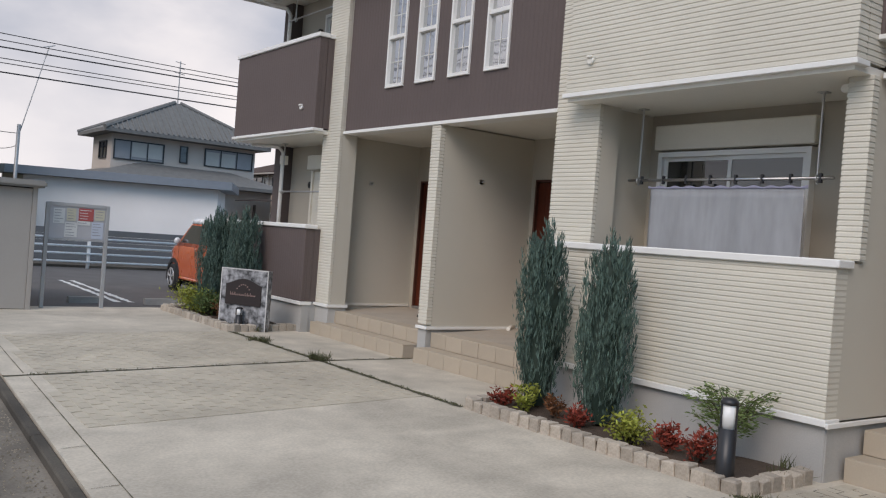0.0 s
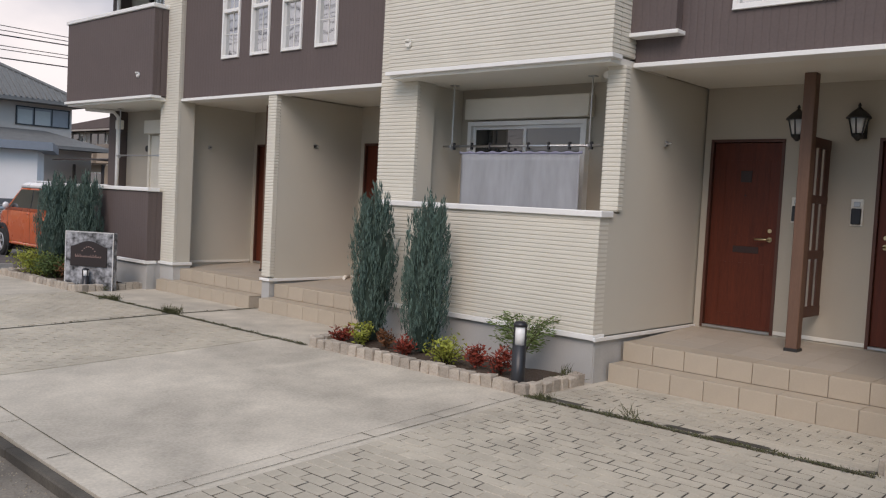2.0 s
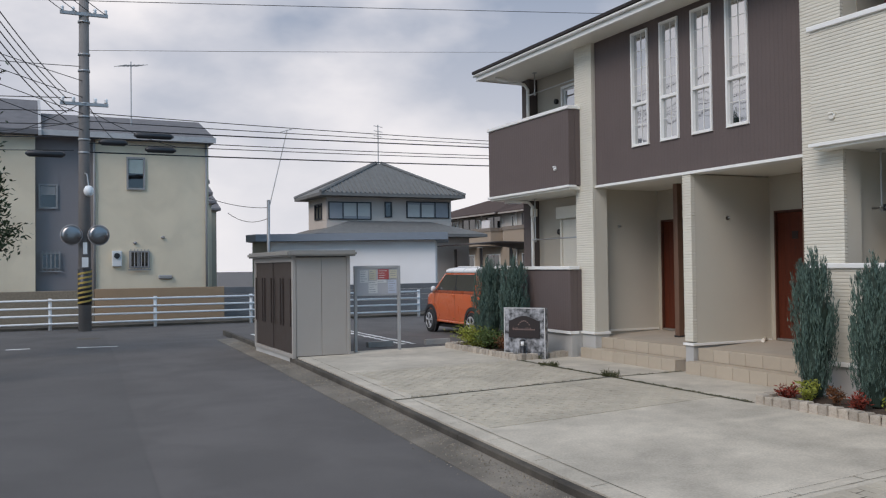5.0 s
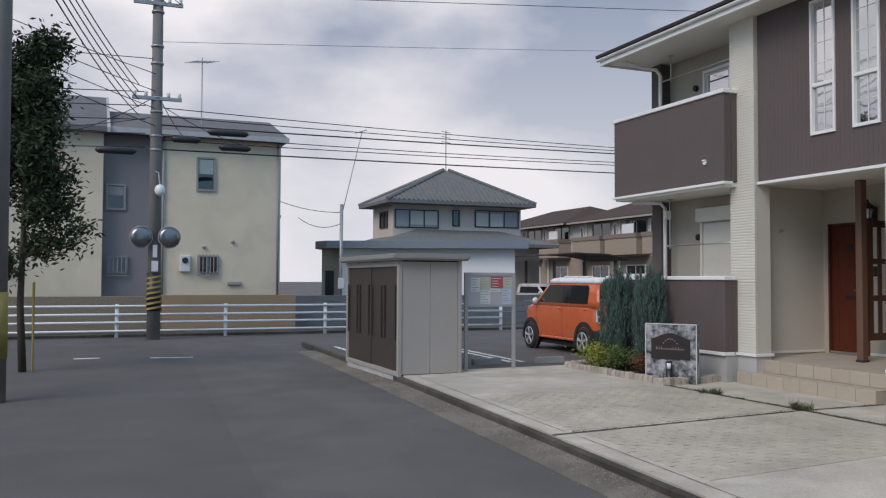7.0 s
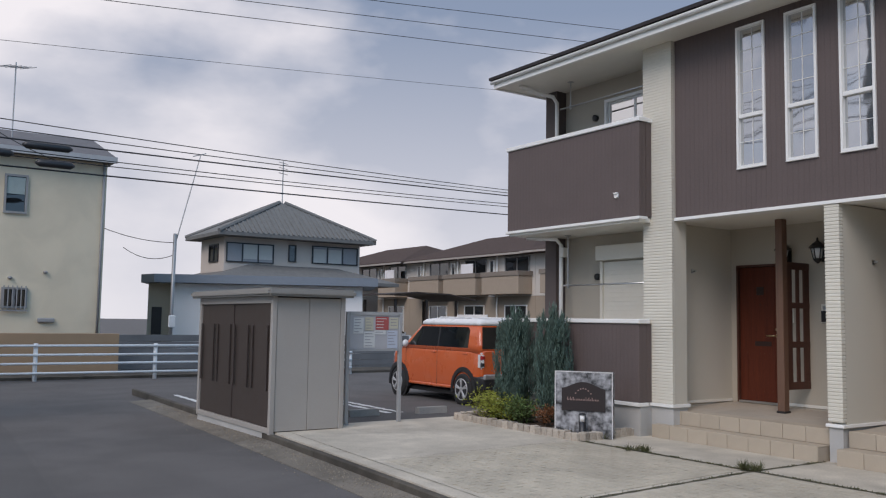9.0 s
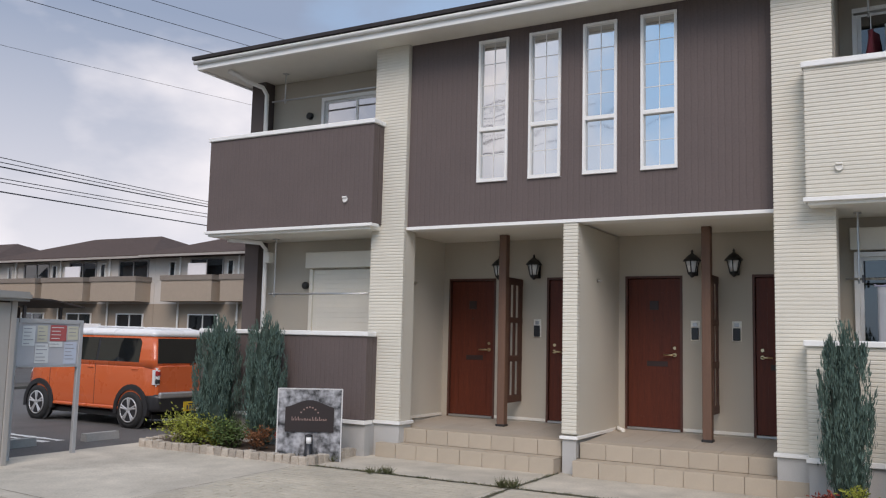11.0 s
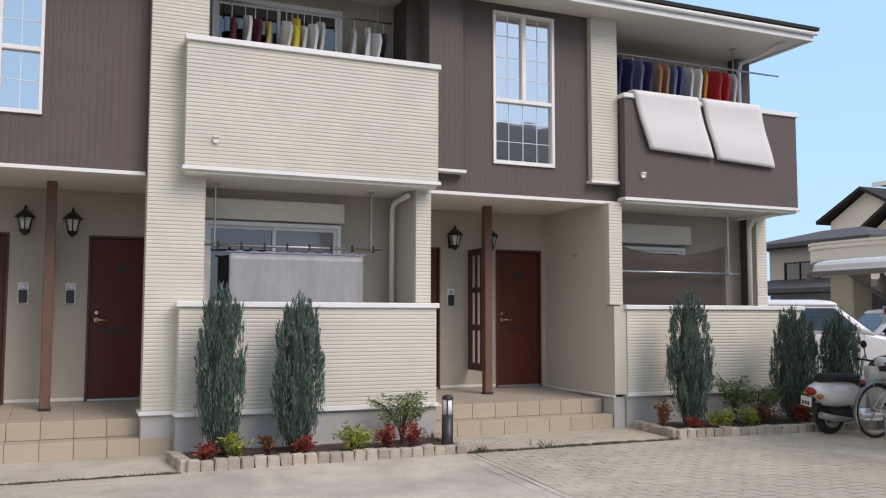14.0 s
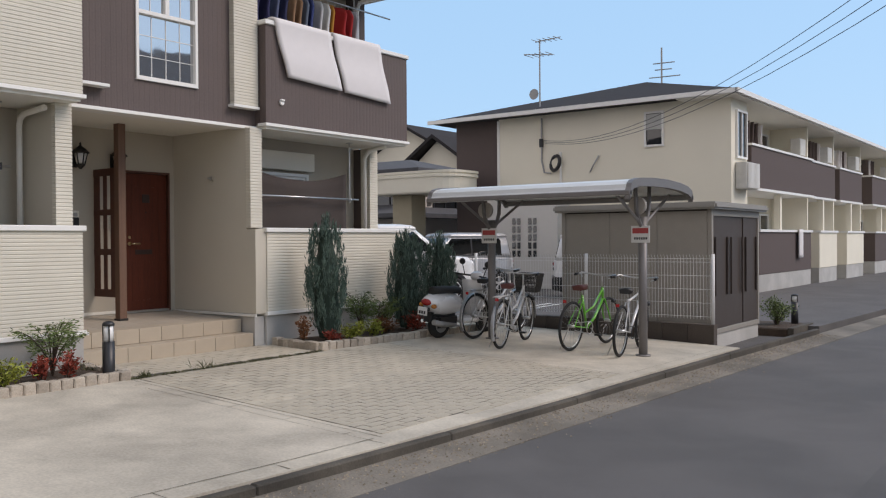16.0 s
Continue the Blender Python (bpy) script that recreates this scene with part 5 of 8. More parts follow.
POSTG = mat("satin_aluminium", (0.42, 0.42, 0.42), 0.5, 0.2, var=0.05, bump=0.03)
nb = thing("notice_board", (4.25, 13.86, 0), "aluminium notice board with pinned papers on two posts", "notice board")
for x in (3.775, 4.69):
    part("post", box(x - 0.03, x + 0.03, 13.84, 13.89, -0.05, 1.67, 0.006), POSTG, nb)
part("panel", box(3.806, 4.659, 13.85, 13.88, 1.10, 1.65, 0.004), mat("board_face", (0.47, 0.465, 0.48), 0.5, var=0.03), nb)
part("frame", prism([(3.806, 1.62), (4.659, 1.62), (4.659, 1.672), (3.806, 1.672)], 13.835, 13.895, "y"), POSTG, nb)
part("frame", prism([(3.806, 1.08), (4.659, 1.08), (4.659, 1.105), (3.806, 1.105)], 13.835, 13.895, "y"), POSTG, nb)
PAPER = mat("paper", (0.66, 0.66, 0.64), 0.8, var=0.03, bump=0.0)
PRED = mat("poster_red", (0.42, 0.09, 0.085), 0.7, var=0.1)
PCREAM = mat("poster_cream", (0.55, 0.52, 0.40), 0.8, var=0.04)
PBLUE = mat("poster_blue", (0.52, 0.56, 0.64), 0.7, var=0.06)
PRINTG = mat("print_grey", (0.28, 0.28, 0.30), 0.8, var=0.1)
INK = mat("print_ink", (0.06, 0.06, 0.065), 0.8, var=0.1)
rp = random.Random(9)
for x, z, w, hh, m in ((3.86, 1.34, 0.17, 0.24, PAPER), (4.04, 1.13, 0.19, 0.24, PAPER), (4.06, 1.39, 0.14, 0.2, PCREAM), (4.24, 1.40, 0.23, 0.2, PRED), (4.22, 1.33, 0.20, 0.065, PAPER), (4.49, 1.42, 0.15, 0.17, PCREAM), (4.45, 1.12, 0.18, 0.27, PBLUE)):
    pp = part("poster", box(x, x + w, 13.842, 13.8445, z, z + hh), m, nb, "pinned paper notice")
    bars = bmesh.new()
    zz = z + hh - 0.035
    while zz > z + 0.015:
        box(x + 0.015, x + w * rp.uniform(0.55, 0.92), 13.8405, 13.8415, zz, zz + 0.009, bm=bars)
        zz -= 0.045
    part("print", bars, PRINTG if m is not PRED else PAPER, pp)

STOPM = mat("stop_concrete", (0.34, 0.325, 0.30), 0.9, var=0.15, bump=0.4)
stop = solid("wheel_stop", prism([(-0.075, 0), (0.075, 0), (0.05, 0.11), (-0.05, 0.11)], -0.29, 0.29, "x"), STOPM, "grey concrete wheel stop on the car park", "wheel stop", group="wheel stops")
stop.matrix_world = pose(4.75, 15.1, -0.045, 0, 0, 4)
for x, y in ((6.05, 15.0), (7.9, 14.75), (9.3, 14.7)):
    copy_thing(stop, pose(x, y, -0.045, 0, 0, random.uniform(-3, 3)))
for pts in (((5.38, 15.3), (5.5, 20.2)), ((5.62, 15.3), (5.74, 20.2)), ((3.1, 17.2), (3.2, 20.2)), ((8.6, 15.3), (8.72, 20.2)), ((8.84, 15.3), (8.96, 20.2))):
    bm = bmesh.new()
    joint(pts[0], pts[1], 0.14, bm, -0.040)
    solid("parking_line", bm, LINE, "worn white painted parking bay line", "road marking", "structure")
for a, b in (((-2.48, 20.12), (-1.97, 20.14)), ((-0.98, 19.83), (-0.10, 19.69))):
    bm = bmesh.new()
    joint(a, b, 0.2, bm, along(20.0, ROADZ) + 0.005)
    solid("road_marking", bm, LINE, "worn white stop line on the road", "road marking", "structure")
solid("manhole_cover", lathe((-0.59, 22.75, along(22.75, ROADZ) - 0.001), [(0.31, 0), (0.31, 0.008)], 24), KERB, "round iron manhole cover in the road", "manhole cover", "structure")


def ball(c, r, bm=None, seg=14, rot=None):
    own = bmesh.new()
    bmesh.ops.create_uvsphere(own, u_segments=seg, v_segments=max(6, seg // 2 + 1), radius=1)
    for f in own.faces:
        f.smooth = True
    m = Matrix.Translation(c) @ (rot or Matrix()) @ Matrix.Diagonal((*r, 1))
    bmesh.ops.transform(own, matrix=m, verts=own.verts)
    return own if bm is None else merge(bm, own)


def loft(rings, bm=None, cap=True, smooth=True):
    own = bm if bm is not None else bmesh.new()
    vs = [[own.verts.new(p) for p in r] for r in rings]
    n = len(vs[0])
    faces = []
    for a, b in zip(vs, vs[1:]):
        for k in range(n):
            f = own.faces.new((a[k], a[(k + 1) % n], b[(k + 1) % n], b[k]))
            f.smooth = smooth
            faces.append(f)
    if cap:
        faces += [own.faces.new(vs[0][::-1]), own.faces.new(vs[-1])]
    bmesh.ops.recalc_face_normals(own, faces=faces)
    return own


def rrect(hw, z0, z1, y, r=0.12, n=5):
    """A rounded upright rectangle across the car at one station."""
    out = []
    for cx, cz, a0 in ((hw - r, z1 - r, 0), (-hw + r, z1 - r, 90), (-hw + r, z0 + r, 180), (hw - r, z0 + r, 270)):
        for k in range(n):
            a = radians(a0 + 90 * k / (n - 1))
            out.append((cx + r * math.cos(a), y, cz + r * math.sin(a)))
    return out


ALLOY = mat("alloy_wheel", (0.5, 0.5, 0.5), 0.35, 0.4, var=0.05, bump=0.0)


def car(name, paint, roofm, label, L, Wd, H, hood, belt, wr=0.30, wheel_y=None, plate=None, grey=None, trim=None, low=0.20):
    """A small car, heading +y, its middle on the ground at the origin. hood: length and height of the bonnet; belt: the sills of its windows."""
    c = new(name)
    BASE[c] = Vector()
    tagged(c, label, "car")
    hw, f, b = Wd / 2, L / 2, -L / 2
    wy = wheel_y or (b + 0.58, f - 0.62)
    trim = trim or DARK
    hl, hz = hood
    body = loft([rrect(hw * 0.90, low + 0.08, belt - 0.03, b, 0.08), rrect(hw * 0.97, low + 0.02, belt - 0.01, b + 0.06, 0.09), rrect(hw, low, belt, b + 0.3, 0.08), rrect(hw, low, belt, 0, 0.08), rrect(hw, low, belt, f - hl - 0.05, 0.08), rrect(hw, low, hz + 0.03, f - hl * 0.6, 0.10), rrect(hw * 0.97, low + 0.02, hz, f - 0.18, 0.12), rrect(hw * 0.88, low + 0.06, hz - 0.10, f - 0.02, 0.14), rrect(hw * 0.74, low + 0.1, hz - 0.18, f, 0.13)])
    bd = part("body", body, paint, c)
    top = H - 0.13
    ya, yb, yc, yd = b + 0.04, b + 0.16, f - hl - 0.75 + 0.22, f - hl + 0.12
    ht = hw * 0.885

    def hwz(z):
        return hw - 0.015 + (ht - hw + 0.015) * (z - belt) / (top - belt)

    def ry(z):
        return ya + (yb - ya) * (z - belt) / (top - belt)

    def fy(z):
        return yd + (yc - yd) * (z - belt) / (top - belt)
    cab = []
    for z in (belt - 0.06, belt + 0.1, (belt + top) / 2, top):
        r, h = 0.10, hwz(z)
        ring = []
        for cx, cy, a0 in ((h - r, fy(z) - r, 0), (-h + r, fy(z) - r, 90), (-h + r, ry(z) + r, 180), (h - r, ry(z) + r, 270)):
            for k in range(5):
                a = radians(a0 + 22.5 * k)
                ring.append((cx + r * math.cos(a), cy + r * math.sin(a), z))
        cab.append(ring)
    part("cabin", loft(cab), paint, c)
    roof = []
    for z, s in ((top - 0.01, 1.012), (top + 0.05, 1.005), (top + 0.10, 0.93), (top + 0.128, 0.75)):
        roof.append([(x * s, (yy - (yb + yc) / 2) * s + (yb + yc) / 2, z) for x, yy, _ in cab[-1]])
    part("roof", loft(roof), roofm, c, "white roof" if roofm is not paint else "")
    zb, zt = belt + 0.03, top - 0.045

    def side_pane(poly, s, nm="side_window", m=CARG, off=0.006):
        bm = bmesh.new()
        a = [bm.verts.new((s * (hwz(z) + off), yy, z)) for yy, z in poly]
        bb = [bm.verts.new((s * (hwz(z) - 0.02), yy, z)) for yy, z in poly]
        fs = [bm.faces.new(a), bm.faces.new(bb)]
        for k in range(len(poly)):
            fs.append(bm.faces.new((a[k], a[(k + 1) % len(poly)], bb[(k + 1) % len(poly)], bb[k])))
        bmesh.ops.recalc_face_normals(bm, faces=fs)
        return part(nm, bm, m, c)
    rear_y, front_y = ry((zb + zt) / 2) + 0.30, fy((zb + zt) / 2)
    ym = (rear_y + front_y) / 2
    for s in (1, -1):
        side_pane([(rear_y + 0.04, zb), (ym - 0.03, zb), (ym - 0.03, zt), (rear_y + 0.10, zt), (rear_y + 0.04, zt - 0.06)], s)
        side_pane([(ym + 0.03, zb), (fy(zb) - 0.20, zb), (fy(zt) - 0.14, zt), (ym + 0.03, zt)], s)
        side_pane([(ym - 0.028, zb), (ym + 0.028, zb), (ym + 0.028, zt), (ym - 0.028, zt)], s, "pillar_trim", DARK, 0.004)
        for yy, nm in ((ym + 0.12, "door_handle"), (rear_y + 0.10, "door_handle")):
            part(nm, box(s * (hw + 0.002) - 0.012, s * (hw + 0.002) + 0.012, yy - 0.08, yy + 0.08, belt - 0.10, belt - 0.07, 0.006), paint, c)
        part("mirror", ball((s * (hw + 0.08), front_y + 0.02, belt + 0.06), (0.07, 0.05, 0.075)), roofm, c)
        for yy in (ym, front_y + 0.12):
            part("door_seam", box(s * (hw + 0.0005) - 0.002, s * (hw + 0.0005) + 0.002, yy - 0.004, yy + 0.004, 0.32, belt - 0.02), DARK, c)
        part("sill_trim", box(s * (hw - 0.02) - 0.03, s * (hw - 0.02) + 0.03, wy[0] + 0.3, wy[1] - 0.3, low - 0.015, low + 0.05, 0.02), trim if roofm is paint else paint, c)
        for yy in wy:
            arch = bmesh.new()
            rows = []
            for k in range(15):
                a = math.pi * (-0.06 + 1.12 * k / 14)
                row = []
                for rr2, xx in ((wr + 0.03, hw - 0.15), (wr + 0.03, hw + 0.024), (wr + 0.115, hw + 0.018), (wr + 0.12, hw - 0.03)):
                    row.append(arch.verts.new((s * xx, yy + rr2 * math.cos(a), wr + rr2 * math.sin(a) * 1.02)))
                rows.append(row)
            for p, q in zip(rows, rows[1:]):
                for k in range(3):
                    arch.faces.new((p[k], p[k + 1], q[k + 1], q[k]))
            bmesh.ops.recalc_face_normals(arch, faces=arch.faces[:])
            bmesh.ops.solidify(arch, geom=arch.faces[:], thickness=0.012)
            part("wheel_arch", arch, trim, c)
            part("wheel_well", lathe((s * (hw - 0.008), yy, wr + 0.01), [(wr + 0.062, -0.006), (wr + 0.062, 0.012)], 24, axis="x"), RUBBER, c)
            w = part("wheel", lathe((s * (hw - 0.05), yy, wr), [(wr - 0.05, -0.09), (wr, -0.07), (wr, 0.07), (wr - 0.05, 0.09)], 28, axis="x"), RUBBER, c)
            rim = lathe((s * (hw + 0.02), yy, wr), [(wr * 0.66, -0.03), (wr * 0.68, 0.022), (wr * 0.62, 0.026)], 24, axis="x")
            part("rim", rim, DARK, w)
            sp = bmesh.new()
            for k in range(5):
                a = 2 * math.pi * k / 5 + 0.3
                for da in (-0.13, 0.13):
                    tube([(s * (hw + 0.045), yy + 0.03 * math.cos(a), wr + 0.03 * math.sin(a)), (s * (hw + 0.05), yy + wr * 0.63 * math.cos(a + da), wr + wr * 0.63 * math.sin(a + da))], 0.017, 6, sp)
            torus((s * (hw + 0.046), yy, wr), (1, 0, 0), wr * 0.65, 0.012, 24, 6, sp)
            lathe((s * (hw + 0.045), yy, wr), [(0.05, -0.01), (0.05, 0.015)], 12, sp, "x")
            part("spokes", sp, ALLOY, w, "bright alloy spokes")
    # front and rear glass
    for fun, d, nm in ((ry, -1, "rear_window"), (fy, 1, "windscreen")):
        bm = bmesh.new()
        z0g, z1g = (belt + 0.02 if d < 0 else belt + 0.05), top - 0.04
        out, inn = [], []
        for x, z in ((-hwz(z0g) + 0.06, z0g), (hwz(z0g) - 0.06, z0g), (hwz(z1g) - 0.07, z1g), (-hwz(z1g) + 0.07, z1g)):
            out.append(bm.verts.new((x, fun(z) + d * 0.008, z)))
            inn.append(bm.verts.new((x, fun(z) - d * 0.03, z)))
        fs = [bm.faces.new(out), bm.faces.new(inn)] + [bm.faces.new((out[k], out[(k + 1) % 4], inn[(k + 1) % 4], inn[k])) for k in range(4)]
        bmesh.ops.recalc_face_normals(bm, faces=fs)
        part(nm, bm, CARG, c)
    part("rear_bumper", loft([rrect(hw * 0.90, low, 0.56, b - 0.06, 0.06), rrect(hw * 0.99, low - 0.01, 0.58, b + 0.03, 0.06), rrect(hw * 1.008, low - 0.01, 0.58, b + 0.30, 0.06)]), trim, c)
    part("bumper_insert", box(-hw * 0.93, hw * 0.93, b - 0.075, b, 0.50, 0.61, 0.025), grey or GALV, c)
    part("front_bumper", loft([rrect(hw * 1.002, 0.2, 0.46, f - 0.3, 0.08), rrect(hw * 0.98, 0.2, 0.46, f - 0.06, 0.08), rrect(hw * 0.82, 0.22, 0.44, f + 0.04, 0.08)]), paint if trim is DARK and roofm is paint else trim, c)
    part("underbody", box(-hw + 0.1, hw - 0.1, b + 0.15, f - 0.15, 0.16, 0.24), RUBBER, c)
    LAMP = mat("lamp_clear", (0.7, 0.7, 0.7), 0.15, var=0.03, bump=0)
    LAMPR = mat("lamp_red", (0.35, 0.02, 0.02), 0.2, var=0.05, bump=0)
    for s in (1, -1):
        tl = part("tail_light", box(s * (hw - 0.06) - 0.055, s * (hw - 0.06) + 0.055, b - 0.012, b + 0.12, belt - 0.36, belt - 0.05, 0.035, seg=2), LAMP, c)
        part("lens", box(s * (hw - 0.06) - 0.045, s * (hw - 0.06) + 0.045, b - 0.02, b + 0.05, belt - 0.19, belt - 0.10, 0.02), LAMPR, tl)
        part("lens", box(s * (hw - 0.06) - 0.04, s * (hw - 0.06) + 0.04, b - 0.019, b + 0.05, belt - 0.32, belt - 0.23, 0.02), DARK, tl)
        part("headlight", ball((s * (hw - 0.22), f - 0.07, hz - 0.17), (0.15, 0.07, 0.10), seg=14), LAMP, c)
    part("grille", box(-hw * 0.5, hw * 0.5, f - 0.02, f + 0.02, hz - 0.27, hz - 0.12, 0.01), DARK, c)
    pm = plate or PAPER
    for yy, zz in ((b - 0.065, 0.36), (f + 0.05, 0.36)):
        pl = part("number_plate", box(-0.165, 0.165, yy - 0.006, yy + 0.006, zz - 0.08, zz + 0.08, 0.003), pm, c)
        d = -1 if yy < 0 else 1
        bars = bmesh.new()
        for k in range(4):
            box(-0.10 + 0.06 * k, -0.065 + 0.06 * k, yy + d * 0.006, yy + d * 0.009, zz - 0.05, zz + 0.02, bm=bars)
        box(-0.06, 0.06, yy + d * 0.006, yy + d * 0.009, zz + 0.035, zz + 0.055, bm=bars)
        part("plate_bars", bars, INK, pl)
    part("wiper", tube([(0.02, ry(belt) - 0.02, belt - 0.01), (0.24, ry(belt + 0.08) - 0.025, belt + 0.10)], 0.012, 5), DARK, c)
    return c


def paintm(name, col, rough=0.28, metal=0.0):
    return mat(name, col, rough, metal, var=0.03, scale=2, fine=400, bump=0.0, coat=0.6)


ORANGE, CARW, CARS = paintm("orange_paint", (0.60, 0.115, 0.03)), paintm("white_paint", (0.72, 0.72, 0.71)), paintm("silver_paint", (0.42, 0.425, 0.44), 0.35, 0.3)
YPLATE = mat("yellow_plate", (0.60, 0.42, 0.03), 0.5, var=0.03, bump=0)
oc = car("compact_car", ORANGE, CARW, "orange kei car with white roof parked beside the building", 3.4, 1.475, 1.66, (0.62, 1.0), 1.06, 0.30, (-1.15, 1.275), YPLATE, low=0.30)
for s in (-0.52, 0.52):
    rr = tube([(s, -1.2, 1.63), (s, -1.1, 1.668), (s, 0.0, 1.675), (s, 0.1, 1.64)], 0.014, 6)
    part("roof_rail", rr, CARW, oc)
oc.matrix_world = pose(8.15, 17.07, -0.045, 0, 0, -1)
wc = car("compact_car", CARW, CARW, "white hatchback parked under the dark carport", 3.5, 1.5, 1.5, (0.75, 0.92), 0.95)
wc.matrix_world = pose(21.05, 42.4, -0.13, 0, 0, 185)

# ---- guard rail, walls and houses across the road ----
RAILW = mat("guard_rail_paint", (0.72, 0.72, 0.71), 0.5, var=0.05, bump=0.05)
gr = thing("guard_rail", (1.4, 27.2, -0.13), "white four-bar pipe guard rail along the far road", "guard rail")
xs = [-10.72 + 3.1 * k for k in range(8)]
for x in xs:
    part("post", tube([(x, 27.2, -0.3), (x, 27.2, 0.80)], 0.055, 10), RAILW, gr)
for z in (0.02, 0.27, 0.50, 0.74):
    part("rail", tube([(-11.2, 27.13, z), (11.0, 27.13, z)], 0.032, 8), RAILW, gr)
canal = prism([(-60, 27.6), (60, 27.6), (60, 29.4), (-60, 29.4)], -0.6, -0.115)
solid("verge", canal, KERB, "dark stained concrete strip behind the guard rail", "verge", "structure")
TANW = mat("tan_wall", (0.34, 0.225, 0.135), 0.9, var=0.08, scale=2, fine=60, bump=0.3)
BLOCK = mat("grey_block", (0.15, 0.15, 0.15), 0.9, var=0.15, scale=2, fine=50, bump=0.4, obj=0.08)
TILEB = mat("brown_tile_wall", (0.24, 0.19, 0.135), 0.85, var=0.25, scale=14, fine=30, bump=0.5)
solid("garden_wall", box(0.0, 4.35, 29.5, 29.7, -0.3, 1.02, 0.01), TANW, "tan rendered garden wall before the yellow house", "wall", "structure")
solid("garden_wall", box(-14, -0.01, 29.5, 29.7, -0.3, 0.98, 0.01), TILEB, "brown tiled garden wall behind the rail", "wall", "structure")
bw = thing("block_wall", (9.0, 30.2, -0.3), "grey concrete block garden wall with coursed joints", "wall")
for r in range(6):
    part("course", box(4.25, 15.0, 30.1, 30.25, -0.3 + r * 0.215, -0.09 + r * 0.215 - 0.006, 0.004), BLOCK, bw)

YEL_W = mat("yellow_render", (0.69, 0.585, 0.43), 0.9, var=0.05, scale=0.8, fine=60, bump=0.2, stain=0.05)
GREYW = mat("grey_render", (0.24, 0.22, 0.22), 0.9, var=0.05, scale=1, fine=60, bump=0.2)
ROOFG = mat("grey_slate_roof", (0.155, 0.148, 0.15), 0.9, var=0.2, scale=3, bump=0.4, spec=0.2)
FRAMEG = mat("grey_frame", (0.30, 0.29, 0.28), 0.6, var=0.05)


def facade_window(parent, x0, x1, y, z0, z1, d=-1, fm=None, bars=0, cols=2, pane=None):
    """A window on a wall facing along y (d=-1: towards -y)."""
    fm = fm or FRAMEG
    t = 0.06
    fr = bmesh.new()
    for a, b, c, e in ((x0, x1, z0, z0 + t), (x0, x1, z1 - t, z1), (x0, x0 + t, z0 + t, z1 - t), (x1 - t, x1, z0 + t, z1 - t)):
        box(a, b, min(y, y + d * 0.07), max(y, y + d * 0.07), c, e, bm=fr)
    for k in range(1, cols):
        xm = x0 + (x1 - x0) * k / cols
        box(xm - 0.025, xm + 0.025, min(y, y + d * 0.06), max(y, y + d * 0.06), z0 + t, z1 - t, bm=fr)
    w = part("window", fr, fm, parent)
    part("pane", box(x0 + t, x1 - t, min(y, y + d * 0.02), max(y, y + d * 0.02), z0 + t, z1 - t), pane or PANED, w)
    if bars:
        for k in range(bars):
            xm = x0 + (x1 - x0) * (k + 0.5) / bars
            part("window_bar", box(xm - 0.015, xm + 0.015, min(y + d * 0.10, y + d * 0.13), max(y + d * 0.10, y + d * 0.13), z0 - 0.05, z1 + 0.05), fm, w)
        part("bar_rail", box(x0 - 0.03, x1 + 0.03, min(y + d * 0.09, y + d * 0.12), max(y + d * 0.09, y + d * 0.12), z0 - 0.09, z0 - 0.051), fm, w)
    return w


def side_window(parent, x, y0, y1, z0, z1, d=-1, fm=None, cols=2, pane=None):
    fm = fm or FRAMEG
    t = 0.06
    fr = bmesh.new()
    for a, b, c, e in ((y0, y1, z0, z0 + t), (y0, y1, z1 - t, z1), (y0, y0 + t, z0 + t, z1 - t), (y1 - t, y1, z0 + t, z1 - t)):
        box(min(x, x + d * 0.07), max(x, x + d * 0.07), a, b, c, e, bm=fr)
    for k in range(1, cols):
        ym = y0 + (y1 - y0) * k / cols
        box(min(x, x + d * 0.06), max(x, x + d * 0.06), ym - 0.025, ym + 0.025, z0 + t, z1 - t, bm=fr)
    w = part("window", fr, fm, parent)
    part("pane", box(min(x, x + d * 0.02), max(x, x + d * 0.02), y0 + t, y1 - t, z0 + t, z1 - t), pane or PANED, w)
    return w


yh = thing("terraced_house", (0, 32, -0.13), "pale yellow and grey rendered two-storey terraced house", "house")
part("wall", box(0.08, 4.0, 30.5, 37, -0.3, 6.30), YEL_W, yh)
part("wall", box(-1.80, 0.07, 30.7, 37, -0.3, 6.30), GREYW, yh, "grey rendered bay")
part("wall", box(-12.0, -1.81, 30.3, 37, -0.3, 6.25), YEL_W, yh)
part("roof", prism([(30.15, 6.31), (30.15, 6.46), (33.6, 7.58), (37.2, 6.46), (37.2, 6.31)], -1.85, 4.18, "x"), ROOFG, yh)
PALET = mat("pale_grey_trim", (0.42, 0.41, 0.40), 0.6)
part("roof", prism([(29.9, 6.26), (29.9, 6.42), (33.4, 8.02), (36.9, 6.42), (36.9, 6.26)], -12.4, -1.72, "x"), ROOFG, yh)
part("verge", prism([(29.86, 6.22), (29.86, 6.40), (33.4, 8.04), (36.94, 6.40), (36.94, 6.22), (33.4, 7.84)], -1.715, -1.62, "x"), PALET, yh, "pale verge board")
part("fascia", box(-1.8, 4.2, 30.07, 30.14, 6.27, 6.46), PALET, yh)
facade_window(yh, 1.13, 1.76, 30.5, 4.52, 5.68, cols=1)
part("blind", box(1.20, 1.69, 30.462, 30.478, 5.10, 5.60), mat("window_curtain_green", (0.34, 0.40, 0.38), 0.9, var=0.1), yh, "half-drawn pale blind")
facade_window(yh, -1.71, -1.10, 30.7, 3.8, 4.66, cols=1)
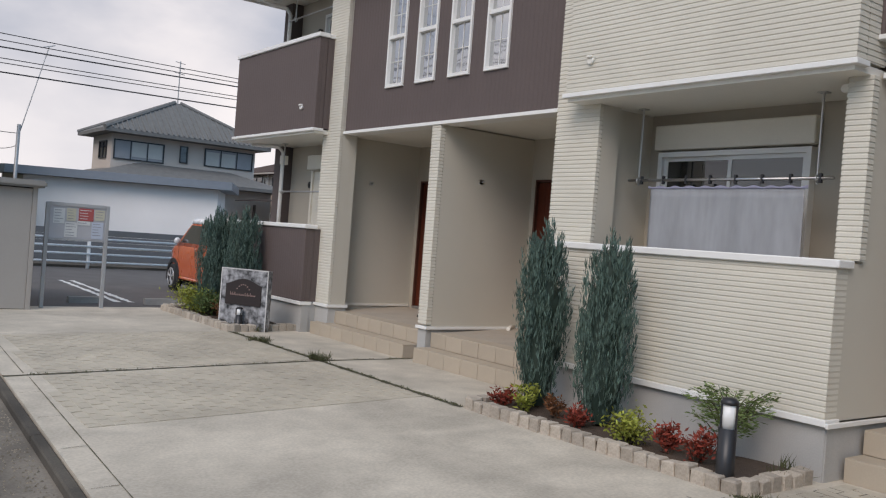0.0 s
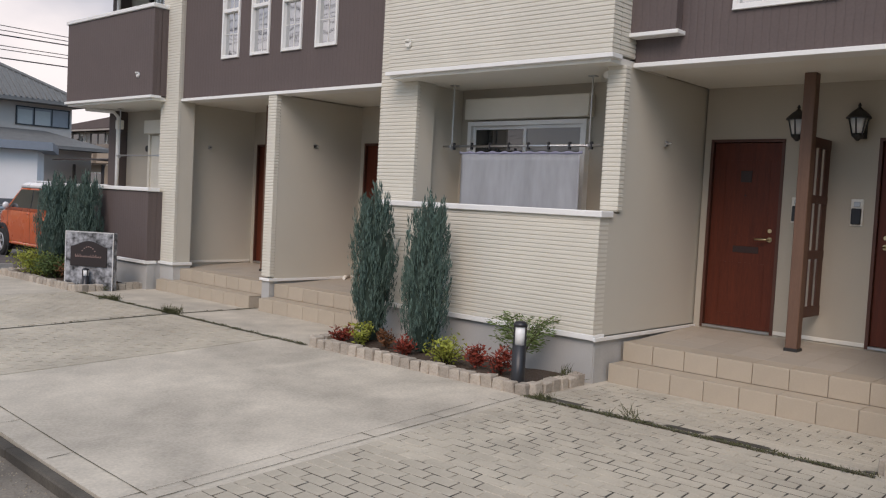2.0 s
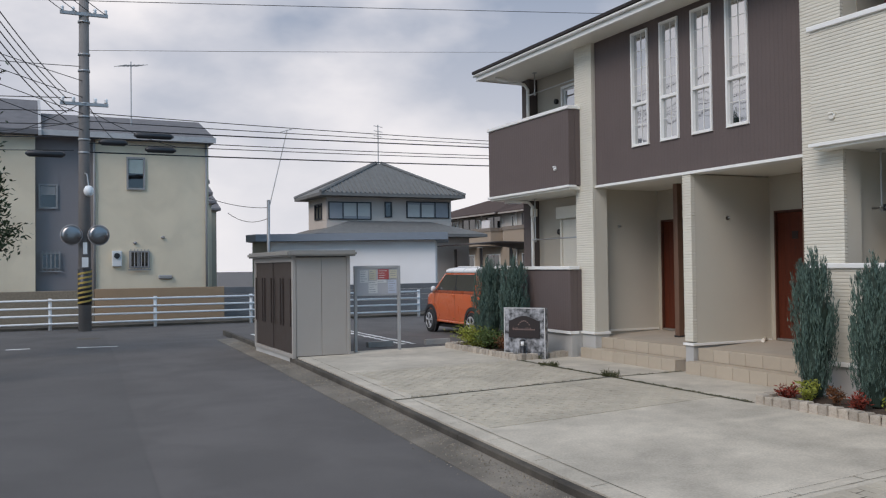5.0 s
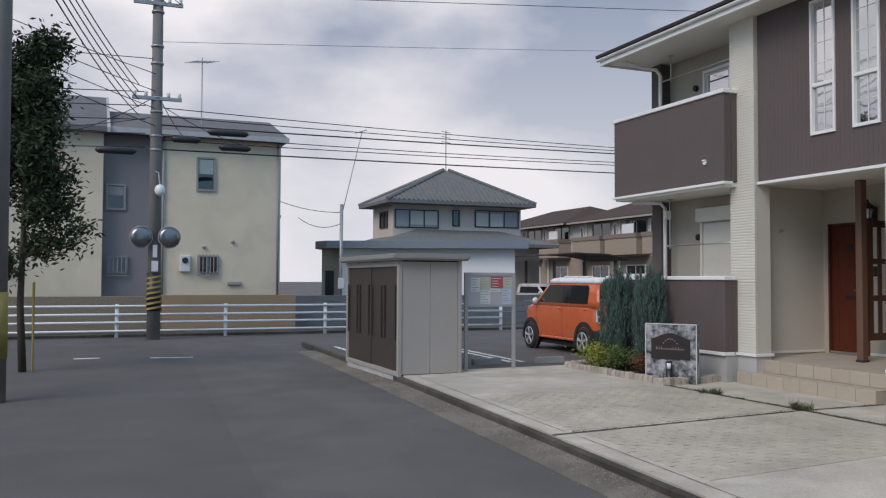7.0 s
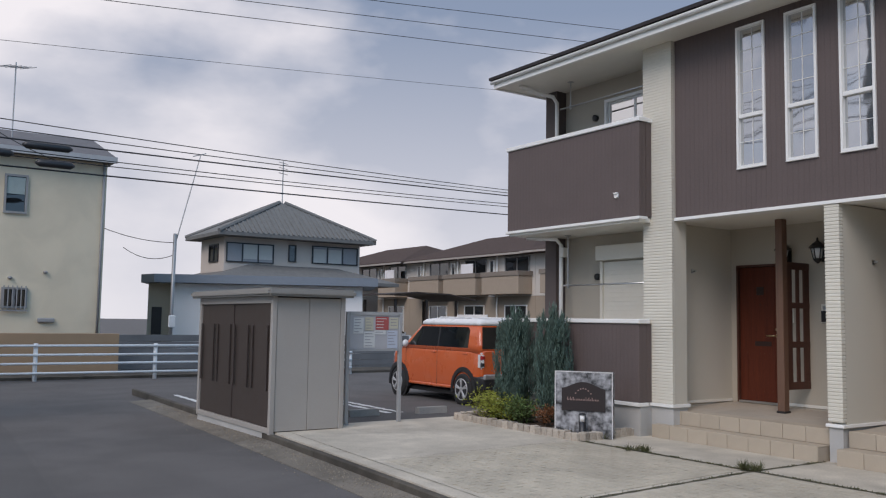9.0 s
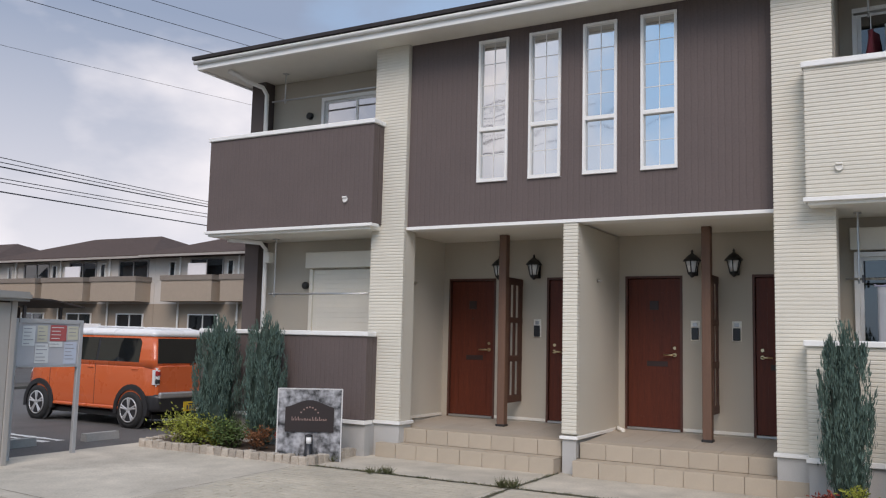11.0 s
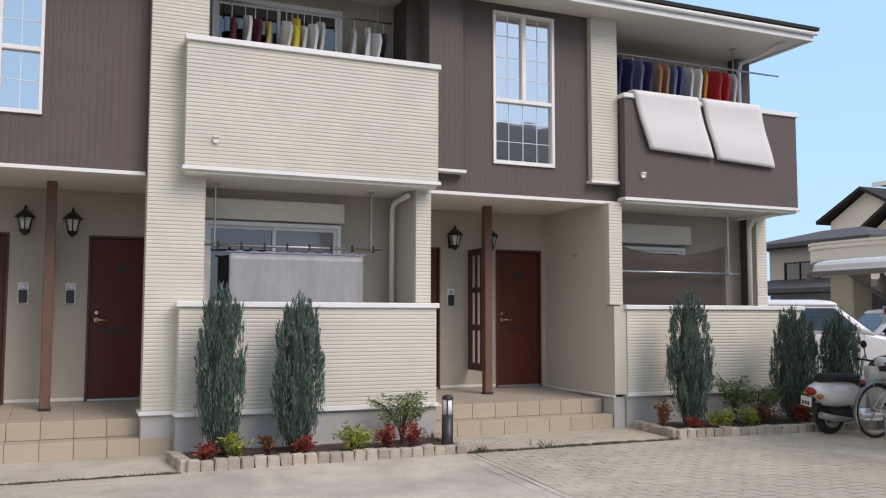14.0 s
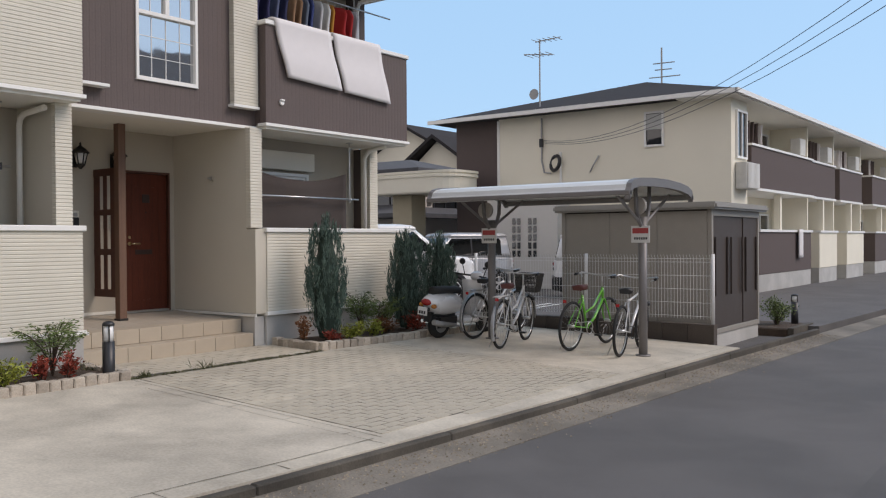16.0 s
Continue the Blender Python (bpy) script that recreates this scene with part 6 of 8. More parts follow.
part("blind", box(-1.64, -1.17, 30.662, 30.678, 4.28, 4.58), FRAMEG, yh)
facade_window(yh, 1.20, 1.90, 30.5, 1.73, 2.34, bars=6)
facade_window(yh, -1.65, -1.0, 30.7, 1.71, 2.29, bars=5)
facade_window(yh, -5.2, -4.4, 30.3, 1.75, 2.4, bars=5)
part("meter_box", box(0.63, 0.96, 30.36, 30.5, 1.78, 2.34, 0.02), PAPER, yh)
part("meter_dial", lathe((0.79, 30.35, 2.16), [(0.1, -0.03), (0.1, 0.01)], 14, axis="y"), DARK, yh)
part("pipe_cover", box(2.2, 2.68, 30.4, 30.5, 1.32, 1.46, 0.03), FRAMEG, yh)
for x, z in ((1.41, 2.62), (2.36, 2.82)):
    part("vent", ball((x, 30.46, z), (0.07, 0.08, 0.05), seg=10), FRAMEG, yh)
part("corner_pipe", tube([(3.9, 30.44, 6.28), (3.9, 30.44, 0.9)], 0.04, 8), FRAMEG, yh)
part("corner_pipe", tube([(0.06, 30.44, 6.28), (0.06, 30.44, 0.9)], 0.04, 8), FRAMEG, yh)
an = thing("television_antenna", (1.45, 32, 7.0), "thin rooftop television antenna on a mast", "antenna", "antennas")
part("mast", tube([(1.45, 32, 7.0), (1.45, 32, 9.45)], 0.022, 6), GALV, an)
part("boom", tube([(1.05, 31.7, 9.2), (1.85, 32.3, 9.4)], 0.018, 6), GALV, an)
for k in range(6):
    t = k / 5
    part("element", tube([(1.05 + 0.8 * t - 0.2, 31.7 + 0.6 * t + 0.25, 9.2 + 0.2 * t), (1.05 + 0.8 * t + 0.2, 31.7 + 0.6 * t - 0.25, 9.2 + 0.2 * t)], 0.012, 5), GALV, an)
for k in range(5):
    y0 = 38.0 + k * 7.0
    th = thing("terraced_house", (2, y0, -0.13), "pale yellow rendered terraced house in the receding row", "house", "terrace row")
    xe = -0.45 + (0.155 + 0.0068 * k) * (y0 - 3)
    part("wall", box(-6.0, xe, y0, y0 + 6.2, -0.3, 6.2), YEL_W if k % 2 else mat("buff_render", (0.40, 0.35, 0.27), 0.9, var=0.05), th)
    part("roof", prism([(y0 - 0.3, 6.2), (y0 - 0.3, 6.35), (y0 + 3.1, 7.6), (y0 + 6.5, 6.35), (y0 + 6.5, 6.2)], -6.3, xe + 0.3, "x"), ROOFG, th)
    for z in (1.3, 4.2):
        side_window(th, xe, y0 + 1.5, y0 + 2.6, z, z + 1.2, 1)
        side_window(th, xe, y0 + 4.0, y0 + 4.7, z + 0.2, z + 1.1, 1, cols=1)

# white shed-roofed garage and the tiled house behind
STUC = mat("white_stucco", (0.82, 0.79, 0.76), 0.9, var=0.05, scale=1, fine=50, bump=0.2)
TILER = mat("grey_roof_tile", (0.17, 0.165, 0.155), 0.85, var=0.18, scale=4, fine=30, bump=0.4, spec=0.25)
HW = mat("house_render", (0.54, 0.475, 0.42), 0.9, var=0.05, scale=1, fine=60, bump=0.2)
BLUER = mat("blue_grey_metal", (0.21, 0.235, 0.265), 0.5, 0.2, var=0.06, bump=0.05)
ga = thing("garage", (6.44, 33.5, 0.0), "low white rendered garage with blue-grey flat roof", "garage")
gx, gy = 6.44, 33.5
part("wall", box(gx + 0.5, gx + 7.4, gy + 0.5, gy + 4.8, -0.3, 2.76), STUC, ga)
part("wall", box(gx - 0.35, gx + 0.49, gy + 0.9, gy + 4.8, -0.3, 2.76), mat("beige_panel", (0.40, 0.36, 0.28), 0.8, var=0.05), ga)
part("roof", prism([(gx, gy), (gx + 7.93, gy), (gx + 7.93, gy + 5.2), (gx - 0.6, gy + 5.2), (gx - 0.6, gy + 0.8)], 2.77, 3.07), BLUER, ga)
part("door", box(gx - 0.2, gx + 0.15, gy + 0.86, gy + 0.9, 0.2, 1.9), DARK, ga)
ga.rotation_euler.z = radians(-26)

th = thing("tiled_house", (17.2, 50, -0.13), "two-storey house with grey tiled hip roof", "house")
part("wall", box(13.0, 21.0, 46.0, 49.6, -0.3, 5.85), HW, th)
part("wall", box(12.5, 21.8, 45.2, 50.4, -0.3, 3.45), HW, th)


def hip(x0, x1, y0, y1, z0, z1, inset, m, parent, ridge=None, thick=0.18):
    bm = bmesh.new()
    lo = [bm.verts.new((*p, z0)) for p in ((x0, y0), (x1, y0), (x1, y1), (x0, y1))]
    mi = [bm.verts.new((*p, z0 + thick)) for p in ((x0, y0), (x1, y0), (x1, y1), (x0, y1))]
    xa, xb, ya, yb = ridge
    if abs(xa - xb) < 0.01 and abs(ya - yb) < 0.01:
        t = bm.verts.new((xa, ya, z1))
        for k in range(4):
            bm.faces.new((mi[k], mi[(k + 1) % 4], t))
    elif abs(xa - xb) < 0.01:
        a, b = bm.verts.new((xa, ya, z1)), bm.verts.new((xb, yb, z1))
        bm.faces.new((mi[0], mi[1], a)), bm.faces.new((mi[1], mi[2], b, a)), bm.faces.new((mi[2], mi[3], b)), bm.faces.new((mi[3], mi[0], a, b))
    else:
        a, b = bm.verts.new((xa, ya, z1)), bm.verts.new((xb, yb, z1))
        bm.faces.new((mi[0], mi[1], b, a)), bm.faces.new((mi[1], mi[2], b)), bm.faces.new((mi[2], mi[3], a, b)), bm.faces.new((mi[3], mi[0], a))
    for k in range(4):
        bm.faces.new((lo[k], lo[(k + 1) % 4], mi[(k + 1) % 4], mi[k]))
    bm.faces.new(lo)
    bmesh.ops.recalc_face_normals(bm, faces=bm.faces[:])
    return part("roof", bm, m, parent)


main = hip(12.34, 21.5, 45.0, 50.4, 5.78, 8.02, 0, TILER, th, (16.7, 17.0, 47.6, 47.6))
hip(11.7, 22.4, 43.9, 51.4, 3.4, 5.0, 0, TILER, th, (16.4, 17.4, 47.6, 47.6))
for k in range(32):
    x = 12.45 + k * 0.285
    t = min((x - 12.34) / 4.36, (21.5 - x) / 4.5)
    if t > 0.03:
        part("tile_roll", tube([(x, 44.98, 5.98), (x, 45.0 + 2.6 * min(1, t), 5.98 + 2.03 * min(1, t))], 0.05, 5), TILER, main)
rg = bmesh.new()
for cx, cy in ((12.34, 45.0), (21.5, 45.0), (12.34, 50.4)):
    tube([(cx, cy, 5.98), (16.7 if cx < 17 else 17.0, 47.6, 8.05)], 0.12, 6, rg)
part("ridge", rg, TILER, main)
CURT = mat("curtained_pane", (0.30, 0.30, 0.31), 0.25, var=0.08, scale=2)
facade_window(th, 13.1, 15.75, 46.0, 4.46, 5.50, fm=DARK, cols=3, pane=CURT)
facade_window(th, 16.6, 17.05, 46.0, 4.62, 5.55, fm=DARK, cols=1)
facade_window(th, 18.0, 20.85, 46.0, 4.6, 5.60, fm=DARK, cols=3, pane=CURT)
CURT = mat("window_blind", (0.5, 0.5, 0.47), 0.8, var=0.05)
for a, b in ((14.05, 14.8), (14.9, 15.65), (18.1, 18.85), (19.0, 19.8)):
    part("blind", box(a, b, 45.955, 45.975, 4.66, 5.42), CURT, th)
side_window(th, 13.0, 46.8, 48.2, 4.5, 5.45, -1, DARK)
th.location.x += 0.5
tb = thing("television_antenna", (17.35, 47.6, 7.95), "television antenna on the tiled house ridge", "antenna", "antennas")
part("mast", tube([(17.35, 47.6, 7.9), (17.35, 47.6, 10.4)], 0.03, 6), GALV, tb)
for k in range(3):
    part("element", tube([(17.0, 47.4, 9.7 + 0.3 * k), (17.7, 47.8, 9.7 + 0.3 * k)], 0.02, 5), GALV, tb)

# long apartment row behind the car park
ROWU, ROWL, ROWB, ROWR = mat("row_cream", (0.60, 0.55, 0.49), 0.9, var=0.04), mat("row_tan", (0.36, 0.29, 0.22), 0.9, var=0.05), mat("row_balcony", (0.36, 0.285, 0.215), 0.85, var=0.06), mat("row_roof", (0.08, 0.056, 0.048), 0.95, var=0.2, scale=4, bump=0.4, spec=0.15)
for k in range(3):
    y0 = 25.9 + k * 13.0
    ar = thing("apartment_row", (31, y0 + 6, -0.13), "tan and cream two-storey apartment row with brown roof", "building", "apartment rows")
    part("wall", box(28.6, 36, y0, y0 + 12.98, 2.7, 5.02), ROWU, ar)
    part("wall", box(28.6, 36, y0, y0 + 12.98, -0.8, 2.69), ROWL, ar)
    hip(27.7 + 0.25 * (k % 2), 36.8, y0 - 0.35, y0 + 13.3, 5.03 + 0.01 * k, 6.72, 0, ROWR, ar, (32.2, 32.2, y0 + 3.6, y0 + 9.2), 0.12)
    part("gutter", box(27.62 + 0.25 * (k % 2), 27.69 + 0.25 * (k % 2), y0 - 0.3, y0 + 13.2, 5.0, 5.11), mat("row_gutter", (0.36, 0.32, 0.28), 0.7), ar)
    for j in range(3):
        yb = y0 + (0.25, 4.2, 8.1)[j]
        bal = part("balcony", box(27.6, 28.6, yb, yb + 3.35, 2.78, 3.80, 0.01), ROWB, ar)
        part("coping", box(27.55, 28.6, yb - 0.05, yb + 3.4, 3.801, 4.05), mat("row_coping", (0.22, 0.18, 0.145), 0.7), bal)
        side_window(ar, 28.6, yb + 0.2, yb + 2.4, 3.3, 4.95, -1, FRAMEG)
        side_window(ar, 28.6, yb + 3.42, yb + 3.85, 3.95, 4.85, -1, WHITE, 1)
        side_window(ar, 28.6, yb + 0.4, yb + 2.4, 0.3, 2.2, -1, WHITE)
        part("pipe", tube([(28.5, yb + 3.05, 5.2), (28.5, yb + 3.05, 0)], 0.05, 6), WHITE, ar)
        if (j + k) % 2 == 0:
            part("laundry", box(27.9, 27.95, yb + 0.7, yb + 1.9, 4.05, 4.65), FUT, ar)
    ar.location.z += 0.32
pfence = thing("panel_fence", (24, 30, -0.13), "white boundary panels behind the car park", "fence")
for a, b, z in ((24.0, 27.0, 1.2), (28.0, 31.0, 1.2), (32.9, 34.5, 1.75), (37.2, 39.8, 1.9)):
    part("panel", box(24.0, 24.06, a, b, -0.2, z, 0.01), STUC, pfence)
cp = thing("carport", (22, 42, -0.13), "dark brown aluminium carport with arched roof", "carport")
for x, y in ((20.1, 40.6), (22.0, 40.6), (23.9, 40.6), (20.1, 43.8), (23.9, 43.8)):
    part("post", box(x - 0.06, x + 0.06, y - 0.06, y + 0.06, -0.7, 2.4), SHEDD, cp)
part("roof", loft([[(19.2, y, 2.62), (21.0, y, 2.78), (23.0, y, 2.74), (24.8, y, 2.46), (24.8, y, 2.40), (23.0, y, 2.68), (21.0, y, 2.72), (19.2, y, 2.56)] for y in (40.0, 42, 44.4)], smooth=False), SHEDD, cp)
cp.location += Vector((0.6, 0, 0.25))

# ---- street pole, wires, tree ----
POLE = mat("pole_concrete", (0.19, 0.172, 0.158), 0.9, var=0.12, scale=4, fine=60, bump=0.3)
WIRE = mat("cable_black", (0.02, 0.02, 0.022), 0.7, var=0.1, bump=0)
HAZY = mat("hazard_yellow", (0.36, 0.25, 0.06), 0.6, var=0.1)
px, py = -0.47, 26.3
up = thing("utility_pole", (px, py, -0.13), "concrete utility pole with cross arms, lamp and traffic mirrors", "utility pole")
part("shaft", tube([(px, py, -0.4), (px, py, 12.2)], [0.19, 0.13], 16), POLE, up)
for z, hw in ((6.7, 0.68), (9.45, 0.68), (10.6, 0.9)):
    arm = part("cross_arm", box(px - hw, px + hw, py - 0.16, py - 0.08, z - 0.05, z + 0.05, 0.006), GALV, up)
    for s in (-0.9, -0.45, 0.45, 0.9):
        part("insulator", lathe((px + s * hw, py - 0.12, z + 0.05), [(0.03, 0), (0.06, 0.03), (0.035, 0.07), (0.06, 0.10), (0.03, 0.15)], 10), LIT, arm)
for z in (5.2, 5.6, 6.3, 6.7, 7.7, 8.2, 9.2):
    part("band", lathe((px, py, z), [(0.178, 0), (0.178, 0.06)], 16), GALV, up)
sl = part("street_lamp", ball((px + 0.1, py - 0.32, 4.05), (0.15, 0.15, 0.17)), LIT, up, "white globe street lamp")
part("lamp_arm", tube([(px, py - 0.15, 4.6), (px + 0.06, py - 0.28, 4.55), (px + 0.1, py - 0.32, 4.2)], 0.025, 6), GALV, sl)
for s in (-1, 1):
    mr = part("traffic_mirror", lathe((px + s * 0.38, py - 0.25, 2.72), [(0.29, 0.0), (0.29, -0.02), (0.2, -0.055), (0.05, -0.065)], 22, axis="y"), mat("mirror_face", (0.26, 0.25, 0.245), 0.3, 1.0, var=0.05), up, "round convex traffic mirror")
    part("mirror_rim", torus((px + s * 0.38, py - 0.25, 2.72), (0, 1, 0), 0.295, 0.022, 22, 6), mat("mirror_orange", (0.30, 0.28, 0.27), 0.5), mr)
    part("mirror_arm", tube([(px, py - 0.1, 2.9), (px + s * 0.38, py - 0.2, 2.75)], 0.02, 6), GALV, mr)
guard = lathe((px, py, 0.62), [(0.205, 0), (0.203, 1.08)], 18)
part("hazard_sleeve", guard, DARK, up)
hz = bmesh.new()
for k in range(7):
    rows = []
    for a in range(9):
        ang = radians(-170 + 40 * a / 1.0 * 0.5)
        z = 0.64 + k * 0.145 + a * 0.012
        rows.append([hz.verts.new((px + 0.209 * math.cos(ang), py + 0.209 * math.sin(ang), z)), hz.verts.new((px + 0.209 * math.cos(ang), py + 0.209 * math.sin(ang), z + 0.06))])
    for p, q in zip(rows, rows[1:]):
        hz.faces.new((p[0], q[0], q[1], p[1]))
part("hazard_stripes", hz, HAZY, up, "yellow hazard stripes")
part("notice", box(px - 0.09, px + 0.09, py - 0.225, py - 0.2, 1.75, 2.05), PAPER, up)
part("notice", box(px - 0.06, px + 0.06, py - 0.222, py - 0.2, 2.15, 2.5), PAPER, up)


def wire(a, b, sag, r=0.014, n=14, name="overhead_wire"):
    a, b = Vector(a), Vector(b)
    pts = [a.lerp(b, i / n) - Vector((0, 0, 4 * sag * (i / n) * (1 - i / n))) for i in range(n + 1)]
    return solid(name, tube(pts, r, 5), WIRE, "black overhead cable strung between utility poles", "cable", group="overhead cables")


# the bundle of cables that leaves the pole over the houses
for k, (z0, z1) in enumerate(((5.25, 6.02), (5.52, 6.42), (5.68, 6.62), (5.95, 6.80), (6.2, 7.0), (6.45, 7.2))):
    wire((px, py - 0.1, z0), (px + 2.13 * 19.0, py + 2.13 * 3.7, z0 + 2.13 * (z1 - z0)), 0.12 + 0.08 * (k % 3), 0.022 if k in (0, 3) else 0.014, 22)
for z0, rise in ((10.28, 0.0951), (10.75, 0.107), (11.22, 0.118)):
    wire((-8.0, 30, z0 + 0.6 - 8 * rise + 0.14), (48, 30, z0 + 0.6 + 48 * rise + 0.14), 0.05, 0.013, 12)
wire((px, py - 0.1, 8.35), (37.5, 33.8, 13.8), 0.1, 0.007, 22)
wire((px, py - 0.1, 7.85), (-40, 30, 9.4), 0.3, 0.012, 22)
for k in range(5):
    wire((px - 0.5, py - 0.1, 6.2 + 0.22 * k), (-3.4 - 0.1 * k, 13.4, 6.6 + 0.35 * k), 0.25, 0.014)
    wire((px - 0.3, py, 5.3 + 0.4 * k), (-44, 31, 6.5 + 0.4 * k), 0.6, 0.014, 20)
for k in range(4):
    wire((px + 0.6 - 0.4 * k, py - 0.12, 9.5), (-9.0 - 0.4 * k, 9.0, 11.5 + 0.2 * k), 0.35, 0.012, 12)
    wire((px, py - 0.1, 5.9 + 0.5 * k), (-16, 12 + 2 * k, 10.5 + 0.4 * k), 0.5, 0.012, 14)
for (x, y, z), za in (((0.8, 30.4, 6.2), 6.3), ((2.9, 30.4, 6.1), 6.0), ((-3.2, 30.2, 6.1), 6.2), ((-5.5, 30.2, 6.2), 5.6)):
    wire((px, py - 0.05, za + 0.6), (x, y, z), 0.15, 0.012, 8)
for x, z, l in ((-1.55, 5.15, 0.9), (0.35, 5.58, 0.65), (1.55, 5.85, 1.0), (1.75, 5.42, 0.75)):
    sl = tube([(x - l / 2 - 0.1, py - 0.05, z), (x - l / 2, py - 0.05, z), (x + l / 2, py - 0.05, z), (x + l / 2 + 0.1, py - 0.05, z)], [0.03, 0.10, 0.10, 0.03], 10)
    solid("cable_closure", sl, DARK, "black cable splice closure hanging on the wires", "cable closure", group="cable closures")
p2 = thing("utility_pole", (-3.4, 13.45, -0.13), "concrete utility pole with yellow hazard sleeve by the road", "utility pole")
part("shaft", tube([(-3.4, 13.45, -0.4), (-3.4, 13.45, 11)], [0.15, 0.11], 16), POLE, p2)
part("hazard_sleeve", lathe((-3.4, 13.45, 0.45), [(0.158, 0), (0.156, 0.9)], 16), mat("faded_yellow", (0.30, 0.23, 0.06), 0.7, var=0.3), p2)
p3 = thing("service_pole", (6.34, 31.2, -0.13), "slim grey service pole with meter box", "utility pole")
part("shaft", tube([(6.32, 31.0, -0.3), (6.36, 31.0, 4.3)], 0.06, 10), GALV, p3)
part("meter_box", box(6.22, 6.44, 30.85, 30.95, 1.2, 1.6, 0.02), PAPER, p3)
part("mast", tube([(6.36, 31.0, 3.9), (7.12, 31.0, 7.05)], 0.018, 6), GALV, p3, "thin leaning mast")
part("crossbar", tube([(6.85, 31.0, 6.95), (7.3, 31.0, 7.1)], 0.016, 6), GALV, p3)
wire((6.36, 31.0, 4.0), (4.0, 31.0, 4.35), 0.12, 0.012, 8)
wire((6.36, 31.0, 3.6), (5.2, 33.0, 3.9), 0.25, 0.012, 8)


def tree(x, y, z0, h0, h1, rad, label, seed, m, n=9000):
    rng = random.Random(seed)
    t = thing("street_tree", (x, y, z0), label, "tree")
    tr = tube([(x, y, z0 - 0.1), (x - 0.06, y, z0 + 1.2), (x - 0.04, y + 0.03, z0 + h0 + 0.6), (x, y, h1 - 0.8)], [0.075, 0.06, 0.05, 0.015], 9)
    limbs = []
    for k in range(34):
        u = rng.random()
        z = h0 + (h1 - h0 - 0.5) * u
        a = rng.uniform(0, 6.28)
        r = rad * (0.55 + 0.45 * math.sin(math.pi * min(1, u * 0.9 + 0.18))) * (1 - 0.55 * max(0, u - 0.5)) * rng.uniform(0.6, 1.12)
        p1 = Vector((x + r * math.cos(a), y + r * math.sin(a), z + r * 0.45))
        tube([(x, y, z), (x + r * 0.5 * math.cos(a), y + r * 0.5 * math.sin(a), z + r * 0.3), p1], [0.025, 0.016, 0.006], 5, tr)
        limbs.append((Vector((x, y, z)), p1))
    part("trunk", tr, BARK, t)
    lv = bmesh.new()
    for k in range(n):
        a, b = rng.choice(limbs)
        u = 0.35 + 0.68 * rng.random()
        q = a.lerp(b, u) + Vector((rng.gauss(0, 1), rng.gauss(0, 1), rng.gauss(0, 0.9))) * 0.17
        blade(lv, q, Vector((rng.uniform(-1, 1), rng.uniform(-1, 1), rng.uniform(-0.6, 0.9))), rng.uniform(0.09, 0.17), rng.uniform(0.035, 0.06), rng, 0.3)
    part("crown", lv, m, t)
    part("stake", tube([(x + 0.16, y, z0 - 0.1), (x + 0.16, y, z0 + 1.6)], 0.025, 6), HAZY, t)


TREEL = leafmat("dark_conifer_leaf", (0.035, 0.052, 0.022), 0.45)
tree(-3.3, 17.6, -0.13, 1.5, 6.2, 1.12, "dense dark green street tree with thin trunk", 81, TREEL, 17000)

# ---- bicycle shelter, scooter, bicycles ----
SHEL = mat("shelter_grey", (0.19, 0.18, 0.175), 0.5, 0.3, var=0.08, bump=0.05)
POLY = mat("shelter_roof", (0.62, 0.63, 0.62), 0.35, var=0.06, scale=2, bump=0.05)
sh = thing("bicycle_shelter", (3.6, -2.9, 0), "cantilever bicycle shelter with curved pale roof on steel posts", "bicycle shelter")
prof = [(-1.93, 2.02), (-1.96, 2.08), (-1.98, 2.15), (-2.05, 2.21), (-2.2, 2.25), (-2.6, 2.28), (-3.1, 2.28), (-3.5, 2.25), (-3.78, 2.20), (-3.92, 2.13), (-3.95, 2.06)]
prof = [(y, 2.00 + (z - 2.02) * 0.72) for y, z in prof]
ring = prof + [(y, z - 0.045) for y, z in prof[::-1]]
part("roof", loft([[(x, y, z) for y, z in ring] for x in (2.20, 3.2, 4.2, 5.16)], smooth=False), POLY, sh, "pale translucent curved roof")
for x in (2.13, 5.16):
    part("end_frame", loft([[(xx, y, z + (0.012 if i < len(prof) else -0.05)) for i, (y, z) in enumerate(ring)] for xx in (x, x + 0.07)], smooth=False), SHEL, sh)
part("front_beam", box(2.13, 5.23, -1.975, -1.915, 1.96, 2.02, 0.008), SHEL, sh)
part("back_beam", box(2.13, 5.23, -3.98, -3.90, 1.96, 2.03, 0.008), SHEL, sh)
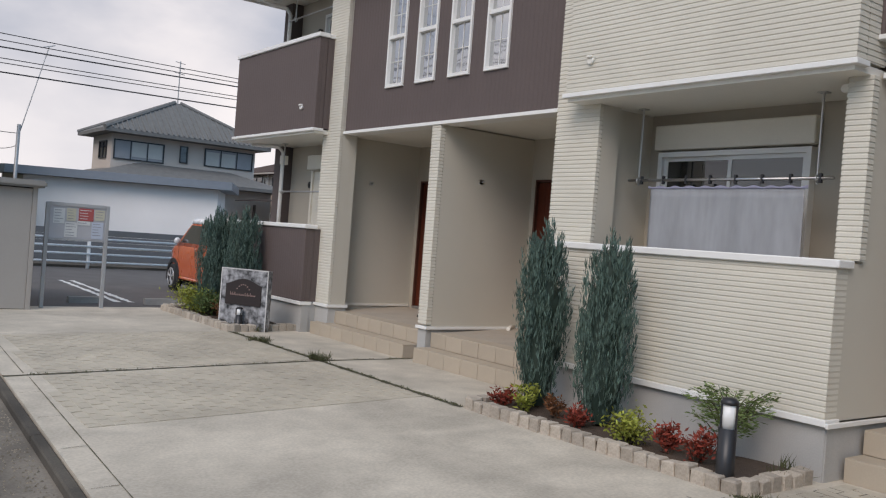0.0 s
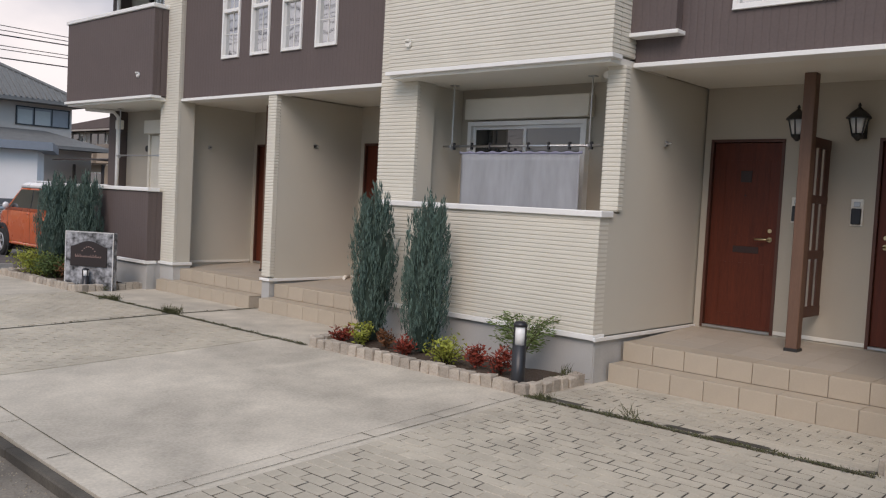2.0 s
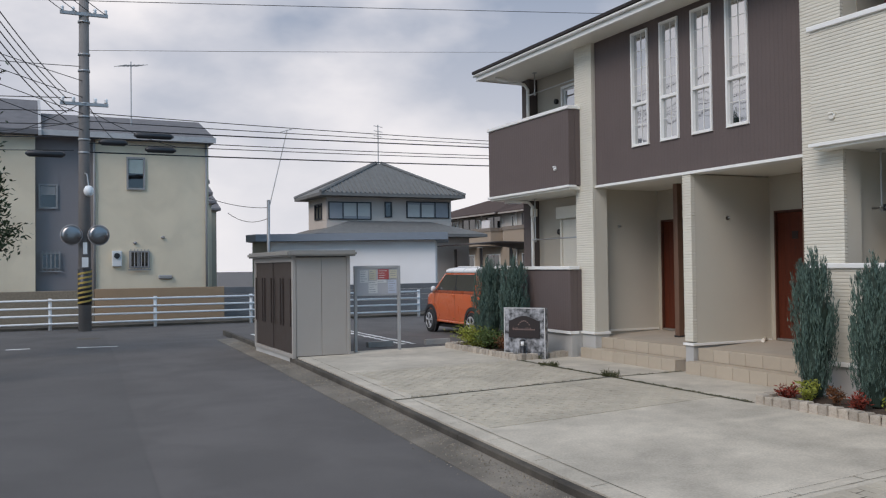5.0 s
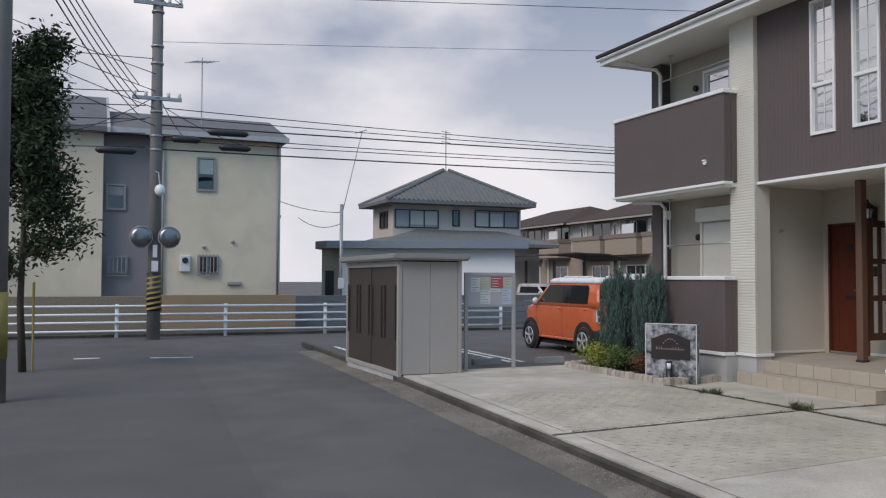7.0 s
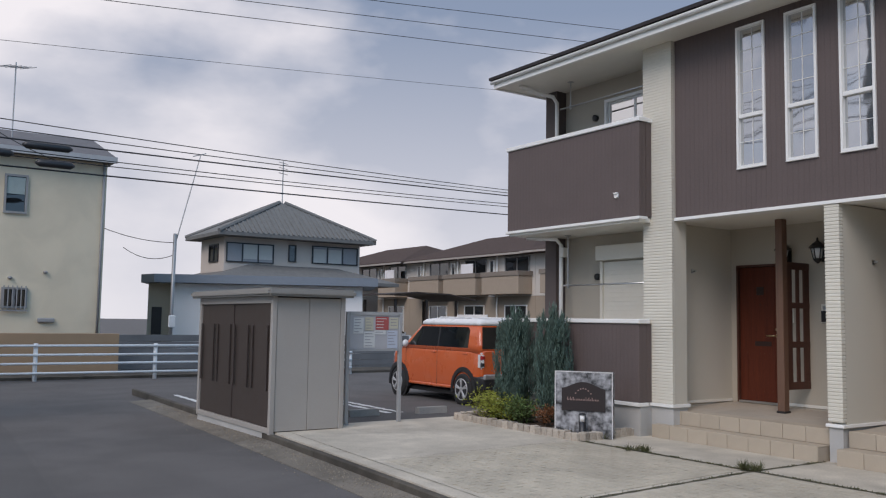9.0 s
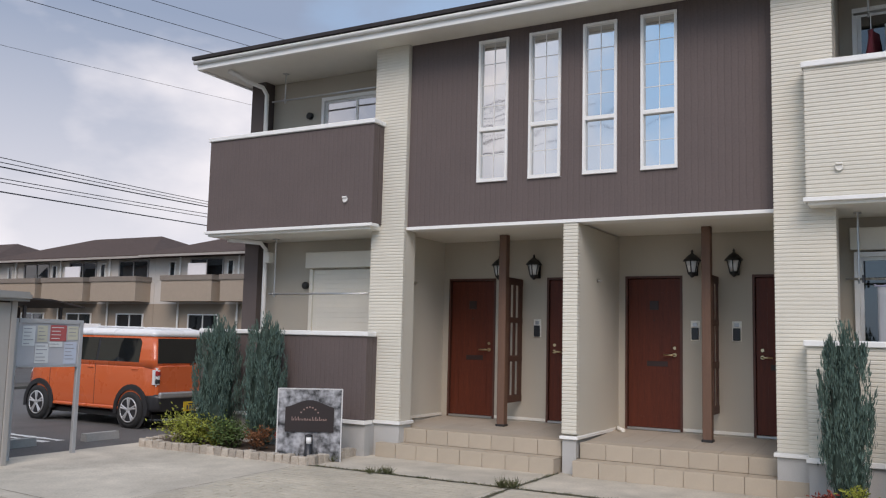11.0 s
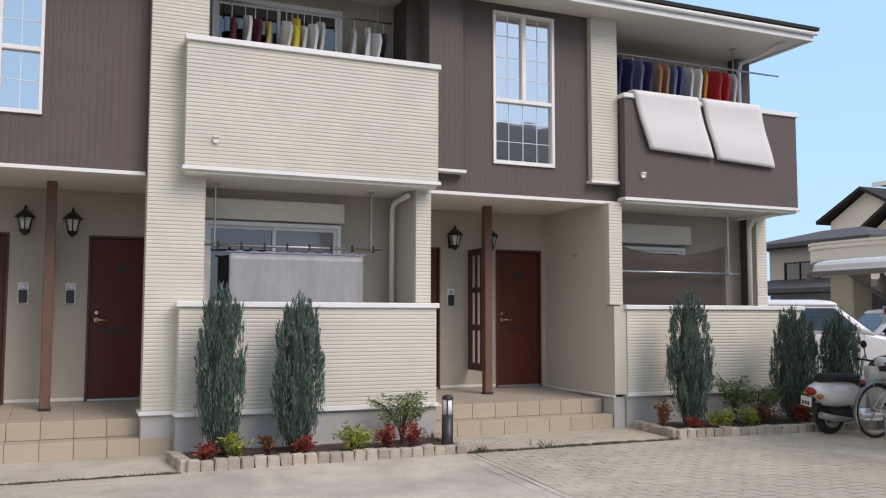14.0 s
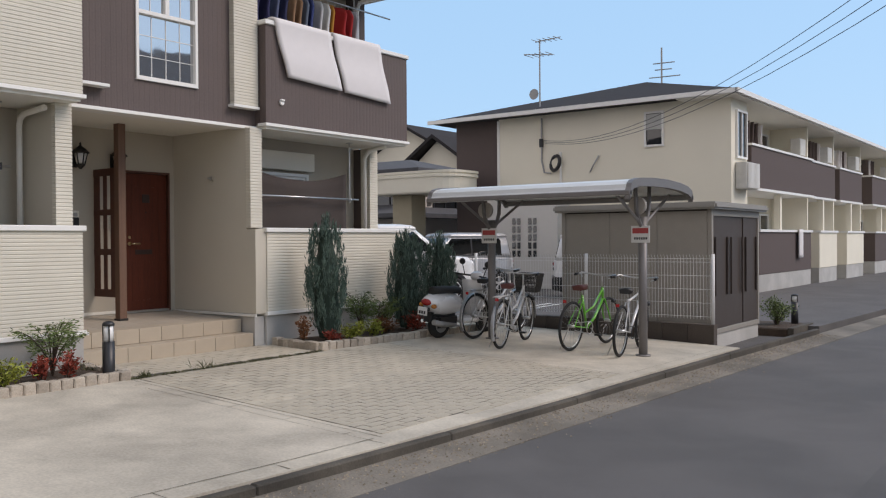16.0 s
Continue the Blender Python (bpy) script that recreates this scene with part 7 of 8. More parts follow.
for x in (2.42, 4.80):
    part("post", tube([(x, -2.93, -0.25), (x, -2.93, 1.72)], 0.058, 14), SHEL, sh)
    part("post_base", lathe((x, -2.93, gz(x, -2.93)), [(0.10, -0.004), (0.10, 0.014), (0.062, 0.02)], 16), SHEL, sh)
    for s in (-1, 1):
        arm = tube([(x, -2.93, 1.55), (x, -2.93 + 0.12 * s, 1.66), (x, -2.93 + 0.20 * s, 1.82), (x, -2.93 + 0.22 * s, 2.13)], 0.028, 8)
        part("fork_arm", arm, SHEL, sh)
        part("brace", tube([(x, -2.93, 1.60), (x, -2.93 + 0.88 * s, 2.03)], 0.02, 6), SHEL, sh)
    part("boss", lathe((x - 0.0, -2.78, 1.86), [(0.115, -0.03), (0.115, 0.03)], 20, axis="y"), SHEDG, sh)
    sg = part("sign", box(x - 0.13, x + 0.13, -2.868, -2.858, 1.38, 1.60, 0.002), PAPER, sh, "white notice with red band")
    part("sign_band", box(x - 0.11, x + 0.11, -2.857, -2.8555, 1.50, 1.57), mat("sign_red", (0.42, 0.06, 0.06), 0.6, var=0.06), sg)
    bars = bmesh.new()
    for k in range(6):
        box(x - 0.095 + 0.032 * k, x - 0.072 + 0.032 * k, -2.8575, -2.8555, 1.42, 1.45, bm=bars)
    part("sign_bars", bars, INK, sg)


def bicycle(name, m, label, at, heading, basket=True, fenders=True, lean=4, drop=True, saddle=None):
    """A city bicycle heading +y from its rear wheel, standing on its kickstand."""
    b = new(name)
    BASE[b] = Vector()
    tagged(b, label, "bicycle", "parked bicycles")
    R, wb = 0.335, 1.08
    rear, front = Vector((0, 0, R)), Vector((0, wb, R))
    for c, nm in ((rear, "rear_wheel"), (front, "front_wheel")):
        w = part(nm, torus(c, (1, 0, 0), R - 0.019, 0.021, 36, 8), RUBBER, b)
        part("rim", torus(c, (1, 0, 0), R - 0.042, 0.008, 36, 6), STEEL, w)
        sp = bmesh.new()
        for k in range(20):
            a = 2 * math.pi * k / 20
            tube([c + Vector((0.02 * (-1) ** k, 0.02 * math.cos(a + 1), 0.02 * math.sin(a + 1))), c + Vector((0, (R - 0.05) * math.cos(a), (R - 0.05) * math.sin(a)))], 0.0011, 4, sp, False)
        part("spokes", sp, GALV, w)
        part("hub", lathe(c, [(0.022, -0.05), (0.022, 0.05)], 10, axis="x"), STEEL, w)
    bb, seat_t, head_b, head_t = Vector((0, 0.44, 0.28)), Vector((0, 0.27, 0.74)), Vector((0, 0.90, 0.66)), Vector((0, 0.86, 0.82))
    fr = bmesh.new()
    tube([bb, seat_t], 0.017, 8, fr)
    tube([bb, Vector((0, 0.66, 0.40 if drop else 0.47)), head_b], 0.021, 8, fr)
    if drop:
        tube([bb.lerp(seat_t, 0.45), Vector((0, 0.62, 0.56)), head_t - Vector((0, 0, 0.04))], 0.016, 8, fr)
    else:
        tube([seat_t - Vector((0, 0, 0.04)), head_t - Vector((0, 0, 0.04))], 0.017, 8, fr)
    tube([head_b, head_t], 0.02, 8, fr)
    for s in (-1, 1):
        tube([rear + Vector((0.055 * s, 0, 0)), bb + Vector((0.03 * s, 0, 0))], 0.009, 6, fr)
        tube([rear + Vector((0.055 * s, 0, 0)), seat_t + Vector((0.02 * s, 0, -0.05))], 0.008, 6, fr)
    part("frame", fr, m, b)
    fk = bmesh.new()
    for s in (-1, 1):
        tube([head_b + Vector((0.03 * s, 0, 0)), Vector((0.05 * s, wb - 0.06, R + 0.1)), front + Vector((0.05 * s, 0, 0))], 0.011, 6, fk)
    part("fork", fk, m, b)
    hb = tube([head_t, Vector((0, 0.84, 0.98))], 0.013, 7)
    tube([(-0.28, 0.60, 1.0), (-0.26, 0.74, 1.02), (-0.10, 0.85, 0.99), (0.10, 0.85, 0.99), (0.26, 0.74, 1.02), (0.28, 0.60, 1.0)], 0.0115, 7, hb)
    part("handlebar", hb, STEEL, b)
    for s in (-1, 1):
        part("grip", tube([(0.28 * s, 0.68, 1.008), (0.28 * s, 0.56, 0.995)], 0.018, 8), DARK, b)
        part("brake_lever", tube([(0.27 * s, 0.72, 1.0), (0.2 * s, 0.64, 0.965)], 0.006, 5), STEEL, b)
    part("saddle", loft([[(x * w, y, zs + dz - (0.0 if a < 3 else 0.05)) for a, (x, dz) in enumerate(((-1, 0.0), (0, 0.02), (1, 0.0), (0.8, 0), (0, 0), (-0.8, 0)))] for y, w, zs in ((0.12, 0.08, 0.86), (0.17, 0.10, 0.87), (0.25, 0.085, 0.865), (0.34, 0.035, 0.865), (0.40, 0.02, 0.86))]), saddle or DARK, b)
    part("seat_post", tube([seat_t, seat_t + Vector((0, -0.035, 0.11))], 0.012, 7), STEEL, b)
    cr = torus(bb + Vector((0.05, 0, 0)), (1, 0, 0), 0.085, 0.008, 20, 5)
    tube([bb + Vector((0.07, 0, 0)), bb + Vector((0.07, 0.12, -0.1))], 0.009, 6, cr)
    tube([bb + Vector((-0.07, 0, 0)), bb + Vector((-0.07, -0.12, 0.1))], 0.009, 6, cr)
    tube([rear + Vector((0.05, 0, 0.05)), bb + Vector((0.05, 0, 0.088))], 0.006, 5, cr)
    tube([rear + Vector((0.05, 0, -0.05)), bb + Vector((0.05, 0, -0.088))], 0.006, 5, cr)
    part("crank", cr, STEEL if drop else DARK, b)
    for s, d in ((1, 0.12), (-1, -0.12)):
        part("pedal", box(0.08 * s - 0.0, 0.08 * s + 0.09 * s, 0.44 + d - 0.035, 0.44 + d + 0.035, 0.28 - d * 0.83 - 0.012, 0.28 - d * 0.83 + 0.012), DARK, b)
    part("kickstand", tube([rear + Vector((-0.06, 0.05, -0.02)), (-0.17, 0.02, 0.0)], 0.009, 6), STEEL, b)
    if fenders:
        for c, a0, a1 in ((rear, 20, 215), (front, -5, 165)):
            fd = bmesh.new()
            rows = []
            for k in range(14):
                a = radians(a0 + (a1 - a0) * k / 13)
                rr = R + 0.022
                rows.append([fd.verts.new(c + Vector((x, rr2 * math.cos(a), rr2 * math.sin(a)))) for x, rr2 in ((-0.028, rr - 0.012), (0, rr), (0.028, rr - 0.012))])
            for p, q in zip(rows, rows[1:]):
                for k in range(2):
                    fd.faces.new((p[k], p[k + 1], q[k + 1], q[k])).smooth = True
            bmesh.ops.solidify(fd, geom=fd.faces[:], thickness=0.003)
            part("fender", fd, STEEL, b)
        rk = bmesh.new()
        for s in (-1, 1):
            tube([(0.06 * s, 0.2, 0.72), (0.06 * s, -0.2, 0.71)], 0.007, 5, rk)
            tube([(0.06 * s, -0.12, 0.71), (0.055 * s, 0, R)], 0.006, 5, rk)
        for k in range(4):
            tube([(-0.06, 0.12 - 0.1 * k, 0.715), (0.06, 0.12 - 0.1 * k, 0.715)], 0.006, 5, rk)
        part("carrier", rk, STEEL, b)
    if basket:
        bk = bmesh.new()
        for k in range(15):
            u = -0.17 + 0.34 * k / 14
            for y0, y1 in ((0.98, 0.95), (1.22, 1.28)):
                tube([(u * 0.85, y0, 0.72), (u, y1, 0.98)], 0.006, 4, bk, False)
            tube([(u * 0.85, 0.98, 0.72), (u * 0.85, 1.22, 0.72)], 0.006, 4, bk, False)
        for k in range(9):
            v = k / 8
            for s in (-1, 1):
                tube([(s * 0.145, 0.98 + 0.24 * v, 0.72), (s * 0.17, 0.95 + 0.33 * v, 0.98)], 0.006, 4, bk, False)
        for z, f in ((0.78, 0.2), (0.85, 0.5), (0.92, 0.75), (0.98, 1.0)):
            x, ya, yb = 0.145 + 0.025 * f, 0.98 - 0.03 * f, 1.22 + 0.06 * f
            tube([(-x, ya, z), (x, ya, z), (x, yb, z), (-x, yb, z), (-x, ya, z)], 0.008 if f == 1 else 0.006, 4, bk, False)
        part("basket", bk, mat("basket_wire", (0.06, 0.055, 0.05), 0.5, 0.4, var=0.1), b, "dark wire basket")
    part("headlight", lathe((0.07, wb + 0.02, 0.62), [(0.02, -0.04), (0.035, 0.02), (0.03, 0.03)], 12, axis="y"), DARK, b)
    part("reflector", box(-0.025, 0.025, -0.215, -0.205, 0.66, 0.70, 0.006), mat("reflector_red", (0.4, 0.02, 0.02), 0.25), b)
    b.matrix_world = pose(at[0], at[1], gz(at[0], at[1] - 0.5), 0, lean, heading)
    return b


SILV, GREENB = paintm("silver_bike_paint", (0.66, 0.66, 0.66), 0.35, 0.2), paintm("green_bike_paint", (0.10, 0.42, 0.03))
BRS = mat("brown_saddle", (0.10, 0.025, 0.02), 0.5, var=0.1)
bicycle("bicycle", SILV, "silver city bicycle with dark saddle parked under the shelter", (4.98, -2.72), 178, False, True, 3, saddle=None)
bicycle("bicycle", SILV, "silver city bicycle with front basket and brown saddle", (4.13, -2.12), 193, True, True, 3, saddle=BRS)
bicycle("bicycle", GREENB, "bright green city bicycle parked under the shelter", (3.33, -2.62), 180, False, False, 3, saddle=BRS)
bicycle("bicycle", SILV, "silver and black bicycle parked beside the shelter post", (2.60, -2.60), 190, False, False, 3, False)

sc = new("scooter")
BASE[sc] = Vector()
tagged(sc, "silver-white motor scooter with black seat parked by the bed", "scooter")
SCW = paintm("scooter_silver", (0.72, 0.72, 0.72), 0.28, 0.1)
for yy, nm in ((0.0, "rear_wheel"), (1.2, "front_wheel")):
    w = part(nm, lathe((0, yy, 0.235), [(0.15, -0.055), (0.225, -0.04), (0.235, 0), (0.225, 0.04), (0.15, 0.055)], 24, axis="x"), RUBBER, sc)
    part("rim", lathe((0, yy, 0.235), [(0.14, -0.06), (0.14, 0.06)], 20, axis="x"), GALV, w)
part("rear_body", loft([[(hw * math.cos(a), y, zc + hz * math.sin(a)) for a in (2 * math.pi * k / 16 for k in range(16))] for y, hw, hz, zc in ((-0.36, 0.03, 0.03, 0.60), (-0.33, 0.11, 0.08, 0.60), (-0.20, 0.18, 0.17, 0.57), (0.05, 0.20, 0.19, 0.56), (0.30, 0.17, 0.17, 0.55), (0.44, 0.12, 0.14, 0.52))]), SCW, sc)
part("engine_cover", box(-0.12, 0.12, -0.15, 0.35, 0.17, 0.40, 0.05, seg=2), DARK, sc)
part("rear_fender", loft([[(x, -0.02 - (0.28 + r) * math.cos(a), 0.235 + (0.28 + r) * math.sin(a)) for x, r in ((-0.07, 0), (0.07, 0), (0.07, 0.012), (-0.07, 0.012))] for a in (radians(10 + 12 * k) for k in range(8))], smooth=False), DARK, sc)
part("seat", loft([[(hw * math.cos(a), y, zc + 0.06 * math.sin(a)) for a in (2 * math.pi * k / 12 for k in range(12))] for y, hw, zc in ((-0.24, 0.06, 0.76), (-0.16, 0.13, 0.775), (0.1, 0.15, 0.78), (0.36, 0.12, 0.765), (0.46, 0.05, 0.74))]), RUBBER, sc)
part("footboard", box(-0.16, 0.16, 0.40, 0.86, 0.22, 0.30, 0.03), SCW, sc)
part("leg_shield", loft([[(x, y + 0.10 * (x / 0.2) ** 2 * -1, z) for x in (-0.2, -0.1, 0, 0.1, 0.2)] + [(x, y + 0.04 - 0.10 * (x / 0.2) ** 2, z) for x in (0.2, 0.1, 0, -0.1, -0.2)] for y, z in ((0.93, 0.28), (0.92, 0.5), (0.88, 0.72), (0.83, 0.9))]), SCW, sc)
part("front_fender", loft([[(x, 1.2 - (0.26 + r) * math.cos(a), 0.235 + (0.26 + r) * math.sin(a)) for x, r in ((-0.075, 0), (0.075, 0), (0.06, 0.03), (-0.06, 0.03))] for a in (radians(25 + 15 * k) for k in range(9))]), SCW, sc)
part("fork", tube([(0, 1.2, 0.235), (0, 0.95, 0.72), (0, 0.86, 0.95)], 0.03, 8), GALV, sc)
hbm = tube([(-0.33, 0.72, 0.98), (-0.12, 0.84, 0.97), (0.12, 0.84, 0.97), (0.33, 0.72, 0.98)], 0.016, 8)
part("handlebar", hbm, DARK, sc)
part("headlight_shell", ball((0, 0.90, 0.96), (0.14, 0.10, 0.09)), SCW, sc)
for s in (-1, 1):
    mrr = tube([(0.2 * s, 0.80, 0.98), (0.26 * s, 0.80, 1.14)], 0.008, 6)
    ball((0.27 * s, 0.80, 1.19), (0.065, 0.02, 0.055), mrr)
    part("mirror", mrr, DARK, sc)
    part("indicator", ball((0.13 * s, -0.30, 0.545), (0.045, 0.05, 0.035)), mat("amber_lens", (0.45, 0.16, 0.02), 0.2), sc)
part("tail_light", ball((0, -0.345, 0.60), (0.10, 0.05, 0.055)), mat("lamp_red", (0.35, 0.02, 0.02)), sc)
pl = part("number_plate", box(-0.10, 0.10, -0.42, -0.412, 0.40, 0.53, 0.003), PAPER, sc)
bars = bmesh.new()
for k in range(3):
    box(-0.07 + 0.05 * k, -0.035 + 0.05 * k, -0.4225, -0.4205, 0.42, 0.47, bm=bars)
part("plate_bars", bars, INK, pl)
part("plate_bracket", box(-0.05, 0.05, -0.411, -0.30, 0.46, 0.52), DARK, sc)
part("stand", tube([(-0.12, 0.15, 0.2), (-0.16, 0.10, 0.0)], 0.012, 6), DARK, sc)
part("exhaust", tube([(0.14, 0.25, 0.22), (0.15, -0.1, 0.25), (0.15, -0.3, 0.30)], [0.025, 0.05, 0.045], 10), GALV, sc)
sc.matrix_world = pose(5.42, -2.42, -0.01, 0, 6, 176) @ Matrix.Scale(0.92, 4)

# ---- fence, second bin store, neighbours on the far side ----
LOWW = mat("low_block_wall", (0.075, 0.06, 0.05), 0.9, var=0.2, scale=4, bump=0.5, obj=0.1)
lw = thing("low_wall", (4.2, -4.75, -0.05), "low dark concrete block wall under the mesh fence", "wall")
for k in range(11):
    part("block", box(2.1 + 0.4 * k + 0.003, 2.5 + 0.4 * k - 0.003, -4.82, -4.68, -0.3, 0.17, 0.006), LOWW, lw)
fe = thing("mesh_fence", (4.2, -4.75, 0.2), "white welded wire mesh fence on the low wall", "fence")
for x in (2.14, 4.2, 6.35):
    part("post", tube([(x, -4.75, 0.15), (x, -4.75, 1.2)], 0.026, 10), RAILW, fe)
mesh = bmesh.new()
k = 0
while 2.17 + 0.05 * k < 6.35:
    x = 2.17 + 0.05 * k
    tube([(x, -4.72, 0.24), (x, -4.72, 1.14), (x, -4.69, 1.19)], 0.0028, 4, mesh, False)
    k += 1
for z in (0.28, 0.48, 0.68, 0.88, 1.08, 1.13):
    tube([(2.14, -4.725, z), (6.35, -4.725, z)], 0.003, 4, mesh, False)
tagged(part("wire_mesh", mesh, RAILW, fe), kind="stuff")
store(2.28, 4.84, -7.38, -5.1, 1.87, "grey-brown steel bin store with dark doors beside the fence", 3, 3, 1, mat("store_panel", (0.30, 0.275, 0.24), 0.5, var=0.05))
solid("bed_kerb", holed(1.75, 1.85, -8.75, -7.5, -0.4, -0.10, []), KERB, "dark concrete kerb edging the corner bed", "kerb", "structure")
solid("bed_soil", box(1.86, 2.75, -8.75, -7.5, -0.4, -0.11, 0.02), SOIL, "dark bare soil in the corner bed by the bin store", "soil", "structure")
bush(2.22, -8.15, 0.34, 0.55, GRNL, 1200, 93, "small green shrub beside the bin store", z0=-0.12)
bollard(2.0, -8.5, 0.42, "small black bollard light beside the bin store")
vb = tube([(0.95, -14.5, -0.1), (0.95, -14.5, 0.9)], 0.06, 10)
solid("marker_post", vb, RAILW, "white round marker post beside the road", "post")

RCREAM = mat("neighbour_cream", (0.80, 0.75, 0.62), 0.85, var=0.04, scale=1, fine=60, bump=0.2)
RBROWN = mat("neighbour_brown", (0.105, 0.078, 0.072), 0.85, var=0.08)
na = thing("apartment_building", (10, -30, -0.1), "cream and brown two-storey apartment block with dark roof", "building")
part("wall", box(7.4, 13.9, -62, -17.0, -0.3, 5.50), RCREAM, na)
part("wall", box(13.91, 15.75, -62, -17.1, -0.3, 5.50), RBROWN, na, "brown corner section")
part("wall", box(6.0, 7.4, -18.4, -17.0, -0.3, 5.50), RCREAM, na)
part("wall", box(11.2, 13.85, -17.0, -16.2, -0.3, 2.9), mat("neighbour_pale", (0.62, 0.60, 0.56), 0.8, var=0.03), na)
part("trim", box(13.86, 13.96, -17.16, -16.98, 0, 5.45), WHITE, na)
hip(5.66, 16.4, -62.5, -16.4, 5.50, 7.05, 0, ROOF, na, (10.6, 10.6, -57, -21.6), 0.10)
part("soffit", box(5.66, 7.4, -62, -16.41, 5.44, 5.495), OFFW, na)
part("fascia", box(5.62, 16.44, -16.4, -16.32, 5.47, 5.60), WHITE, na)
part("fascia", box(5.57, 5.655, -62, -16.32, 5.47, 5.60), WHITE, na)
facade_window(na, 8.0, 8.62, -17.0, 4.2, 5.26, 1, WHITE, cols=1)
part("blind", box(8.07, 8.55, -16.978, -16.962, 4.72, 5.18), CURT, na, "half-drawn pale blind")
for k in range(2):
    for j in range(5):
        a = 11.96 + 0.6 * k
        for i in range(2):
            part("door_light", box(a + 0.19 * i, a + 0.19 * i + 0.11, -16.19, -16.17, 0.88 + 0.26 * j, 1.08 + 0.26 * j), PANED, na)
part("conduit", tube([(12.2, -16.96, 5.4), (12.2, -16.96, 4.0), (12.1, -16.95, 3.62), (11.85, -16.95, 3.58)], 0.03, 6), GALV, na)
part("cable_box", box(12.15, 12.27, -16.99, -16.9, 4.45, 4.72, 0.01), DARK, na)
part("cable_coil", torus((11.68, -16.93, 3.9), (0.5, 1, 0.2), 0.24, 0.06, 20, 6), DARK, na)
part("cable_pipe", tube([(11.5, -16.96, 4.25), (11.5, -16.96, 2.4)], 0.04, 6), WHITE, na)
part("bracket", tube([(10.15, -16.97, 4.05), (10.3, -16.9, 3.75), (10.45, -16.97, 3.55)], 0.025, 6), GALV, na)
side_window(na, 6.0, -18.25, -17.35, 3.75, 5.15, -1, WHITE, 2)
acw = part("air_conditioner", box(5.66, 5.99, -18.35, -17.3, 2.85, 3.62, 0.02), mat("ac_white", (0.55, 0.54, 0.5), 0.6), na)
gr2 = bmesh.new()
for k in range(9):
    box(5.60, 5.64, -18.3 + 0.11 * k, -18.25 + 0.11 * k, 2.88, 3.6, bm=gr2)
part("grille", gr2, WHITE, acw)
rng = random.Random(17)
for k, (y0, ln) in enumerate(((-25.4, 6.9), (-29.3, 3.6), (-34.2, 4.1), (-41.4, 5.6), (-46.4, 3.8), (-52.0, 4.2))):
    bal = part("balcony", box(5.9 + 0.12 * (k % 3 > 0), 7.4, y0, y0 + ln, 2.95, 4.20, 0.01), RBROWN, na)
    part("coping", box(5.86 + 0.12 * (k % 3 > 0), 7.4, y0 - 0.05, y0 + ln + 0.05, 4.201, 4.27), WHITE, bal)
    part("trim", box(5.86 + 0.12 * (k % 3 > 0), 7.4, y0 - 0.04, y0 + ln + 0.04, 2.87, 2.949), WHITE, bal)
    part("parapet", box(5.95, 7.4, y0, y0 + ln - 0.9, 0.3, 1.62, 0.01), RBROWN if k in (0, 3) else RCREAM, na)
    part("coping", box(5.9, 7.4, y0 - 0.04, y0 + ln - 0.86, 1.621, 1.70), WHITE, na)
    part("plinth", box(5.97, 7.4, y0, y0 + ln - 0.9, -0.3, 0.299), PLINTH, na)
    part("partition", box(6.1, 7.4, y0 - 0.18, y0 - 0.06, 1.7, 5.45), RCREAM, na)
    part("post", box(6.0, 6.2, y0 + ln * 0.5, y0 + ln * 0.5 + 0.2, 1.7, 2.86), RCREAM, na)
    for z in (0.4, 3.3):
        side_window(na, 7.4, y0 + 0.4, y0 + 2.3, z, z + 1.9, -1, WHITE)
    part("outdoor_unit", box(6.05, 6.4, y0 + 0.3, y0 + 1.0, 4.35, 4.95, 0.02), mat("ac_white", (0.55, 0.54, 0.5), 0.6), na)
    for j in range(4):
        yy = y0 + ln - 0.8 - 0.42 * j
        part("laundry", cloth(4, 3, lambda u, v, yy=yy: (6.2 + 0.3 * u, yy + 0.05 * math.sin(5 * u + 3 * v), 4.32 + 0.72 * v), 0.03), FUT if rng.random() < 0.5 else RBROWN, na)
part("towel", cloth(3, 8, lambda u, v: (5.86, -23.9 + 0.5 * u, 0.75 + 0.97 * v), 0.03), FUT, na, "white towel over the parapet")
aa = thing("television_antenna", (12.4, -17.2, 5.7), "tall rooftop television antenna on the neighbour's roof", "antenna", "antennas")
part("mast", tube([(12.4, -17.2, 5.5), (12.4, -17.2, 8.05)], 0.025, 6), GALV, aa)
for z, tilt in ((7.95, 0.3), (7.6, -0.25)):
    part("boom", tube([(11.7 if tilt > 0 else 12.0, -17.35, z + tilt * 0.35), (12.5 if tilt > 0 else 12.95, -17.1, z)], 0.018, 6), GALV, aa)
    for k in range(5):
        x = (11.75 if tilt > 0 else 12.05) + 0.2 * k
        part("element", tube([(x, -17.55, z + tilt * 0.2), (x, -16.95, z + tilt * 0.2)], 0.012, 5), GALV, aa)
part("dish", lathe((12.6, -17.2, 6.25), [(0.05, -0.02), (0.16, 0.03), (0.18, 0.05)], 14, axis="y"), GALV, aa)
ab = thing("television_antenna", (9.55, -20.5, 6.7), "rooftop television antenna on the dark roof", "antenna", "antennas")
part("mast", tube([(9.55, -20.5, 6.4), (9.55, -20.5, 7.95)], 0.03, 6), GALV, ab)
for z, r in ((7.2, 0.4), (7.42, 0.5), (6.95, 0.7)):
    part("element", tube([(9.55 - r, -20.4, z - 0.03), (9.55 + r * 0.7, -20.6, z + 0.03)], 0.02, 5), GALV, ab)

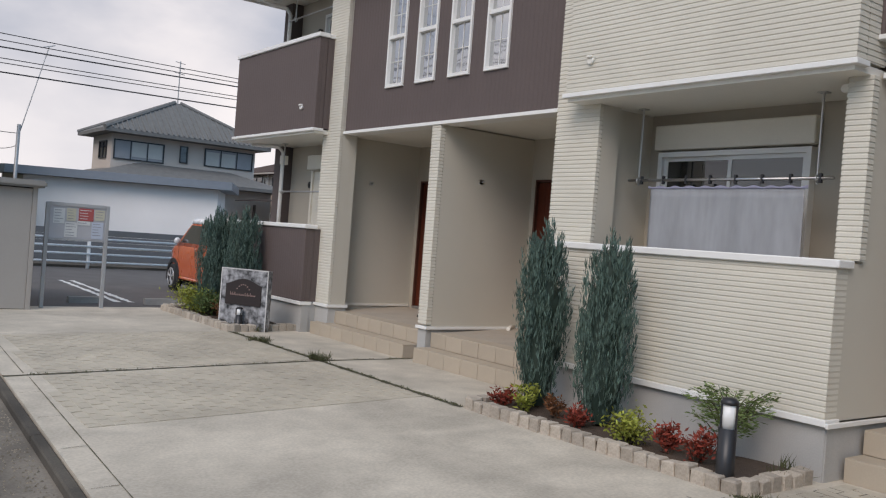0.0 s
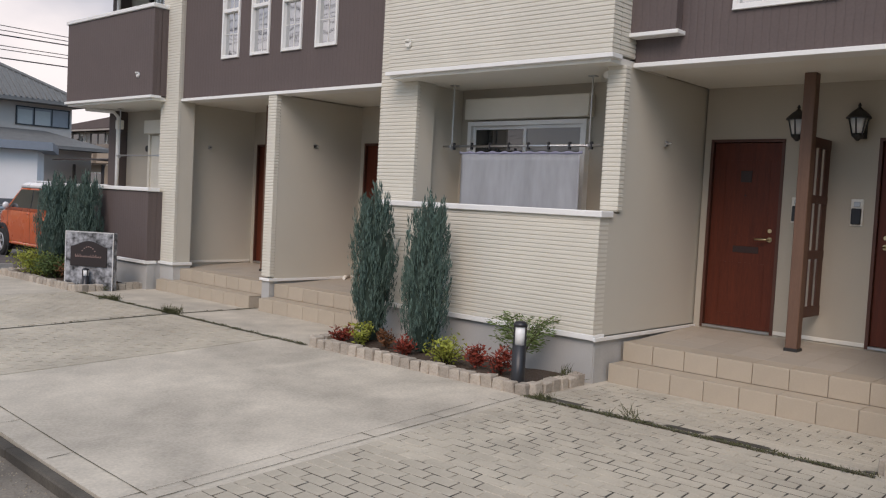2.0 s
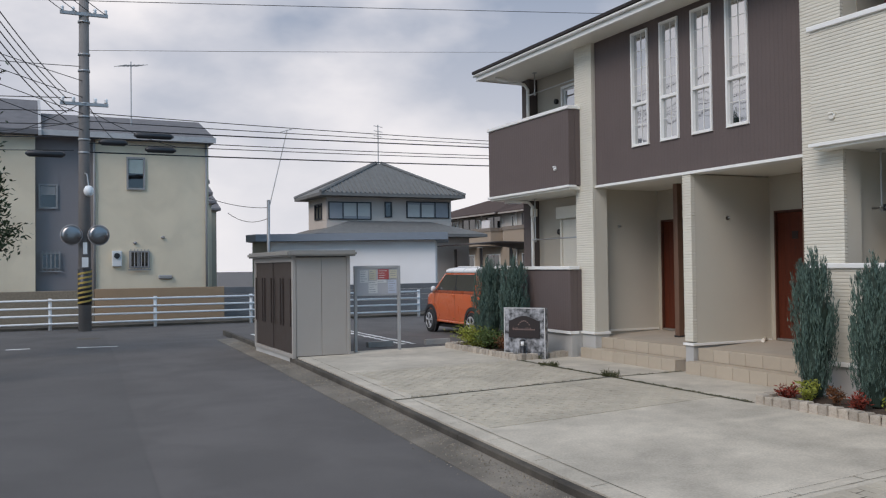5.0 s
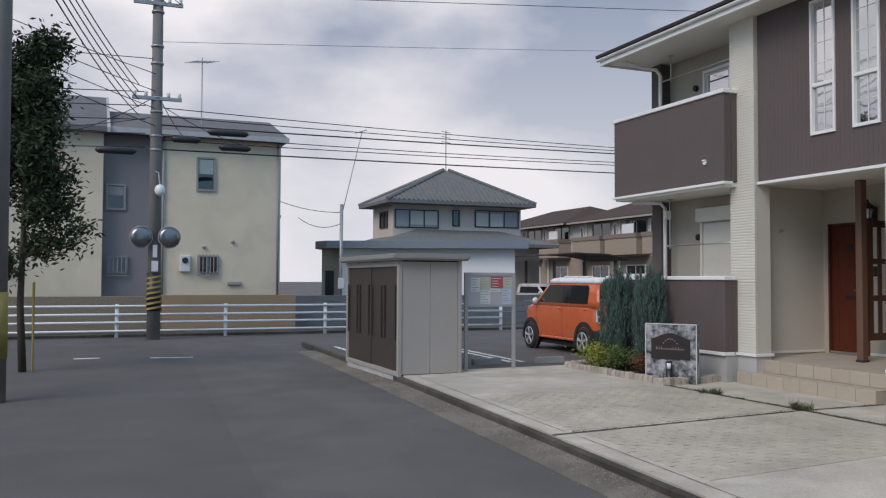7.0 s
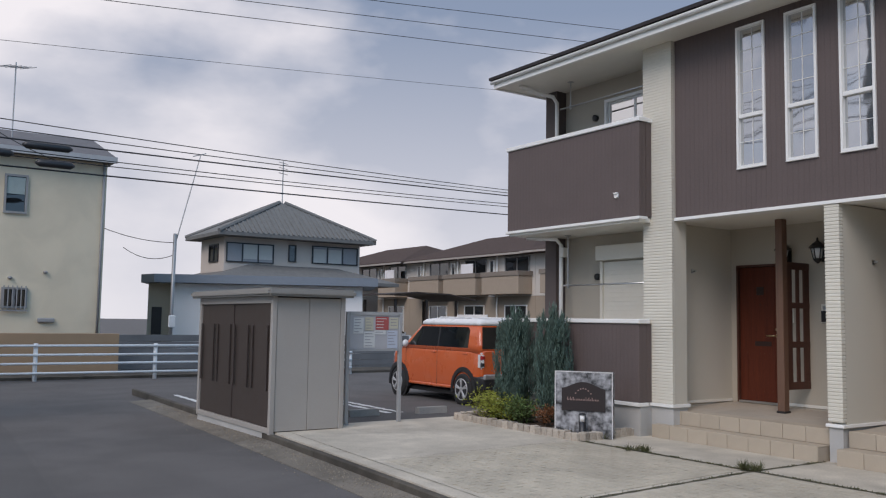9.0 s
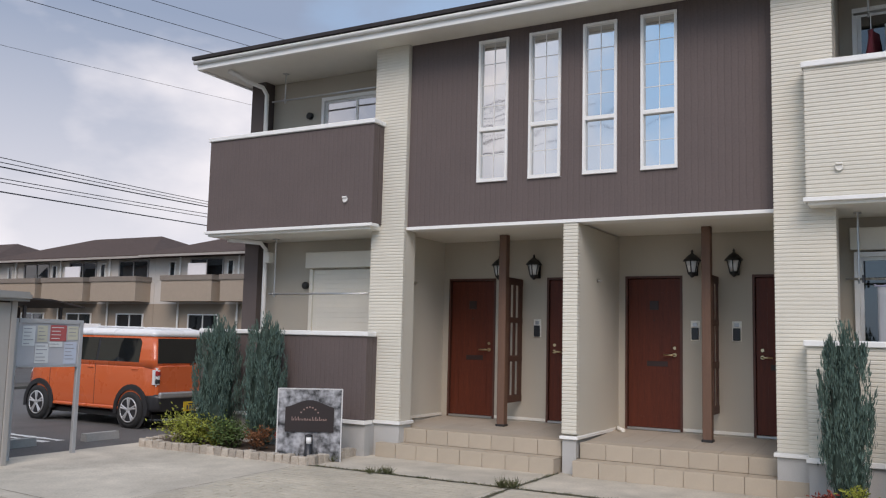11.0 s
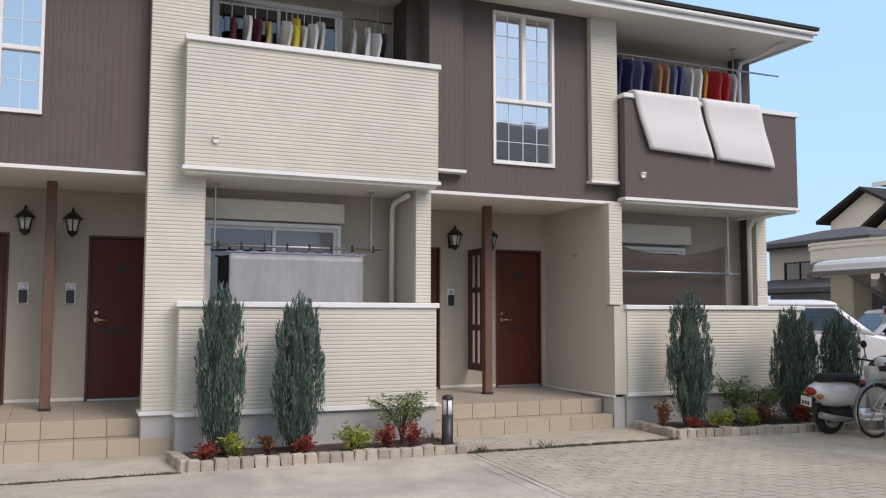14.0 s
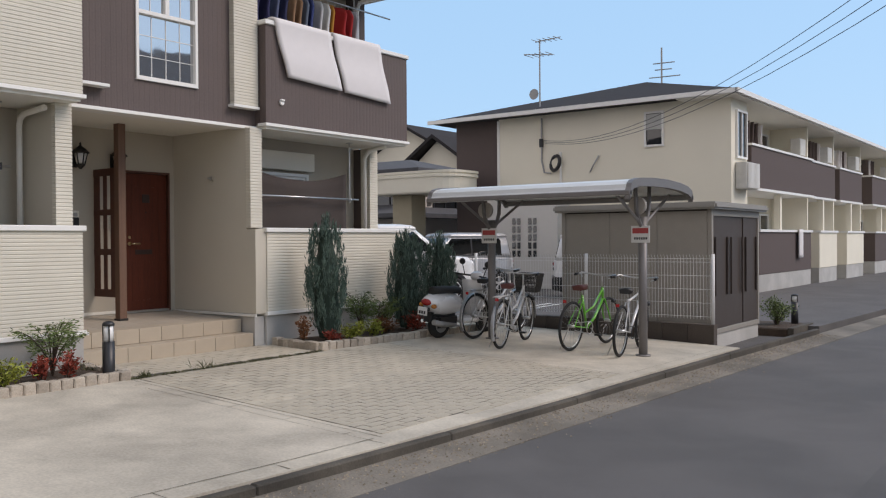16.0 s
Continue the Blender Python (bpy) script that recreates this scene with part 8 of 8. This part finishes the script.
can = thing("entrance_canopy", (16, -15.2, -0.1), "cream rounded entrance canopy on a thick column", "canopy")
part("slab", loft([[(15.97 + s * 1.78 * math.copysign(abs(math.cos(a)) ** 0.55, math.cos(a)), -15.6 + s * 1.0 * math.copysign(abs(math.sin(a)) ** 0.55, math.sin(a)), z) for a in (2 * math.pi * k / 28 for k in range(28))] for z, s in ((2.98, 0.97), (3.03, 1.0), (3.50, 1.0), (3.51, 1.03), (3.59, 1.03), (3.60, 1.01), (3.63, 1.01), (3.64, 1.035), (3.72, 1.035))], smooth=False), RCREAM, can)
part("column", box(16.2, 17.05, -15.9, -15.1, -0.3, 2.98, 0.03), mat("canopy_column", (0.40, 0.35, 0.25), 0.9, var=0.05), can)
van = car("minivan", CARS, CARS, "silver-grey minivan parked in the rear car park", 3.4, 1.475, 1.78, (0.62, 1.05), 1.08, 0.29, None, YPLATE)
van.matrix_world = pose(12.8, -12.8, -0.13, 0, 0, -20)
wv = car("compact_car", CARW, CARW, "white hatchback parked beside the end of the building", 4.3, 1.7, 1.86, (0.95, 1.08), 1.2, 0.31)
wv.matrix_world = pose(11.2, -7.7, -0.05, 0, 0, 150)
wk = car("compact_car", CARW, CARW, "white kei car parked beside the bin store", 3.4, 1.48, 1.75, (0.55, 1.0), 1.05)
wk.matrix_world = pose(7.75, -13.6, -0.13, 0, 0, 100)
for a, b in (((7.85, -8.65), (8.0, -10.7)), ((8.15, -8.65), (8.3, -10.7)), ((10.3, -8.65), (10.5, -11.5)), ((10.0, -14.4), (10.2, -16.0))):
    bm = bmesh.new()
    joint(a, b, 0.13, bm, -0.123 if a[1] < -8.6 else -0.044)
    solid("parking_line", bm, LINE, "worn white painted parking bay line", "road marking", "structure")
ROOFT = mat("dark_grey_tile", (0.10, 0.10, 0.105), 0.9, var=0.2, scale=4, fine=30, bump=0.5, spec=0.2)
HWR = mat("pale_house_render", (0.60, 0.55, 0.50), 0.9, var=0.05, scale=1, fine=60, bump=0.2)
for (x0, x1, y0, y1, h0, h1, lab, m) in ((23.6, 27.9, -37, -29.2, 5.1, 6.5, "cream gabled house with a dark roof", RCREAM), (31.2, 36.6, -46, -36.5, 7.2, 8.5, "taller cream gabled house with a dark roof", RCREAM), (21.4, 26.5, -25.0, -21.8, 4.35, 5.15, "beige house with grey tiled roof", HWR)):
    nh = thing("tiled_house", ((x0 + x1) / 2, (y0 + y1) / 2, -0.13), lab, "house", "houses behind")
    part("wall", box(x0, x1, y0, y1, -0.3, h0), m, nh)
    if m is RCREAM:
        part("roof", prism([(x0 - 0.6, h0 - 0.1), (x0 - 0.6, h0 + 0.1), ((x0 + x1) / 2, h1 + 0.55), (x1 + 0.6, h0 + 0.1), (x1 + 0.6, h0 - 0.1), ((x0 + x1) / 2, h1 + 0.35)], y0 - 0.6, y1 + 0.6, "y"), ROOF, nh)
        part("gable", prism([(x0, h0), (x1, h0), ((x0 + x1) / 2, h1 + 0.3)], y0, y1, "y"), m, nh)
    else:
        hip(x0 - 0.8, x1 + 0.8, y0 - 0.8, y1 + 0.8, h0, h1, 0, ROOFT, nh, ((x0 + x1) / 2 - 1, (x0 + x1) / 2 + 1, (y0 + y1) / 2, (y0 + y1) / 2))
        hip(x0 - 1.0, x1 + 1.6, y0 - 0.8, y1 + 1.9, 2.4, 3.4, 0, ROOFT, nh, ((x0 + x1) / 2 - 1, (x0 + x1) / 2 + 1, (y0 + y1) / 2, (y0 + y1) / 2))
    facade_window(nh, x0 + 0.5, x0 + 2.4, y1, h0 - 1.6, h0 - 0.6, 1, DARK)
    facade_window(nh, x1 - 2.6, x1 - 0.9, y1, h0 - 1.6, h0 - 0.6, 1, DARK)
    side_window(nh, x0, y1 - 3.0, y1 - 1.2, h0 - 1.6, h0 - 0.6, -1, DARK)
solid("garden_wall", box(18, 40, -19.9, -19.7, -0.3, 1.1), STUC, "pale garden wall behind the rear car park", "wall", "structure")
for k in range(3):
    wire((12.2, -16.9, 4.6 + 0.04 * k), (-8.0 + 0.3 * k, 2.2, 7.3 + 0.14 * k), 1.75, 0.006, 24)

# unseen plain house, added: closes the road's far side and darkens window reflections
oh = thing("plain_house", (-16, -11, -0.13), "unseen plain two-storey house, added across the road for dark window reflections", "house")
part("wall", box(-20, -13, -22, -4, -0.3, 6.6), HW, oh)
part("roof", prism([(-20.6, 6.6), (-12.4, 6.6), (-16.5, 9.9)], -22.5, -3.5, "y"), ROOFG, oh)

# ---- stamped pavers, weeds and loose grit ----
PJ = mat("paver_joint", (0.46, 0.41, 0.33), 0.9, var=0.3, scale=3, fine=30, bump=0.4)
pn, pl2 = PJ.node_tree.nodes, PJ.node_tree.links
pt, pa, pr = pn.new("ShaderNodeTexCoord"), pn.new("ShaderNodeTexNoise"), pn.new("ShaderNodeMapRange")
pa.inputs["Scale"].default_value, pa.inputs["Detail"].default_value = 5.0, 3
pr.inputs[1].default_value, pr.inputs[2].default_value, pr.inputs[3].default_value, pr.inputs[4].default_value = 0.89, 0.97, 1.0, 0.13
pl2.new(pt.outputs["Object"], pa.inputs["Vector"])
pq, pm2 = pn.new("ShaderNodeTexNoise"), pn.new("ShaderNodeMath")
pq.inputs["Scale"].default_value, pq.inputs["Detail"].default_value = 1.1, 2
pm2.operation = "MULTIPLY_ADD"
pm2.inputs[1].default_value = 0.9
pl2.new(pt.outputs["Object"], pq.inputs["Vector"])
pl2.new(pq.outputs["Fac"], pm2.inputs[0])
pl2.new(pa.outputs["Fac"], pm2.inputs[2])
pl2.new(pm2.outputs[0], pr.inputs[0])
ps = pn.new("ShaderNodeVectorMath")
ps.operation = "SCALE"
pb = pn["Principled BSDF"].inputs["Base Color"]
pl2.new(pb.links[0].from_socket, ps.inputs[0])
pl2.new(pr.outputs[0], ps.inputs["Scale"])
pl2.new(ps.outputs[0], pb)
PL, PW = 0.215, 0.108
paver_mesh = []
rng = random.Random(21)
for k in range(5):
    bm = bmesh.new()
    lo = [bm.verts.new((sx * (PW / 2 - 0.0046), sy * (PL / 2 - 0.0046), -0.004)) for sx, sy in ((-1, -1), (1, -1), (1, 1), (-1, 1))]
    hi = [bm.verts.new((sx * (PW / 2 - 0.0068) + rng.uniform(-0.005, 0.005), sy * (PL / 2 - 0.0068) + rng.uniform(-0.005, 0.005), 0.0022 + rng.uniform(-0.0008, 0.0008))) for sx, sy in ((-1, -1), (1, -1), (1, 1), (-1, 1))]
    for i in range(4):
        bm.faces.new((lo[i], lo[(i + 1) % 4], hi[(i + 1) % 4], hi[i]))
    bm.faces.new(hi)
    me = bpy.data.meshes.new("paver")
    bm.to_mesh(me), bm.free()
    me.materials.append(PAVE)
    paver_mesh.append(me)
pv_near = thing("stamped_paving", (3.0, 0.5, 0), "pale stamped paving stones in running bond", "paving", kind="structure")
rest_v, rest_f, count = [], [], 0
for x0f, x1, y0, y1 in ((0.30, 5.62, -1.40, 2.44), (None, 6.80, -0.28, 2.36), (0.36, 5.62, 6.0, 8.12), (0.36, 5.62, 8.30, 10.9)):
    ym = (y0 + y1) / 2
    xa = 5.75 if x0f is None else kx(ym) + x0f
    sheet = strip((lambda y: 5.75) if x0f is None else (lambda y, f=x0f: kx(y) + f + 0.1), lambda y, r=x1: r, span(y0, y1, 12), lambda x, y: gz(x, y) + 0.0025, 0.002, 20)
    solid("paving_bed", sheet, PJ if y0 < 5 else PAVE, "dull joint filling under the stamped paving", "paving", "structure")
    rows = round((y1 - y0) / PL)
    pl = (y1 - y0) / rows
    for i in range(int((x1 - 1.4) / PW)):
        x = x1 - PW * (i + 0.5)
        spots = [(y0 + pl * (j + 0.5), 1.0) for j in range(rows)] if i % 2 else [(y0 + pl / 4, 0.5)] + [(y0 + pl * (j + 1), 1.0) for j in range(rows - 1)] + [(y1 - pl / 4, 0.5)]
        for y, s in spots:
            if x - PW / 2 < (xa if x0f is None else kx(y) + x0f):
                continue
            me = rng.choice(paver_mesh)
            dz = 0.0016 + rng.uniform(-0.0008, 0.0008)
            if x0f == 0.30 and 2.3 < x < 3.75 and count < 300:
                o = new("paver", me)
                o.parent = pv_near
                o.location = Vector((x, y, dz + 0.001 + gz(x, y))) - BASE[pv_near]
                o.rotation_euler.y = -math.atan2(gz(x + 0.05, y) - gz(x - 0.05, y), 0.1)
                o.scale.y = s * pl / PL
                count += 1
            else:
                base = len(rest_v)
                rest_v += [(v.co.x + x, v.co.y * s * pl / PL + y, v.co.z + dz + 0.001 + gz(v.co.x + x, y)) for v in me.vertices]
                rest_f += [[base + q for q in p.vertices] for p in me.polygons]
me = bpy.data.meshes.new("paving_field")
me.from_pydata(rest_v, [], rest_f)
me.materials.append(PAVE)
tagged(new("paving_field", me), "pale stamped paving stones across the forecourt", "paving", kind="stuff")

wd = bmesh.new()
rng = random.Random(33)


def tuft(x, y, n, h):
    for _ in range(n):
        a = rng.uniform(0, 6.28)
        blade(wd, Vector((x + rng.gauss(0, 0.02), y + rng.gauss(0, 0.02), 0.002 + gz(x, y))), Vector((math.cos(a) * rng.uniform(0.1, 1), math.sin(a) * rng.uniform(0.1, 1), rng.uniform(0.4, 1.2))), h * rng.uniform(0.5, 1.2), 0.008, rng, 0.5)


for k in range(230):
    tuft(5.68 + rng.gauss(0, 0.014), rng.uniform(-0.3, 2.5), 6, 0.026)
for k in range(170):
    tuft(5.68 + rng.gauss(0, 0.012), rng.uniform(5.5, 10.9), 6, 0.022)
for k in range(60):
    tuft(rng.uniform(2.4, 7.0), 8.2 + rng.gauss(0, 0.012), 6, 0.022)
for x, y, n, h in ((5.68, 8.22, 90, 0.10), (5.68, 8.25, 60, 0.12), (5.72, 9.8, 90, 0.09), (5.66, 9.95, 60, 0.08), (5.75, 1.55, 15, 0.12), (5.72, 1.5, 12, 0.10), (5.7, 2.4, 60, 0.07), (5.95, 11.1, 80, 0.14), (6.15, 10.95, 70, 0.12), (5.85, 11.3, 60, 0.16), (6.25, 2.62, 70, 0.12), (6.5, 2.6, 50, 0.16)):
    for _ in range(4):
        tuft(x + rng.gauss(0, 0.05), y + rng.gauss(0, 0.06), n // 3, h)
tagged(part("weeds", wd, WEED, None), "small green weeds growing in the concrete joints", "weeds", kind="stuff")
gv, gf = [], []
for k in range(5200):
    y = rng.uniform(-8, 19)
    x = kx(y) - abs(rng.gauss(0, 0.19)) - 0.01
    s = rng.uniform(0.004, 0.012)
    b = len(gv)
    z = along(y, ROADZ) + 0.006 + 0.03 * max(0.0, (x - kx(y) + 0.40) / 0.44)
    gv += [(x - s, y - s, z), (x + s, y - s * 0.6, z), (x, y + s, z), (x + rng.uniform(-s, s) * 0.4, y, z + s * 1.1)]
    gf += [(b, b + 1, b + 3), (b + 1, b + 2, b + 3), (b + 2, b, b + 3)]
me = bpy.data.meshes.new("gutter_grit")
me.from_pydata(gv, [], gf)
me.materials.append(mat("grit", (0.24, 0.20, 0.15), 0.95, var=0.3, island=0.4))
tagged(new("gutter_grit", me), "loose grit and dry leaves along the gutter", "grit", kind="stuff")
